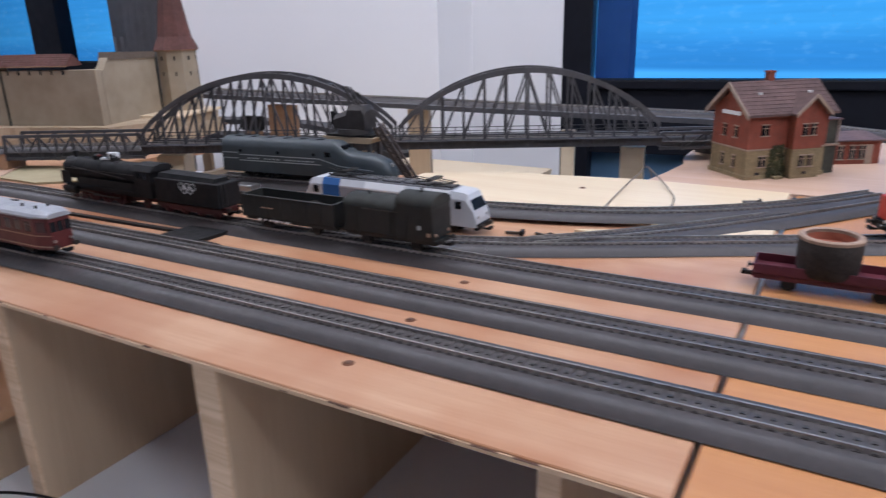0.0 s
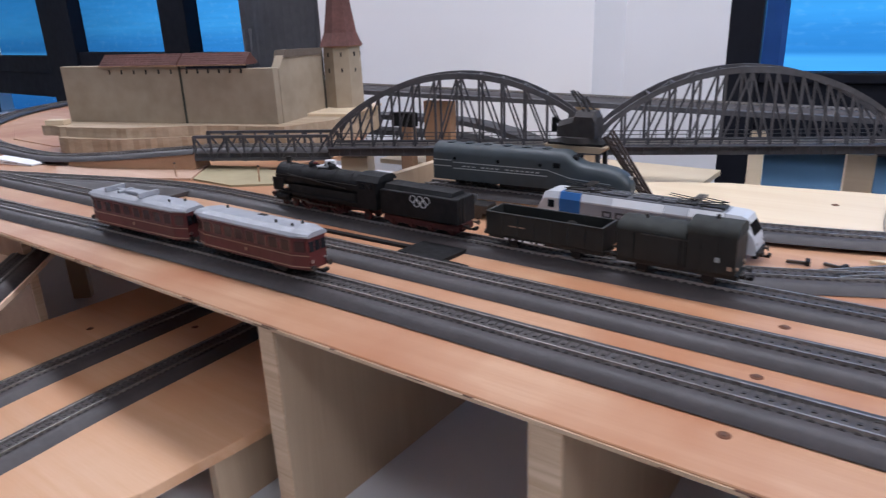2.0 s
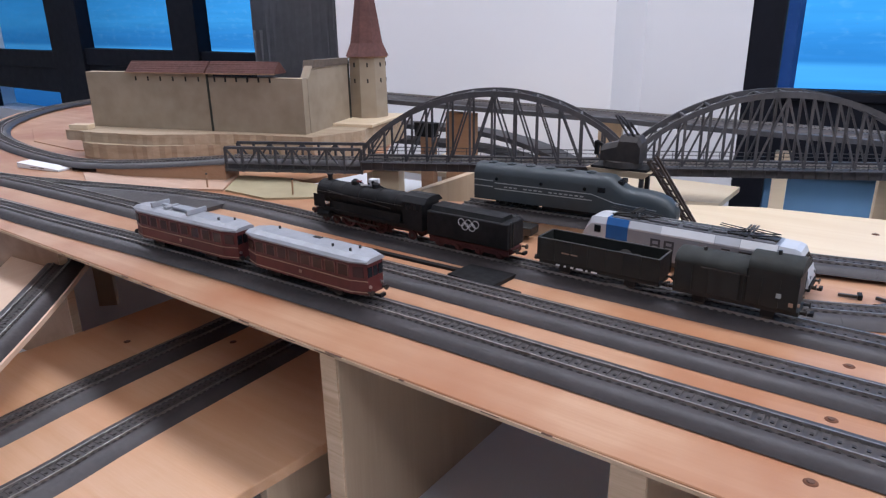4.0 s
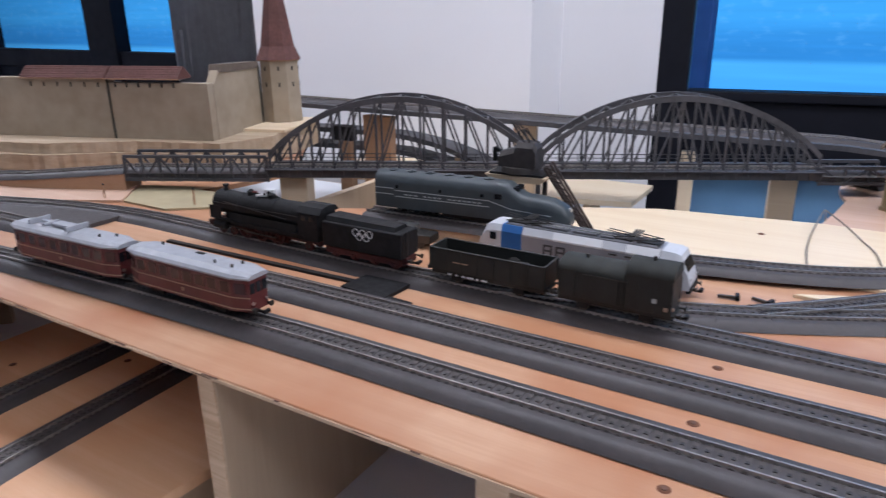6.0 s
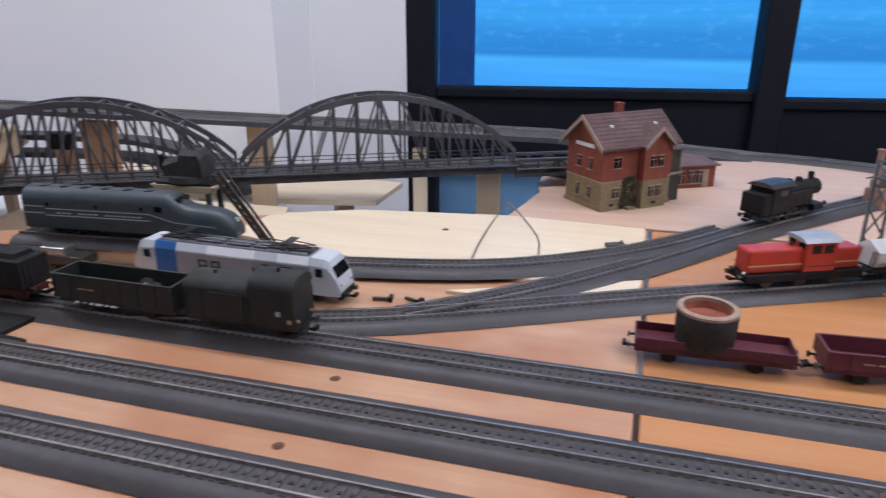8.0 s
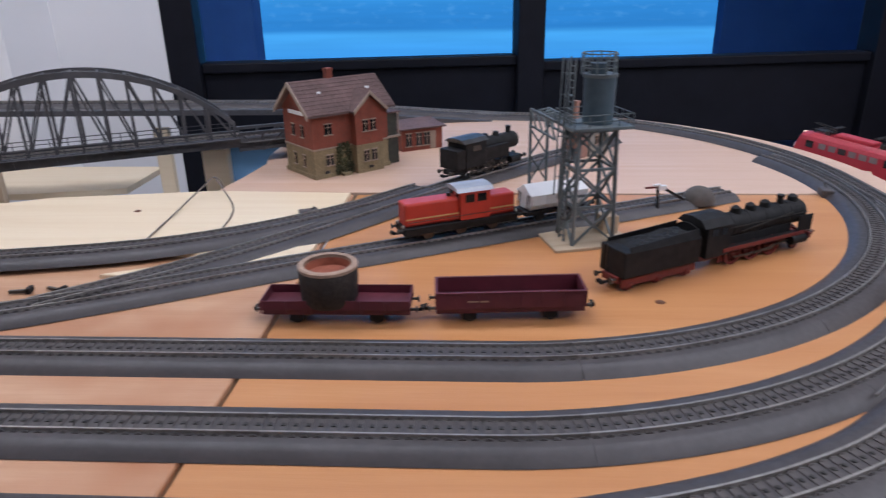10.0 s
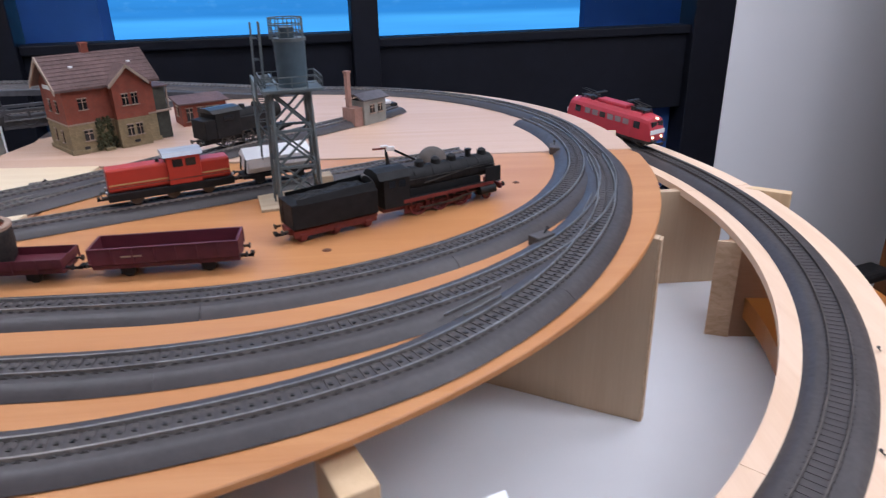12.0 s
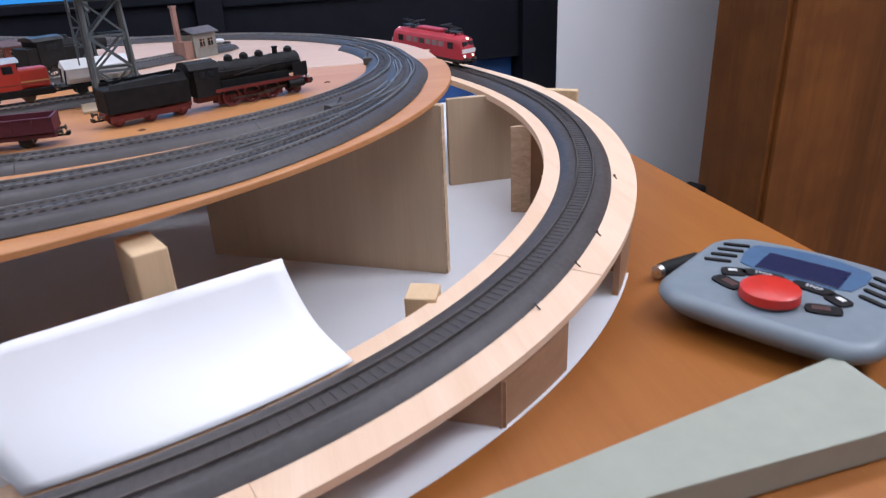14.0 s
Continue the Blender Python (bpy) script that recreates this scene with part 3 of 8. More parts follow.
def wall_unit():
    th = thing("wall_holder", "small pale slatted holder fixed to the wall", "wall holder", pose(-2.236, W - 0.176, 0.235))
    for x in (-0.042, 0.042):
        box_part("side_bar", (x, -0.012, 0.0), (0.010, 0.016, 0.19), WHITEP, th, "", 0.002)
    for k in range(5):
        box_part("slat", (0, -0.012, -0.085 + 0.043 * k), (0.084, 0.012, 0.011), WHITEP if k % 2 else BROWN, th, "thin slat", 0.002)
    box_part("stem", (-0.012, -0.010, -0.16), (0.018, 0.018, 0.15), BROWN, th, "brown conduit", 0.002)


wall_unit()
th = thing("wardrobe", "dark brown veneered wardrobe beside the wall", "wardrobe", pose(1.862, 1.56, FLOOR))
box_part("carcass", (0.9, 0.11, 1.2), (1.8, 0.30, 2.4), WARDROBE, th, "", 0.004)
for k in range(2):
    d = box_part("door", (0.455 + 0.9 * k, -0.049, 1.22), (0.885, 0.018, 2.3), WARDROBE, th, "dark brown wood grain door", 0.003)
    part("handle", rod(nb(), (0.83 + 0.14 * k, -0.075, 1.12), (0.83 + 0.14 * k, -0.075, 1.26), 0.006), BRIGHT, d, "metal bar handle")
th = thing("office_chair", "black office chair with only its arm showing", "chair", pose(1.72, 1.72, FLOOR))
part("armrest", bx(nb(), (0, 0, 0.36), (0.22, 0.07, 0.035), 20, 0.012), BLACKP, th, "black padded armrest")
part("post", rod(nb(), (0, 0, 0.05), (0, 0, 0.35), 0.02), BLACKP, th)
part("base", rod(nb(), (0, 0, 0), (0, 0, 0.05), 0.2, 20, 0.04), BLACKP, th)

# ---- supports under the layout ----
BASE = -0.212
FRONT, SEAM = 0.2975, 0.071      # front edge of the boards, and the joint between them
UNDER = 0.0050


def table(name, label, poly, z, mat, legs):
    th = thing(name, label, "table", pose(0, 0, 0))
    part("tabletop", prism(nb(), poly, z - 0.028, z, "z"), mat, th)
    for x, y in legs:
        box_part("leg", (x, y, (z - 0.028 + FLOOR) / 2), (0.05, 0.05, z - 0.028 - FLOOR), METAL, th, "dark steel leg", 0.004)
    return th


table("layout_table", "table under the railway covered with white paper", [(-2.6, 0.02), (0.60, 0.02), (0.60, 0.40), (0.985, 0.62), (0.985, 1.62), (-1.7, 1.52), (-2.6, 1.52)], BASE - 0.002, BROWN, [(-2.5, 0.12), (0.5, 0.12), (-2.5, 1.42), (0.9, 1.52)])
single("underlay", prism(nb(), [(-2.55, 0.03), (0.595, 0.03), (0.595, 0.40), (0.98, 0.63), (0.98, 1.61), (-1.7, 1.51), (-2.55, 1.51)], BASE - 0.002, BASE, "z"), PAPERG, "white paper sheet covering the table", "paper")
RC, RR = (0.292, 0.862), 0.625   # the ramp's curve
DZ = -0.157
deskpoly = [(1.062, -0.6), (1.062, 0.865)] + [p for p in arc(RC[0], RC[1], 0.600, 0, -72, 24)] + [(0.40, 0.10), (0.40, -0.6)]
table("desk", "orange-brown veneered desk beside the railway", deskpoly, DZ, DESK, [(1.0, -0.5), (1.0, 0.8), (0.46, -0.5)])


def board(name, poly, z1, mat, label, thick=UNDER):
    th = tagged(thing(name, label, "board", pose(0, 0, 0)), kind="structure")
    bm = prism(nb(), poly, z1 - thick, z1, "z")
    es = [e for e in bm.edges if abs(e.verts[0].co.z - e.verts[1].co.z) < 1e-6 and e.verts[0].co.z > z1 - 1e-5]
    bmesh.ops.bevel(bm, geom=es, offset=0.0008, segments=1, affect="EDGES")
    part("plywood_sheet", bm, mat, th)
    return th


board("board_front", [(-2.05, FRONT), (SEAM, FRONT), (SEAM + 0.013, 0.957), (-0.10, 0.966), (-0.30, 0.936), (-0.42, 0.885), (-0.72, 0.72), (-1.02, 0.66), (-2.05, 0.56)], 0, PLY, "pinkish birch plywood board carrying the station tracks")
cut_th = tagged(thing("board_edge", "pale layered cut edge of the front board", "board edge", pose(0, 0, 0)), kind="structure")
rnd = random.Random(8)
for k in range(14):
    x0, x1 = -2.05 + (SEAM + 2.05) * k / 14, -2.05 + (SEAM + 2.05) * (k + 1) / 14
    box_part("edge_veneer", ((x0 + x1) / 2, FRONT - 0.0004, -0.0030), (x1 - x0 - 0.0004 * (k % 2), 0.0012, 0.0030), EDGE, cut_th)
for k in range(26):
    x = -1.0 + 1.0 * rnd.random()
    box_part("chip", (x, FRONT - 0.0006, -0.0012 - 0.0028 * rnd.random()), (0.004 + 0.016 * rnd.random(), 0.0014, 0.0006), HEADBR, cut_th, "dark splintered chip")
rim = arc(0.095, 0.98, 0.688, -90, -4, 40)
board("board_right", [(SEAM + 0.004, FRONT)] + rim + [(0.774, 0.9545), (SEAM + 0.018, 0.957)], 0, ORANGE, "orange stained plywood board with a rounded outer edge")
back = [(0.779, 0.958)] + arc(0.25, 1.01, 0.532, 0, 100, 36) + arc(0.20, 1.20, 0.29, 118, 196, 14) + [(-0.0895, 1.044), (-0.1012, 0.984), (-0.100, 0.971)]
board("board_house", back, 0, PINK, "pale pink plywood board under the station house")
board("board_pale", [(-0.42, 0.79), (-0.24, 0.752), (-0.12, 0.742), (0.0, 0.742), (0.078, 0.812), (0.081, 0.953), (-0.098, 0.962), (-0.30, 0.932), (-0.41, 0.882)], 0.0042, PALE, "pale birch plywood piece laid over the board", 0.004)
board("board_wedge", [(-0.11, 0.690), (0.0785, 0.772), (0.0755, 0.745), (-0.02, 0.682)], 0.0042, PALE, "pale plywood wedge between the tracks", 0.004)
castle_disc = [(-1.20, 0.80), (-1.38, 0.715), (-1.60, 0.645), (-1.80, 0.650), (-2.00, 0.735), (-2.2, 0.885), (-2.34, 1.06), (-2.38, 1.25), (-2.30, 1.45), (-1.2, 1.24), (-1.02, 0.98)]
board("board_castle", castle_disc, 0, PLY, "pinkish plywood board under the castle")
loop_poly = [(-1.03, 0.664), (-1.30, 0.60), (-1.55, 0.545), (-1.85, 0.535), (-2.12, 0.63), (-2.38, 0.86), (-2.52, 1.12), (-2.53, 1.4), (-2.45, 1.50), (-2.3, 1.45), (-2.38, 1.25), (-2.34, 1.06), (-2.2, 0.885), (-2.0, 0.735), (-1.8, 0.65), (-1.6, 0.645), (-1.38, 0.715), (-1.2, 0.80), (-1.02, 0.98), (-0.94, 0.93), (-0.98, 0.72)]
board("board_loop", loop_poly, -0.002, PLY, "plywood strip under the outer loop", 0.009)


def hole(x, y, z=0.0):
    th = tagged(thing("screw_hole", "dark countersunk screw hole in the plywood", "screw hole", pose(x, y, z), "screw holes"))
    bm = nb()
    bmesh.ops.create_cone(bm, cap_ends=True, segments=14, radius1=0.0044, radius2=0.0032, depth=0.0006, matrix=Matrix.Translation((0, 0, 0.0003)))
    part("recess", bm, HOLE, th)
    bm = nb()
    bmesh.ops.create_cone(bm, cap_ends=True, segments=10, radius1=0.0026, radius2=0.002, depth=0.0008, matrix=Matrix.Translation((0, 0, 0.0008)))
    part("screw_head", bm, HEADBR, th, "brown screw head")


for x, y in ((-0.147, 0.4185), (-0.147, 0.340), (-0.147, 0.5073), (-0.62, 0.414), (0.3986, 0.648), (0.60, 0.826)):
    hole(x, y)
hole(-0.163, 0.877, 0.0042)


def panel(x, y0, y1, z0, z1, t, label, rot=0.0, mat=None):
    """An upright plywood panel under the board."""
    th = tagged(thing("upright_board", label, "board", pose(x, y0, z0, 0, 0, rot), "support panels"))
    box_part("sheet", (0, (y1 - y0) / 2, (z1 - z0) / 2), (t, y1 - y0, z1 - z0), mat or PANEL, th, "", 0.0008)
    box_part("cut_edge", (0, -0.0012, (z1 - z0) / 2), (t * 0.96, 0.002, z1 - z0 - 0.002), EDGE, th, "pale layered cut edge")
    return th


TOPU = -UNDER
panel(-0.499, FRONT + 0.003, 0.72, BASE, TOPU, 0.019, "upright plywood panel with a pale cut edge")
panel(-0.240, FRONT + 0.003, 0.80, BASE, TOPU, 0.024, "upright plywood panel with a pale cut edge")
panel(0.005, FRONT + 0.02, 0.85, BASE, TOPU, 0.014, "upright plywood panel with a pale cut edge")
panel(-0.80, 0.72, 1.1, BASE, -0.012, 0.014, "upright plywood panel under the back board")
panel(0.708, 0.656, 0.98, BASE, TOPU, 0.012, "upright plywood brace under the rounded board", 60)
panel(0.735, 0.93, 1.097, BASE, TOPU, 0.012, "upright plywood brace under the house board", -20)
panel(0.925, 0.976, 1.106, BASE, -0.068, 0.012, "upright plywood piece under the ramp", 90)


def post(x, y, sx, sy, z0, z1, label, rot=0.0, mat=None):
    th = tagged(thing("support_block", label, "wood block", pose(x, y, z0, 0, 0, rot), "support blocks"))
    box_part("block", (0, 0, (z1 - z0) / 2), (sx, sy, z1 - z0), mat or BLOCK, th, "", 0.0012)
    return th


post(0.4315, 0.3785, 0.0232, 0.0420, BASE, -0.0165, "pine block standing under the board edge", 25)
pth = tagged(thing("support_block", "board offcut propping the ramp, its side painted in shade brown", "wood block", pose(0, 0, 0), "support blocks"))
# the brown side carries the ramp's shadow in its colour
part("offcut", prism(nb(), [(0.8505, 0.8225), (0.876, 0.8120), (0.946, 0.802), (0.946, 0.824)], BASE, -0.0826, "z"), BROWN, pth)
part("cut_end", prism(nb(), [(0.8485, 0.8205), (0.8745, 0.8095), (0.876, 0.8118), (0.8505, 0.8222)], BASE, -0.0826, "z"), EDGE, pth, "pale cut end")
post(0.6265, 0.4065, 0.026, 0.028, BASE, -0.1000, "pine block propping the ramp", -22)
pth = tagged(thing("support_block", "brown plywood wedge leaning beside the ramp", "wood block", pose(0, 0, 0), "support blocks"))
part("wedge", prism(nb(), [(0.5630, 0.3640), (0.5910, 0.3990), (0.6040, 0.3900), (0.5760, 0.3560)], BASE, -0.1290, "z"), BROWN, pth)
post(0.975, 0.957, 0.07, 0.016, BASE, -0.0655, "pine batten end under the ramp", -35)
post(-0.358, 1.375, 0.027, 0.018, BASE, 0.004, "narrow pale post behind the bridge", 8, PALE)
post(-0.167, 1.150, 0.038, 0.030, BASE, 0.0175, "square pale pier under the bridge", 10, PALE)
post(-0.86, 0.80, 0.045, 0.045, BASE, 0.0175, "square pale pier under the bridge", 27, PALE)
pth = tagged(thing("support_block", "brown wooden slab standing behind the bridge", "wood block", pose(-1.021, 1.25, BASE), "support blocks"))
box_part("slab", (0, 0, (0.047 - BASE) / 2), (0.076, 0.022, 0.047 - BASE), BROWN, pth, "", 0.001)
pth = tagged(thing("support_block", "dark brown wooden block behind the bridge", "wood block", pose(-1.124, 1.25, BASE), "support blocks"))
box_part("upright", (0.006, 0, (-0.017 - BASE) / 2), (0.036, 0.020, -0.017 - BASE), BROWN, pth, "", 0.001)
box_part("cap", (0, 0, -0.0005 - BASE), (0.056, 0.024, 0.033), SOOT, pth, "dark cap block", 0.001)
board("board_behind", [(-1.02, 0.70), (-0.56, 0.76), (-0.52, 1.02), (-0.62, 1.30), (-1.05, 1.28)], -0.120, PALE, "pale plywood board below the bridge", 0.008)
post(-0.78, 1.0, 0.04, 0.04, BASE, -0.1285, "pine block under the lower board", 20)
shelf = tagged(thing("back_shelf", "pale wooden shelf board behind the bridge", "shelf", pose(0, 0, 0)))
part("shelf_board", prism(nb(), [(-1.30, 1.345), (-0.66, 1.385), (-0.476, 1.425), (-0.476, 1.60), (-1.30, 1.60)], -0.141, -0.129, "z"), PALE, shelf)
for x in (-1.25, -0.60):
    box_part("bracket", (x, 1.53, (BASE - 0.141) / 2), (0.016, 0.08, -0.141 - BASE), PANEL, shelf, "wooden bracket")

# lower staging level
# added dark panel, stands in for the shadow beyond the lower board
panel(-1.045, 0.34, 0.86, BASE, -0.014, 0.012, "brown panel added in place of the shadow behind the lower level", 96, BROWN)
low = board("board_lower", [(-1.02, -0.10), (-0.70, -0.10), (-0.56, 0.20), (-0.549, 0.335), (-0.549, 0.75), (-0.995, 0.75), (-0.995, 0.34)], -0.131, LOWPLY, "orange plywood board of the lower level", 0.011)
post(-0.575, 0.42, 0.012, 0.29, BASE, -0.142, "plywood panel under the lower board", 0, PANEL)
post(-0.98, 0.1, 0.05, 0.03, BASE, -0.142, "plywood leg under the lower board", 20, PANEL)
post(-0.75, 0.6, 0.05, 0.03, BASE, -0.142, "plywood leg under the lower board", 20, PANEL)
hole(-0.917, 0.343, -0.131)
hole(-0.803, 0.42, -0.131)


# ---- the ramp and the tracks ----
def ramp_z(s):
    return -0.0885 + (0.055 * s if s < 0.55 else 0.03025 + 0.075 * (s - 0.55))


def ramp_path():
    pts = []
    for k in range(0, 241):
        a = -100 + 200 * k / 240
        s = RR * radians(a + 30)
        pts.append(Vector((RC[0] + RR * math.cos(radians(a)), RC[1] + RR * math.sin(radians(a)), ramp_z(s))))
    end, s0 = pts[-1], RR * radians(130)
    d = Vector((-math.sin(radians(100)), math.cos(radians(100)), 0))
    for k in range(1, 260):
        q = end + d * (k * 0.008)
        pts.append(Vector((q.x, q.y, ramp_z(s0) + 0.10 * min(k * 0.008, 0.287) + 0.033 * max(0.0, k * 0.008 - 0.287))))
    return pts


ramp = even(ramp_path(), 0.006)


def cut(path, s0, s1):
    return path[int(s0 / 0.006) : int(s1 / 0.006) + 1]


rth = tagged(thing("ramp", "curved pale plywood ramp carrying a single track", "ramp", pose(0, 0, 0)), kind="structure")
L = len(ramp) * 0.006
k = 0
while k * 0.30 < L - 0.05:
    seg = [p + Vector((0, 0, -0.0004 * (k % 2))) for p in cut(ramp, k * 0.30 + 0.001, min(k * 0.30 + 0.3005, L))]
    part("ramp_strip", sweep(nb(), seg, [(-0.055, -0.0066), (-0.055, 0), (0.047, 0), (0.047, -0.0095)]), STRIP if k < 7 else GREYP, rth, "" if k < 7 else "grey painted strip of the rear ramp")
    k += 1
for s0, s1 in ((0.464, 0.548), (0.676, 0.93)):
    seg = cut(ramp, s0, s1)
    bm = nb()
    left = sides(seg)
    fs = []
    rows = [[bm.verts.new((p.x - l.x * u, p.y - l.y * u, z)) for u, z in ((0.052, DZ), (0.052, p.z - 0.0069), (0.046, p.z - 0.0071), (0.046, DZ))] for p, l in zip(seg, left)]
    for a, b in zip(rows, rows[1:]):
        for i in range(4):
            fs.append(bm.faces.new((a[i], a[(i + 1) % 4], b[(i + 1) % 4], b[i])))
    fs += [bm.faces.new(rows[0]), bm.faces.new(rows[-1])]
    bmesh.ops.recalc_face_normals(bm, faces=fs)
    part("skirt", bm, BROWN, rth, "brown plywood skirt under the ramp")
hz = ramp_z(RR * radians(-31)) - 0.0084
bm = prism(nb(), [(0.6575, 0.2900), (0.6005, 0.3205), (0.6035, 0.3258), (0.6605, 0.2955)], DZ, hz - 0.002, "z")
part("end_panel", bm, BROWN, rth, "brown plywood end panel under the ramp")
hz = ramp_z(RR * radians(-35)) - 0.0086
post(0.578, 0.307, 0.040, 0.024, DZ + 0.0007, hz - 0.001, "brown wood block under the ramp", 49, BROWN)
for s in (0.665, 0.605, 0.53, 0.80):
    p = cut(ramp, s, s + 0.02)
    l = sides(p)[1]
    q = p[1] - l * 0.034
    nth = tagged(thing("nail", "small bent nail in the ramp edge", "nail", pose(q.x, q.y, q.z, 0, 0, 40 + s * 200), "nails"))
    part("shank", rod(nb(), (0, 0, 0), (0.004, 0, 0.004), 0.0007, 8), METAL, nth)
    part("nail_head", rod(nb(), (0.0035, 0, 0.0042), (0.0045, 0, 0.005), 0.0014, 10), METAL, nth)
for i, w in ((330, 0.05), (395, 0.05), (512, 0.05)):
    p = ramp[i]
    post(p.x, p.y, w, 0.018, BASE, p.z - 0.0098, "plywood pier under the rear ramp", 10, PANEL)
# one track, two rail colours: darker in front, glinting steel at the rear
track(ramp[:331], 0.0, "dark grey model track on the curved ramp", bed=WIDE, steel=RAILDK)
track(ramp[330:], 0.0, "grey model track on the rear ramp", bed=WIDE)

C_LINE = even([*spline([(-2.0, 0.360), (-1.45, 0.426), (-1.265, 0.469), (-1.15, 0.504), (-1.05, 0.532), (-0.92, 0.551), (-0.75, 0.551), (-0.6, 0.5485)]), *[Vector((x / 100, 0.5485, 0)) for x in range(-59, 27)], *arc(0.263, 0.982, 0.4335, -90, 20, 80)], 0.006)
track(C_LINE)
B_LINE = even([*spline([(-2.0, 0.352), (-1.45, 0.424), (-1.2, 0.441), (-1.0, 0.4475), (-0.80, 0.4530), (-0.60, 0.4575), (-0.45, 0.459)]), *[Vector((x / 100, 0.459, 0)) for x in range(-44, 25)], *arc(0.249, 0.928, 0.469, -90, 0, 80), (0.718, 0.97), *arc(0.25, 1.01, 0.468, 0, 100, 80), *spline([(0.12, 1.455), (0.03, 1.38), (-0.02, 1.29), (-0.06, 1.215)])], 0.006)
track(B_LINE, 0.0005)
A_LINE = spline([(-1.9, 0.318), (-1.15, 0.345), (-0.80, 0.367), (-0.5, 0.377), (-0.3, 0.378), (0.1, 0.377), (0.24, 0.376), (0.33, 0.391), (0.42, 0.421), (0.50, 0.468), (0.585, 0.556), (0.655, 0.675), (0.695, 0.79), (0.713, 0.90)], 0.006)
track(A_LINE, 0.0010)
th = thing("track_section", "dark grey-brown turnout base between two merging tracks", "model track", pose(0, 0, 0.0006), "track sections")
part("roadbed", prism(nb(), [(-1.36, 0.440), (-1.20, 0.452), (-0.94, 0.460), (-0.94, 0.538), (-1.05, 0.524), (-1.15, 0.496), (-1.265, 0.462)], 0, 0.0056, "z"), BED, th)
D_LINE = spline([(-0.36, 0.5485), (-0.26, 0.572), (-0.13, 0.6165), (0.06, 0.7115), (0.16, 0.760), (0.34, 0.848), (0.55, 0.95)], 0.006)
track(D_LINE, 0.0007)
E_LINE = spline([(-0.13, 0.618), (-0.07, 0.668), (0.0, 0.734), (0.08, 0.822), (0.18, 0.945), (0.26, 1.037), (0.41, 1.195), (0.46, 1.26)], 0.006)
track(E_LINE, 0.0013)
F_LINE = spline([(-0.345, 0.690), (-0.25, 0.712), (-0.13, 0.737), (-0.05, 0.766), (0.03, 0.815), (0.10, 0.875), (0.17, 0.955)], 0.006)
track(F_LINE, 0.0048)
# a raised batten with its own track, on which the streamlined diesel stands
batten = tagged(thing("track_batten", "plywood batten carrying a raised siding track", "batten", pose(-0.4700, 0.6905, 0.0, 0, 0, 5.5)))
box_part("batten_board", (-0.005, 0, 0.0085), (0.285, 0.046, 0.017), PANEL, batten, "", 0.001)
track(even([Vector((-0.4700, 0.6905, 0)) + Vector((math.cos(radians(5.5)), math.sin(radians(5.5)), 0)) * u for u in (-0.146, 0.134)], 0.006), 0.0172)
track(spline([(-0.06, 1.205), (-0.035, 1.27)], 0.006), 0.012)
G_LINE = spline([(-1.086, 0.656, 0.029), (-1.16, 0.620, 0.023), (-1.27, 0.578, 0.014), (-1.40, 0.560, 0.005), (-1.55, 0.565, 0.001), (-1.75, 0.585, 0.001), (-1.95, 0.635, 0.001), (-2.15, 0.745, 0.001), (-2.35, 0.95, 0.001), (-2.44, 1.2, 0.001), (-2.40, 1.45, 0.001)], 0.006)
track(G_LINE, 0.001)
gth = tagged(thing("track_wedge", "dark plywood wedge lifting the loop track to the bridge", "wedge", pose(0, 0, 0)))
part("wedge", sweep_down(G_LINE[:44], 0.024, 0.0005), BROWN, gth)
for xa, xb in ((-0.712, -0.735), (-0.828, -0.852)):
    track(spline([(xa, -0.09), (xa, 0.12), ((xa + xb) / 2, 0.25), (xb, 0.5), (xb - 0.02, 0.7)], 0.006), -0.131)
lowramp = spline([(-0.73, 0.00, -0.062), (-0.873, 0.157, -0.060), (-1.040, 0.314, -0.058), (-1.25, 0.49, -0.055)], 0.006)
lth = tagged(thing("lower_ramp", "pale plywood strip climbing from the lower level", "ramp", pose(0, 0, 0)), kind="structure")
part("ramp_strip", sweep(nb(), lowramp, [(-0.0425, -0.0060), (-0.0425, 0), (0.072, 0), (0.072, -0.0060)]), STRIP, lth)
low_left = sides(lowramp)
track(even([p - l * 0.013 for p, l in zip(lowramp, low_left)], 0.006))
for p in (lowramp[4], lowramp[-2]):
    post(p.x, p.y, 0.030, 0.014, BASE, p.z - 0.0098, "plywood pier under the lower ramp", 45, PANEL)


# two curved decks of the lower level showing behind the bridge
for dz, lab in ((0.0, "upper"), (-0.040, "lower")):
    deck = spline([(-1.50, 1.20, 0.004 + dz), (-1.28, 1.33, -0.004 + dz), (-1.09, 1.39, -0.013 + dz), (-0.99, 1.405, -0.024 + dz), (-0.89, 1.40, -0.042 + dz), (-0.76, 1.36, -0.070 + dz)], 0.006)
    dth = tagged(thing("curved_deck", "dark grey curved deck of the " + lab + " return loop", "ramp", pose(0, 0, 0)), kind="structure")
    part("deck_strip", sweep(nb(), deck, [(-0.030, -0.012), (-0.030, 0), (0.030, 0), (0.030, -0.012)]), GREYP, dth)
    for i in (30, 70, 110):
        p = deck[min(i, len(deck) - 1)]
        if dz < 0:
            box_part("deck_pier", (p.x, p.y, (BASE + p.z - 0.0125) / 2), (0.03, 0.012, p.z - 0.0125 - BASE), PANEL, dth, "plywood pier")
        else:
            box_part("deck_pier", (p.x, p.y, p.z - 0.026), (0.03, 0.012, 0.027), PANEL, dth, "plywood pier")


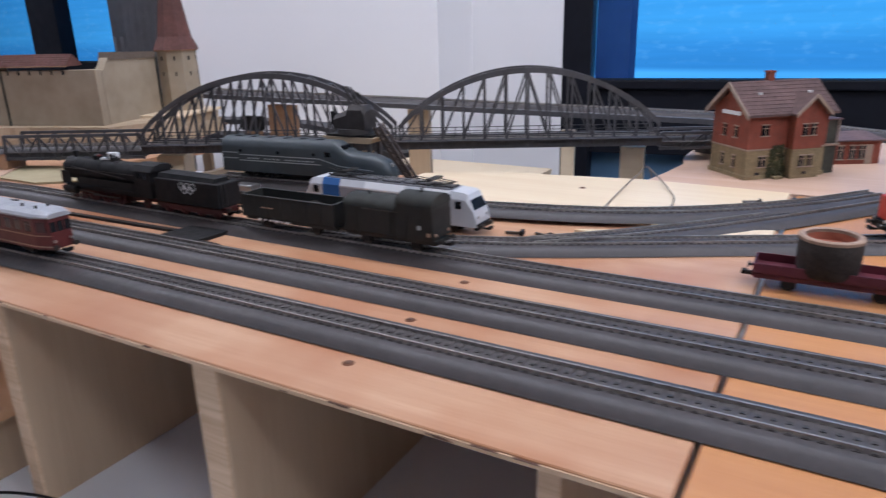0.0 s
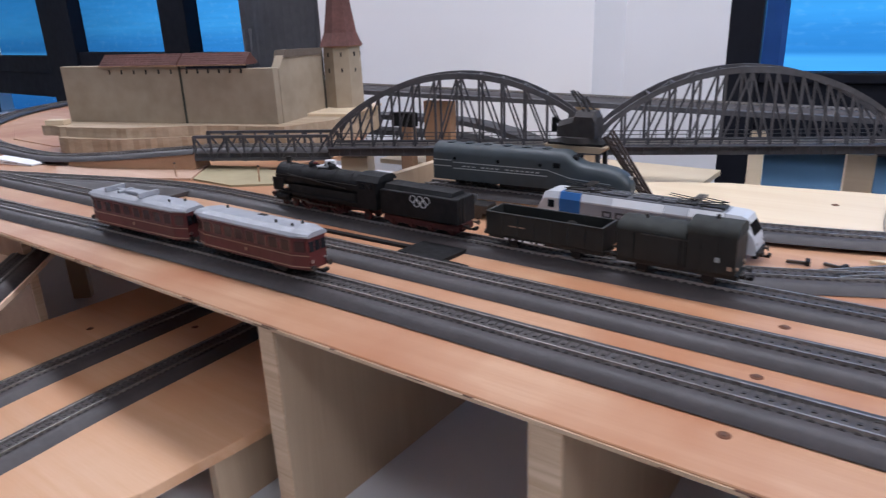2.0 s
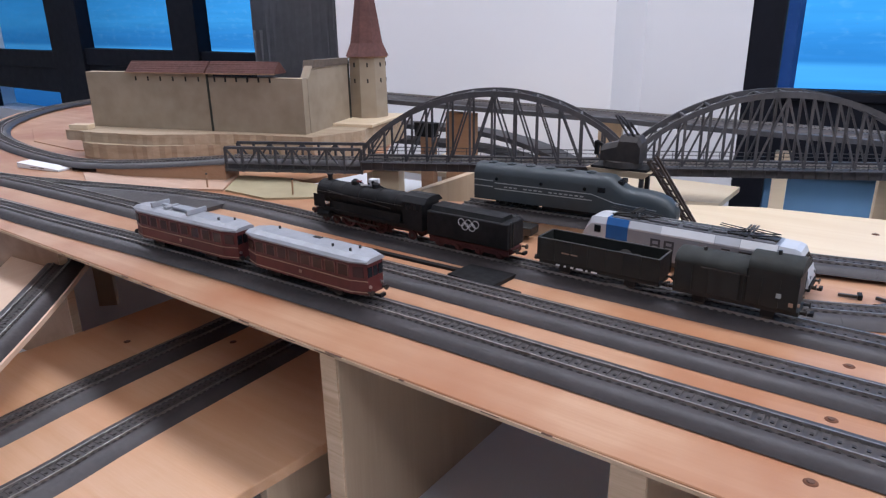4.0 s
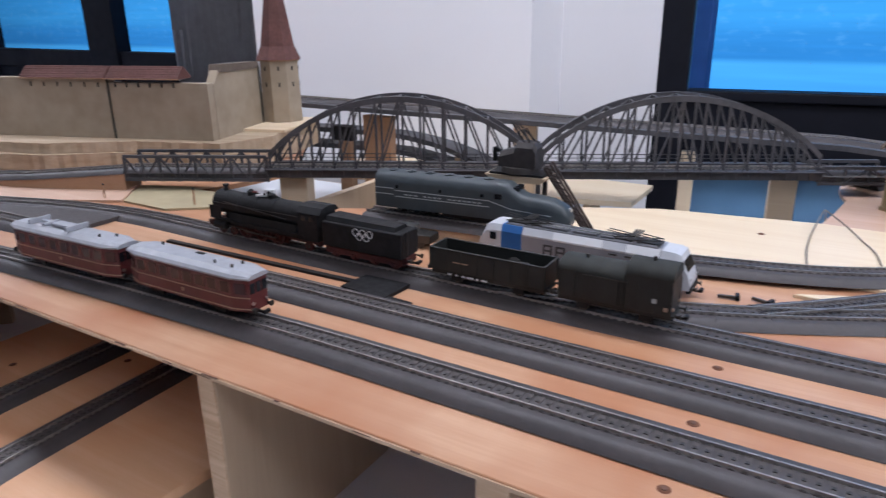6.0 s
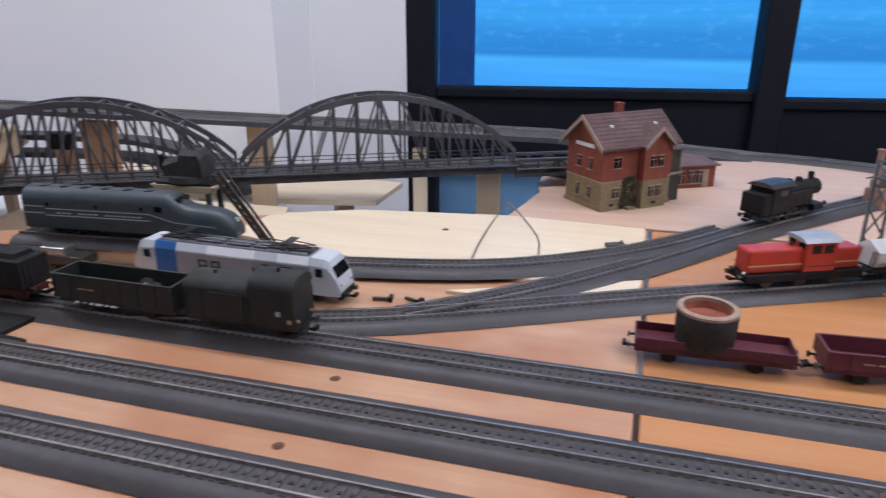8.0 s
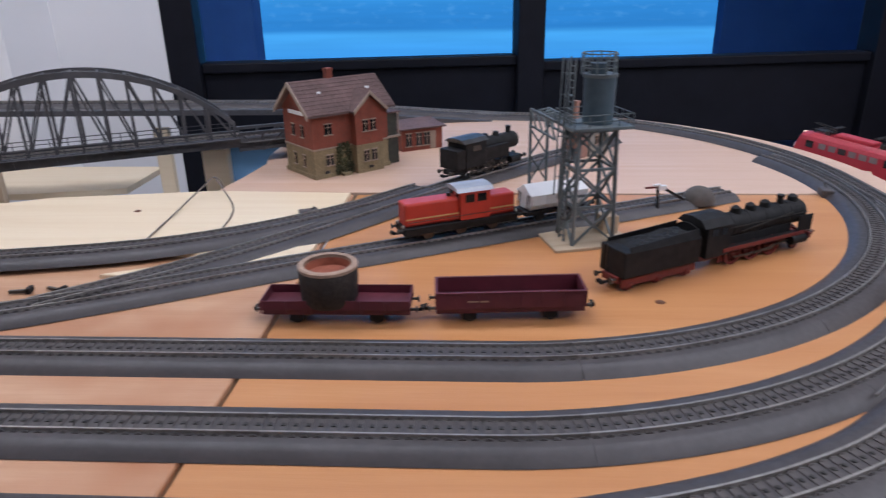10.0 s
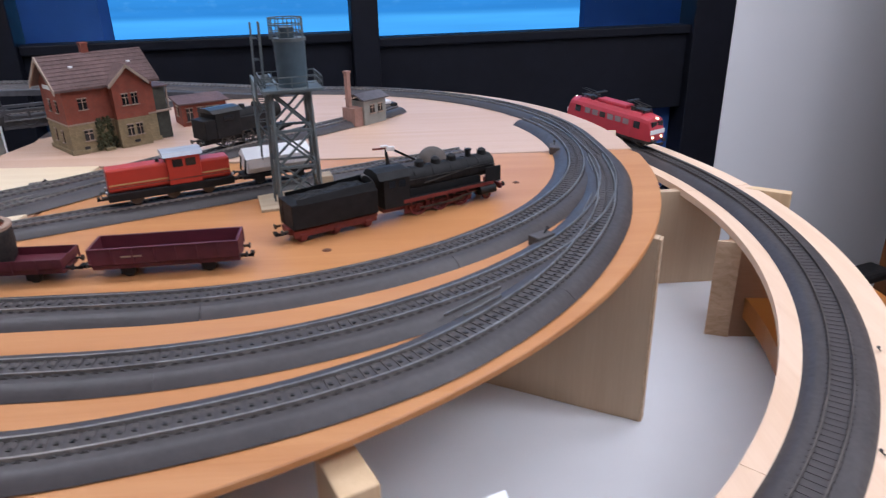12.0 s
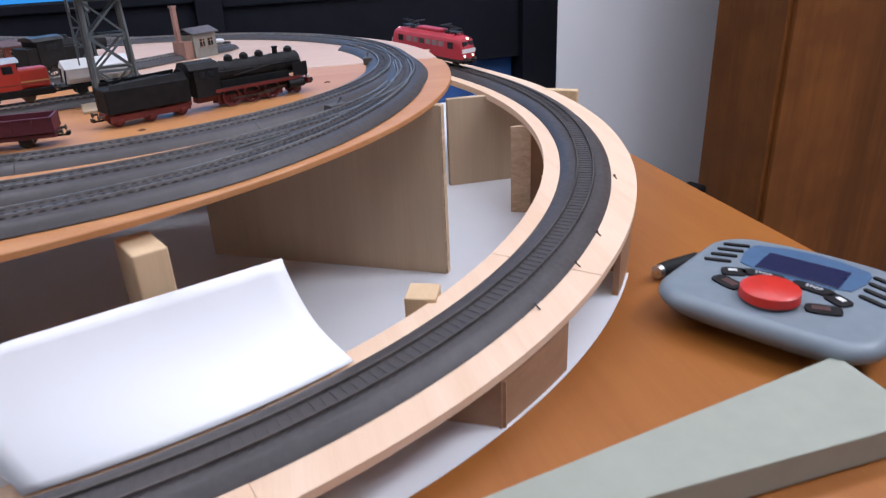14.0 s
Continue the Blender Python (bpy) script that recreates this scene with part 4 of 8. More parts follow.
# turnout levers and small track fittings
def lever(x, y, rot, z=0.0, tall=1.0):
    th = tagged(thing("turnout_lever", "small grey turnout lever box beside the track", "turnout lever", pose(x, y, z, 0, 0, rot), "turnout levers"))
    box_part("box", (0, 0, 0.005 * tall), (0.022, 0.013, 0.010 * tall), SLEEPER, th, "", 0.0012)
    part("lever_arm", rod(nb(), (0.003, 0, 0.010 * tall), (0.007, 0, 0.0135 * tall), 0.001, 8), METAL, th, "dark metal arm")
    part("knob", rod(nb(), (0.0068, 0, 0.0132 * tall), (0.008, 0, 0.0148 * tall), 0.0018, 10), SLEEPER, th)


lever(0.672, 0.950, 80)
lever(0.592, 0.640, 35)
lever(0.047, 0.868, 25, 0.0042, 0.5)
for x, y, r in ((0.52, 0.515, 40), (0.66, 0.72, 65), (0.70, 0.86, 80)):
    th = tagged(thing("track_switch", "thin metal switch rails lying between the running rails", "track switch", pose(x, y, 0.0079, 0, 0, r), "track switches"))
    part("blade", beam(nb(), (-0.03, 0.004, 0.001), (0.03, 0.0055, 0.001), 0.0010, 0.002), RAIL, th)
    part("blade_bar", beam(nb(), (-0.02, -0.0055, 0.001), (0.02, -0.004, 0.001), 0.0010, 0.002), RAIL, th)


# ---- rolling stock ----
def wheelset(parent, x, r, mat=None, half=0.0083, label="", name="wheel"):
    for s in (-1, 1):
        bm = rod(nb(), (x, s * (half - 0.0012), r), (x, s * (half + 0.0014), r), r, 18)
        w = part(name, bm, mat or METAL, parent, label)
        part("hub", rod(nb(), (x, s * (half + 0.0013), r), (x, s * (half + 0.0022), r), r * 0.35, 10), METAL, w)


def buffers(parent, x, z, d, mat=None):
    """A pair of buffers and a coupler at one end; d is +1 or -1."""
    for s in (-1, 1):
        bm = rod(nb(), (x, s * 0.0098, z), (x + d * 0.005, s * 0.0098, z), 0.0012, 8)
        rod(bm, (x + d * 0.0048, s * 0.0098, z), (x + d * 0.0060, s * 0.0098, z), 0.0027, 12)
        part("buffer", bm, mat or METAL, parent)
    bm = beam(nb(), (x - d * 0.002, 0, z - 0.005), (x + d * 0.009, 0, z - 0.005), 0.0022, 0.0018)
    bx(bm, (x + d * 0.0085, 0, z - 0.0035), (0.003, 0.007, 0.003))
    part("coupler", bm, BLACKP, parent, "black plastic coupler")


def pantograph(parent, x, z, d, fold=0.004):
    base = part("pantograph", bx(nb(), (x, 0, z - 0.001), (0.024, 0.012, 0.0012)), METAL, parent, "dark folded pantograph")
    for s in (-1, 1):
        part("lower_arm", beam(nb(), (x - 0.014, s * 0.006, z), (x + 0.012, s * 0.004, z + fold), 0.0009), METAL, base)
        part("upper_arm", beam(nb(), (x + 0.012, s * 0.004, z + fold), (x - 0.016, s * 0.003, z + fold + 0.003), 0.0008), METAL, base)
        for k in (-0.010, 0.010):
            part("insulator", rod(nb(), (x + k, s * 0.007, z - 0.004), (x + k, s * 0.007, z), 0.0014, 8), METAL, base)
    for k in (-0.0175, -0.0145):
        part("contact_bar", beam(nb(), (x + k * d, -0.0115, z + fold + 0.0030), (x + k * d, 0.0115, z + fold + 0.0030), 0.0014), METAL, base)


def body_section(hw, z0, zr, ztop):
    """A car body's outline: straight sides, rounded roof."""
    pts = [(-hw, z0), (-hw, zr)]
    for i in range(1, 8):
        a = math.pi * i / 8
        pts.append((-hw * math.cos(a), zr + (ztop - zr) * math.sin(a) ** 0.8))
    pts += [(hw, zr), (hw, z0)]
    return pts


def loft(bm, stations):
    """Join outlines (x, list of (y, z)) with the same count into one closed body."""
    rings = [[bm.verts.new((x, y, z)) for y, z in sec] for x, sec in stations]
    fs = []
    for a, b in zip(rings, rings[1:]):
        for i in range(len(a)):
            j = (i + 1) % len(a)
            fs.append(bm.faces.new((a[i], a[j], b[j], b[i])))
    fs += [bm.faces.new(rings[0]), bm.faces.new(rings[-1])]
    bmesh.ops.recalc_face_normals(bm, faces=fs)
    return bm


def bogie(parent, x, wb, r, mat=None, n=2):
    th = box_part("bogie", (x, 0, r + 0.001), (wb + 0.022, 0.019, 0.006), mat or BLACKP, parent, "black bogie frame", 0.001)
    for k in range(n):
        xx = x - wb / 2 + wb * k / (n - 1)
        wheelset(th, xx, r)
        for s in (-1, 1):
            box_part("axle_box", (xx, s * 0.0115, r + 0.0005), (0.006, 0.003, 0.005), BLACKP, th)


def electric_loco(m, label, length, hw, ztop, body, roofm, skirt, group=""):
    """A four-axle electric locomotive with two cabs."""
    h = length / 2
    th = thing("electric_locomotive", label, "model locomotive", m, group)
    z0, zr = 0.0115, ztop * 0.80
    full, end = body_section(hw, z0, zr, ztop), body_section(hw * 0.90, z0, zr * 0.96, ztop * 0.955)
    low_end = body_section(hw * 0.86, z0, zr * 0.62, ztop * 0.66)
    part("body", loft(nb(), [(-h, low_end), (-h + 0.005, end), (-h + 0.017, full), (h - 0.017, full), (h - 0.005, end), (h, low_end)]), body, th)
    part("underframe", bx(nb(), (0, 0, 0.0095), (length - 0.012, hw * 1.7, 0.006), 0, 0.001), skirt, th, "dark underframe")
    for s in (-1, 1):
        bogie(th, s * length * 0.27, 0.034, 0.0065)
        buffers(th, s * h, 0.0125, s)
    return th, z0, zr, ztop, h


def red_loco(m):
    th, z0, zr, zt, h = electric_loco(m, "orient red electric locomotive with a white front stripe on the ramp", 0.148, 0.0165, 0.044, ORIENT, ORIENT, METAL)
    part("roof", loft(nb(), [(-h + 0.02, [(-0.0145, 0.0390), (-0.011, 0.0445), (0.011, 0.0445), (0.0145, 0.0390)]), (h - 0.02, [(-0.0145, 0.0390), (-0.011, 0.0445), (0.011, 0.0445), (0.0145, 0.0390)])]), ORIENT, th, "red ribbed roof")
    box_part("roof_hood", (0, 0, 0.0465), (0.052, 0.017, 0.005), ORIENT, th, "raised red roof hood", 0.0015)
    for s in (-1, 1):
        for k in range(6):
            box_part("grille_window", (-0.034 + 0.0136 * k, s * 0.0166, 0.0305), (0.0098, 0.0008, 0.0075), PALEGLASS if k != 2 else METAL, th, "pale side window")
        for e in (-1, 1):
            box_part("cab_window", (e * (h - 0.022), s * 0.0166, 0.030), (0.010, 0.0008, 0.009), DARKGLASS, th, "dark cab side window")
            box_part("cab_door", (e * (h - 0.034), s * 0.0166, 0.0245), (0.007, 0.0007, 0.021), ORIENT, th, "red cab door")
    for e in (-1, 1):
        for s in (-1, 1):
            part("windscreen", bx(nb(), (e * (h - 0.0025), s * 0.0062, 0.0325), (0.003, 0.0105, 0.0085), 0, 0.0006), DARKGLASS, th, "dark windscreen half")
            part("headlight", rod(nb(), (e * (h - 0.001), s * 0.009, 0.0165), (e * (h + 0.0012), s * 0.009, 0.0165), 0.0016, 10), HEAD, th, "lit headlight")
        part("top_light", rod(nb(), (e * (h - 0.005), 0, 0.0405), (e * (h - 0.0015), 0, 0.0405), 0.0014, 10), HEAD, th, "lit top headlight")
        box_part("front_stripe", (e * (h + 0.0002), 0, 0.0235), (0.0012, 0.029, 0.006), WHITEP, th, "white front stripe", 0.0003)
        pantograph(th, e * 0.044, 0.0485, e)
        for s in (-1, 1):
            box_part("roof_insulator", (e * 0.036, s * 0.006, 0.047), (0.006, 0.004, 0.006), METAL, th, "", 0.001)
    return th


def silver_loco(m):
    """A modern four-axle electric: flat sides, slanted roof edges, sloping cabs."""
    L, hw, z0, zs, zt = 0.234, 0.0175, 0.0105, 0.0400, 0.0470
    h = L / 2
    th = thing("electric_locomotive", "silver electric locomotive with a blue band and white cab front", "model locomotive", m)

    def sec(w, za, zb):
        return [(-w, z0), (-w, za), (-w * 0.80, zb), (w * 0.80, zb), (w, za), (w, z0)]
    part("body", loft(nb(), [(-h + 0.030, sec(hw, zs, zt)), (h - 0.030, sec(hw, zs, zt))]), SILVER, th, "silver side walls")
    for e in (-1, 1):
        cab = part("cab", loft(nb(), [(e * (h - 0.030), sec(hw + 0.0002, zs, zt)), (e * (h - 0.016), sec(hw + 0.0001, zs - 0.0005, zt - 0.0006)), (e * (h - 0.011), sec(hw * 0.985, zs - 0.002, zt - 0.0024)), (e * (h - 0.003), sec(hw * 0.94, 0.0265, 0.0285)), (e * h, sec(hw * 0.90, 0.0170, 0.0185))]), CABW, th, "pale grey cab shell")
        bm = nb()
        a, b = Vector((e * (h - 0.0108), 0, 0.0425)), Vector((e * (h - 0.0036), 0, 0.0285))
        n = Vector((e * 0.89, 0, 0.45)) * 0.0007
        vs = [bm.verts.new(q + n + Vector((0, y, 0))) for q, y in ((a, -0.0128), (a, 0.0128), (b, 0.0142), (b, -0.0142))]
        bm.faces.new(vs)
        bmesh.ops.solidify(bm, geom=bm.faces[:], thickness=0.0008)
        part("windscreen", bm, DARKGLASS, cab, "dark sloping windscreen")
        for s in (-1, 1):
            box_part("cab_window", (e * (h - 0.0205), s * (hw + 0.0003), 0.0335), (0.0075, 0.0008, 0.0080), DARKGLASS, cab, "dark cab side window")
            part("headlight", rod(nb(), (e * (h - 0.002), s * 0.0105, 0.0205), (e * (h + 0.0004), s * 0.0105, 0.0205), 0.0018, 10), BRIGHT, cab, "clear headlight")
        box_part("buffer_beam", (e * (h - 0.001), 0, 0.0105), (0.005, 0.030, 0.007), BLACKP, th, "black buffer beam", 0.0006)
        for d, x in ((1, 0.072), (-1, 0.044)):
            pantograph(th, e * x, 0.0500, e * d, 0.003)
        bogie(th, e * L * 0.29, 0.034, 0.0065)
        buffers(th, e * h, 0.0115, e)
    part("roof", loft(nb(), [(x, [(-hw * 0.76, zt - 0.0005), (-hw * 0.70, zt + 0.0012), (hw * 0.70, zt + 0.0012), (hw * 0.76, zt - 0.0005)]) for x in (-h + 0.034, h - 0.034)]), GREYROOF, th, "matt grey flat roof")
    for x, w in ((-0.028, 0.030), (0.006, 0.026), (0.030, 0.014)):
        box_part("roof_box", (x, 0, zt + 0.0022), (w, 0.018, 0.0026), GREYROOF, th, "grey roof hatch", 0.0006)
    for s in (-1, 1):
        # white and pale lengths paint the reflection along the roof edge
        for x0, x1, mat in ((-h + 0.056, -0.026, CABW), (-0.026, 0.028, WHITEP), (0.0285, 0.052, CABW), (0.0525, h - 0.031, WHITEP)):
            part("roof_edge", loft(nb(), [(x, [(s * (hw + 0.0004), zs - 0.0016), (s * (hw + 0.0004), zs + 0.0002), (s * hw * 0.80, zt + 0.0005), (s * hw * 0.78, zt - 0.0010), (s * (hw - 0.001), zs - 0.0016)]) for x in (x0, x1)]), mat, th, "slanted roof edge panel with a painted white reflection")
        for x in (0.040, 0.056, 0.064):
            box_part("vent", (x, s * (hw + 0.0002), 0.0352), (0.008, 0.0008, 0.0016), METAL, th, "dark side vent")
        box_part("hatch_mark", (0.026, s * (hw + 0.0002), 0.0285), (0.0022, 0.0006, 0.0062), METAL, th, "small dark mark")
        for x in (-0.031, -0.0165):
            for dx in (-0.0042, 0.0042):
                box_part("mark_bar", (x + dx, s * (hw + 0.0002), 0.0270), (0.0022, 0.0006, 0.0125), LOGOG, th, "dark upright of a painted mark")
            for dz in (0.0052, -0.0004):
                box_part("mark_bar", (x, s * (hw + 0.0002), 0.0270 + dz), (0.0064, 0.0006, 0.0021), LOGOG, th, "dark bar of a painted mark")
        box_part("skirt", (0, s * (hw - 0.001), 0.0085), (0.060, 0.002, 0.006), METAL, th, "dark underframe box", 0.0006)
    part("blue_band", loft(nb(), [(x, sec(hw + 0.0005, zs + 0.0002, zt + 0.0004)) for x in (-h + 0.0305, -h + 0.0550)]), BLUEP, th, "blue band over the sides")
    part("roof_line", beam(beam(nb(), (-0.07, 0.004, 0.0512), (0.07, 0.004, 0.0512), 0.0008), (-0.05, -0.005, 0.0512), (0.05, -0.005, 0.0512), 0.0008), BRIGHT, th, "thin roof cable")
    return th


def railcar(m, label, length, gear):
    """A two-axle railcar in crimson with cream lines and a silver roof."""
    h, hw = length / 2, 0.0160
    th = thing("railcar", label, "model railcar", m, "crimson railcar set")
    z0, zw = 0.009, 0.0405

    def sec(w, za, zb):
        return [(-w, za), (-w, zb), (w, zb), (w, za)]
    part("body", loft(nb(), [(-h, sec(hw * 0.66, z0, zw)), (-h + 0.017, sec(hw, z0, zw)), (h - 0.017, sec(hw, z0, zw)), (h, sec(hw * 0.66, z0, zw))]), CRIMSON, th)

    def crown(w, zt):
        return [(-w, zw - 0.0012), (-w - 0.0004, zw + 0.0006), (-w * 0.90, zw + (zt - zw) * 0.55), (-w * 0.55, zt), (w * 0.55, zt), (w * 0.90, zw + (zt - zw) * 0.55), (w + 0.0004, zw + 0.0006), (w, zw - 0.0012)]
    part("roof", loft(nb(), [(-h - 0.0016, crown(hw * 0.72, 0.0436)), (-h + 0.016, crown(hw + 0.0012, 0.0462)), (h - 0.016, crown(hw + 0.0012, 0.0462)), (h + 0.0016, crown(hw * 0.72, 0.0436))]), SILVROOF, th, "silver grey roof")
    for s in (-1, 1):
        n = 8
        for k in range(n):
            x = -h + 0.0245 + (length - 0.049) * k / (n - 1)
            f = box_part("window", (x, s * (hw + 0.0002), 0.0310), (0.0112, 0.0009, 0.0100), GLAZE, th, "dull side window")
            for e in (-1, 1):
                box_part("window_pillar", (x + e * 0.0064, s * (hw + 0.0003), 0.0312), (0.0015, 0.0009, 0.0108), PILLAR, f, "pale reddish pillar")
            box_part("window_frame", (x, s * (hw + 0.0003), 0.0366), (0.0112, 0.0009, 0.0006), PILLAR, f)
        for e in (-1, 1):
            part("corner_window", bx(nb(), (e * (h - 0.0082), s * (hw * 0.835 + 0.0004), 0.0308), (0.0105, 0.0009, 0.0098), -e * s * 17.8), GLAZE, th, "dull slanting corner window")
        for z in (0.0222, 0.0115):
            box_part("lining", (0, s * (hw + 0.0003), z), (length - 0.034, 0.0007, 0.0008), CREAM, th, "thin cream line")
        box_part("emblem", (0.0, s * (hw + 0.0004), 0.0175), (0.003, 0.0006, 0.003), CREAM, th, "small cream emblem")
        for e in (-1, 1):
            bm = beam(nb(), (e * (h - 0.0168), s * (hw + 0.0002), 0.0222), (e * (h + 0.0002), s * hw * 0.67, 0.0222), 0.0008)
            beam(bm, (e * (h - 0.0168), s * (hw + 0.0002), 0.0115), (e * (h + 0.0002), s * hw * 0.67, 0.0115), 0.0008)
            part("lining", bm, CREAM, th, "thin cream line")
    for e in (-1, 1):
        for s in (-1, 0, 1):
            box_part("end_window", (e * (h + 0.0001), s * 0.0072, 0.0305), (0.0010, 0.0055, 0.0095), DARKGLASS, th, "dark end window")
        for s in (-1, 1):
            part("headlight", rod(nb(), (e * h, s * 0.008, 0.0165), (e * (h + 0.0015), s * 0.008, 0.0165), 0.0016, 10), BRIGHT, th)
        buffers(th, e * (h - 0.001), 0.0115, e)
        wheelset(th, e * length * 0.26, 0.0060)
        box_part("spring_hanger", (e * length * 0.26, 0.0125, 0.0065), (0.020, 0.002, 0.005), BLACKP, th, "black axle frame", 0.0006)
        box_part("spring_hanger", (e * length * 0.26, -0.0125, 0.0065), (0.020, 0.002, 0.005), BLACKP, th, "black axle frame", 0.0006)
    box_part("underframe", (0, 0, 0.0075), (length * 0.8, 0.020, 0.004), BLACKP, th, "black underframe", 0.0006)
    if gear:
        for k, w in ((-0.052, 0.024), (0.012, 0.026)):
            box_part("roof_radiator", (k, 0, 0.0490), (0.003, w, 0.0055), SILVROOF, th, "upright grey radiator panel", 0.0006)
        box_part("roof_radiator", (-0.038, 0.001, 0.0478), (0.020, 0.004, 0.003), SILVROOF, th, "grey radiator pipe", 0.0006)
        box_part("roof_radiator", (-0.032, 0, 0.0480), (0.005, 0.018, 0.003), SILVROOF, th, "grey radiator pipe", 0.0006)
        box_part("roof_radiator", (-0.008, 0, 0.0485), (0.030, 0.012, 0.0035), SILVROOF, th, "flat grey radiator box", 0.0008)
    else:
        box_part("hatch", (0.004, 0.006, 0.0463), (0.010, 0.004, 0.0010), BLACKP, th, "dark roof slot")
    for x, y in ((-0.05, 0.006), (0.035, -0.005), (0.058, -0.006), (0.06, 0.005)) if not gear else ((0.055, -0.005), (0.07, 0.004)):
        part("roof_vent", rod(nb(), (x, y, 0.0445), (x, y, 0.0490), 0.0012, 8), METAL, th, "small dark vent")
    return th


railcar(pose(-0.5965, 0.3782, 0.0108, 0, 0, 0.6), "crimson railcar trailer with cream lines and silver roof", 0.163, False)
railcar(pose(-0.7800, 0.3702, 0.0108, 0, 0, 2.6), "crimson railcar with roof radiators and silver roof", 0.176, True)


def ring_mark(parent, x, y, z, s):
    """Five white interlocked rings on the tender's side."""
    for k, (dx, dz) in enumerate(((-0.0092, 0.0018), (0, 0.0018), (0.0092, 0.0018), (-0.0046, -0.0022), (0.0046, -0.0022))):
        bm = nb()
        n = 20
        for a in range(n):
            p = [(x + dx + rr * math.cos(2 * math.pi * q / n), y, z + dz + rr * math.sin(2 * math.pi * q / n)) for q in (a, a + 1) for rr in (0.0037, 0.0044)]
            vs = [bm.verts.new(v) for v in (p[0], p[1], p[3], p[2])]
            bm.faces.new(vs)
        bmesh.ops.remove_doubles(bm, verts=bm.verts[:], dist=1e-6)
        bmesh.ops.solidify(bm, geom=bm.faces[:], thickness=0.0003)
        part("ring", bm, WHITEP, parent, "thin white ring")


def spoked(parent, x, r, y, mat):
    bm = nb()
    n = 20
    rings = [[bm.verts.new((x + rr * math.cos(2 * math.pi * a / n), y + yy, r + rr * math.sin(2 * math.pi * a / n))) for a in range(n)] for rr, yy in ((r * 0.80, -0.0012), (r, -0.0012), (r, 0.0012), (r * 0.80, 0.0012))]
    for k in range(4):
        for i in range(n):
            j = (i + 1) % n
            bm.faces.new((rings[k][i], rings[k][j], rings[(k + 1) % 4][j], rings[(k + 1) % 4][i]))
    bmesh.ops.recalc_face_normals(bm, faces=bm.faces[:])
    w = part("driving_wheel", bm, mat, parent, "dark red spoked driving wheel")
    bm = nb()
    for k in range(10):
        t = 2 * math.pi * k / 10
        beam(bm, (x, y, r), (x + 0.82 * r * math.cos(t), y, r + 0.82 * r * math.sin(t)), 0.0009)
    rod(bm, (x, y - 0.0012, r), (x, y + 0.0012, r), r * 0.2, 10)
    part("spokes", bm, mat, w)


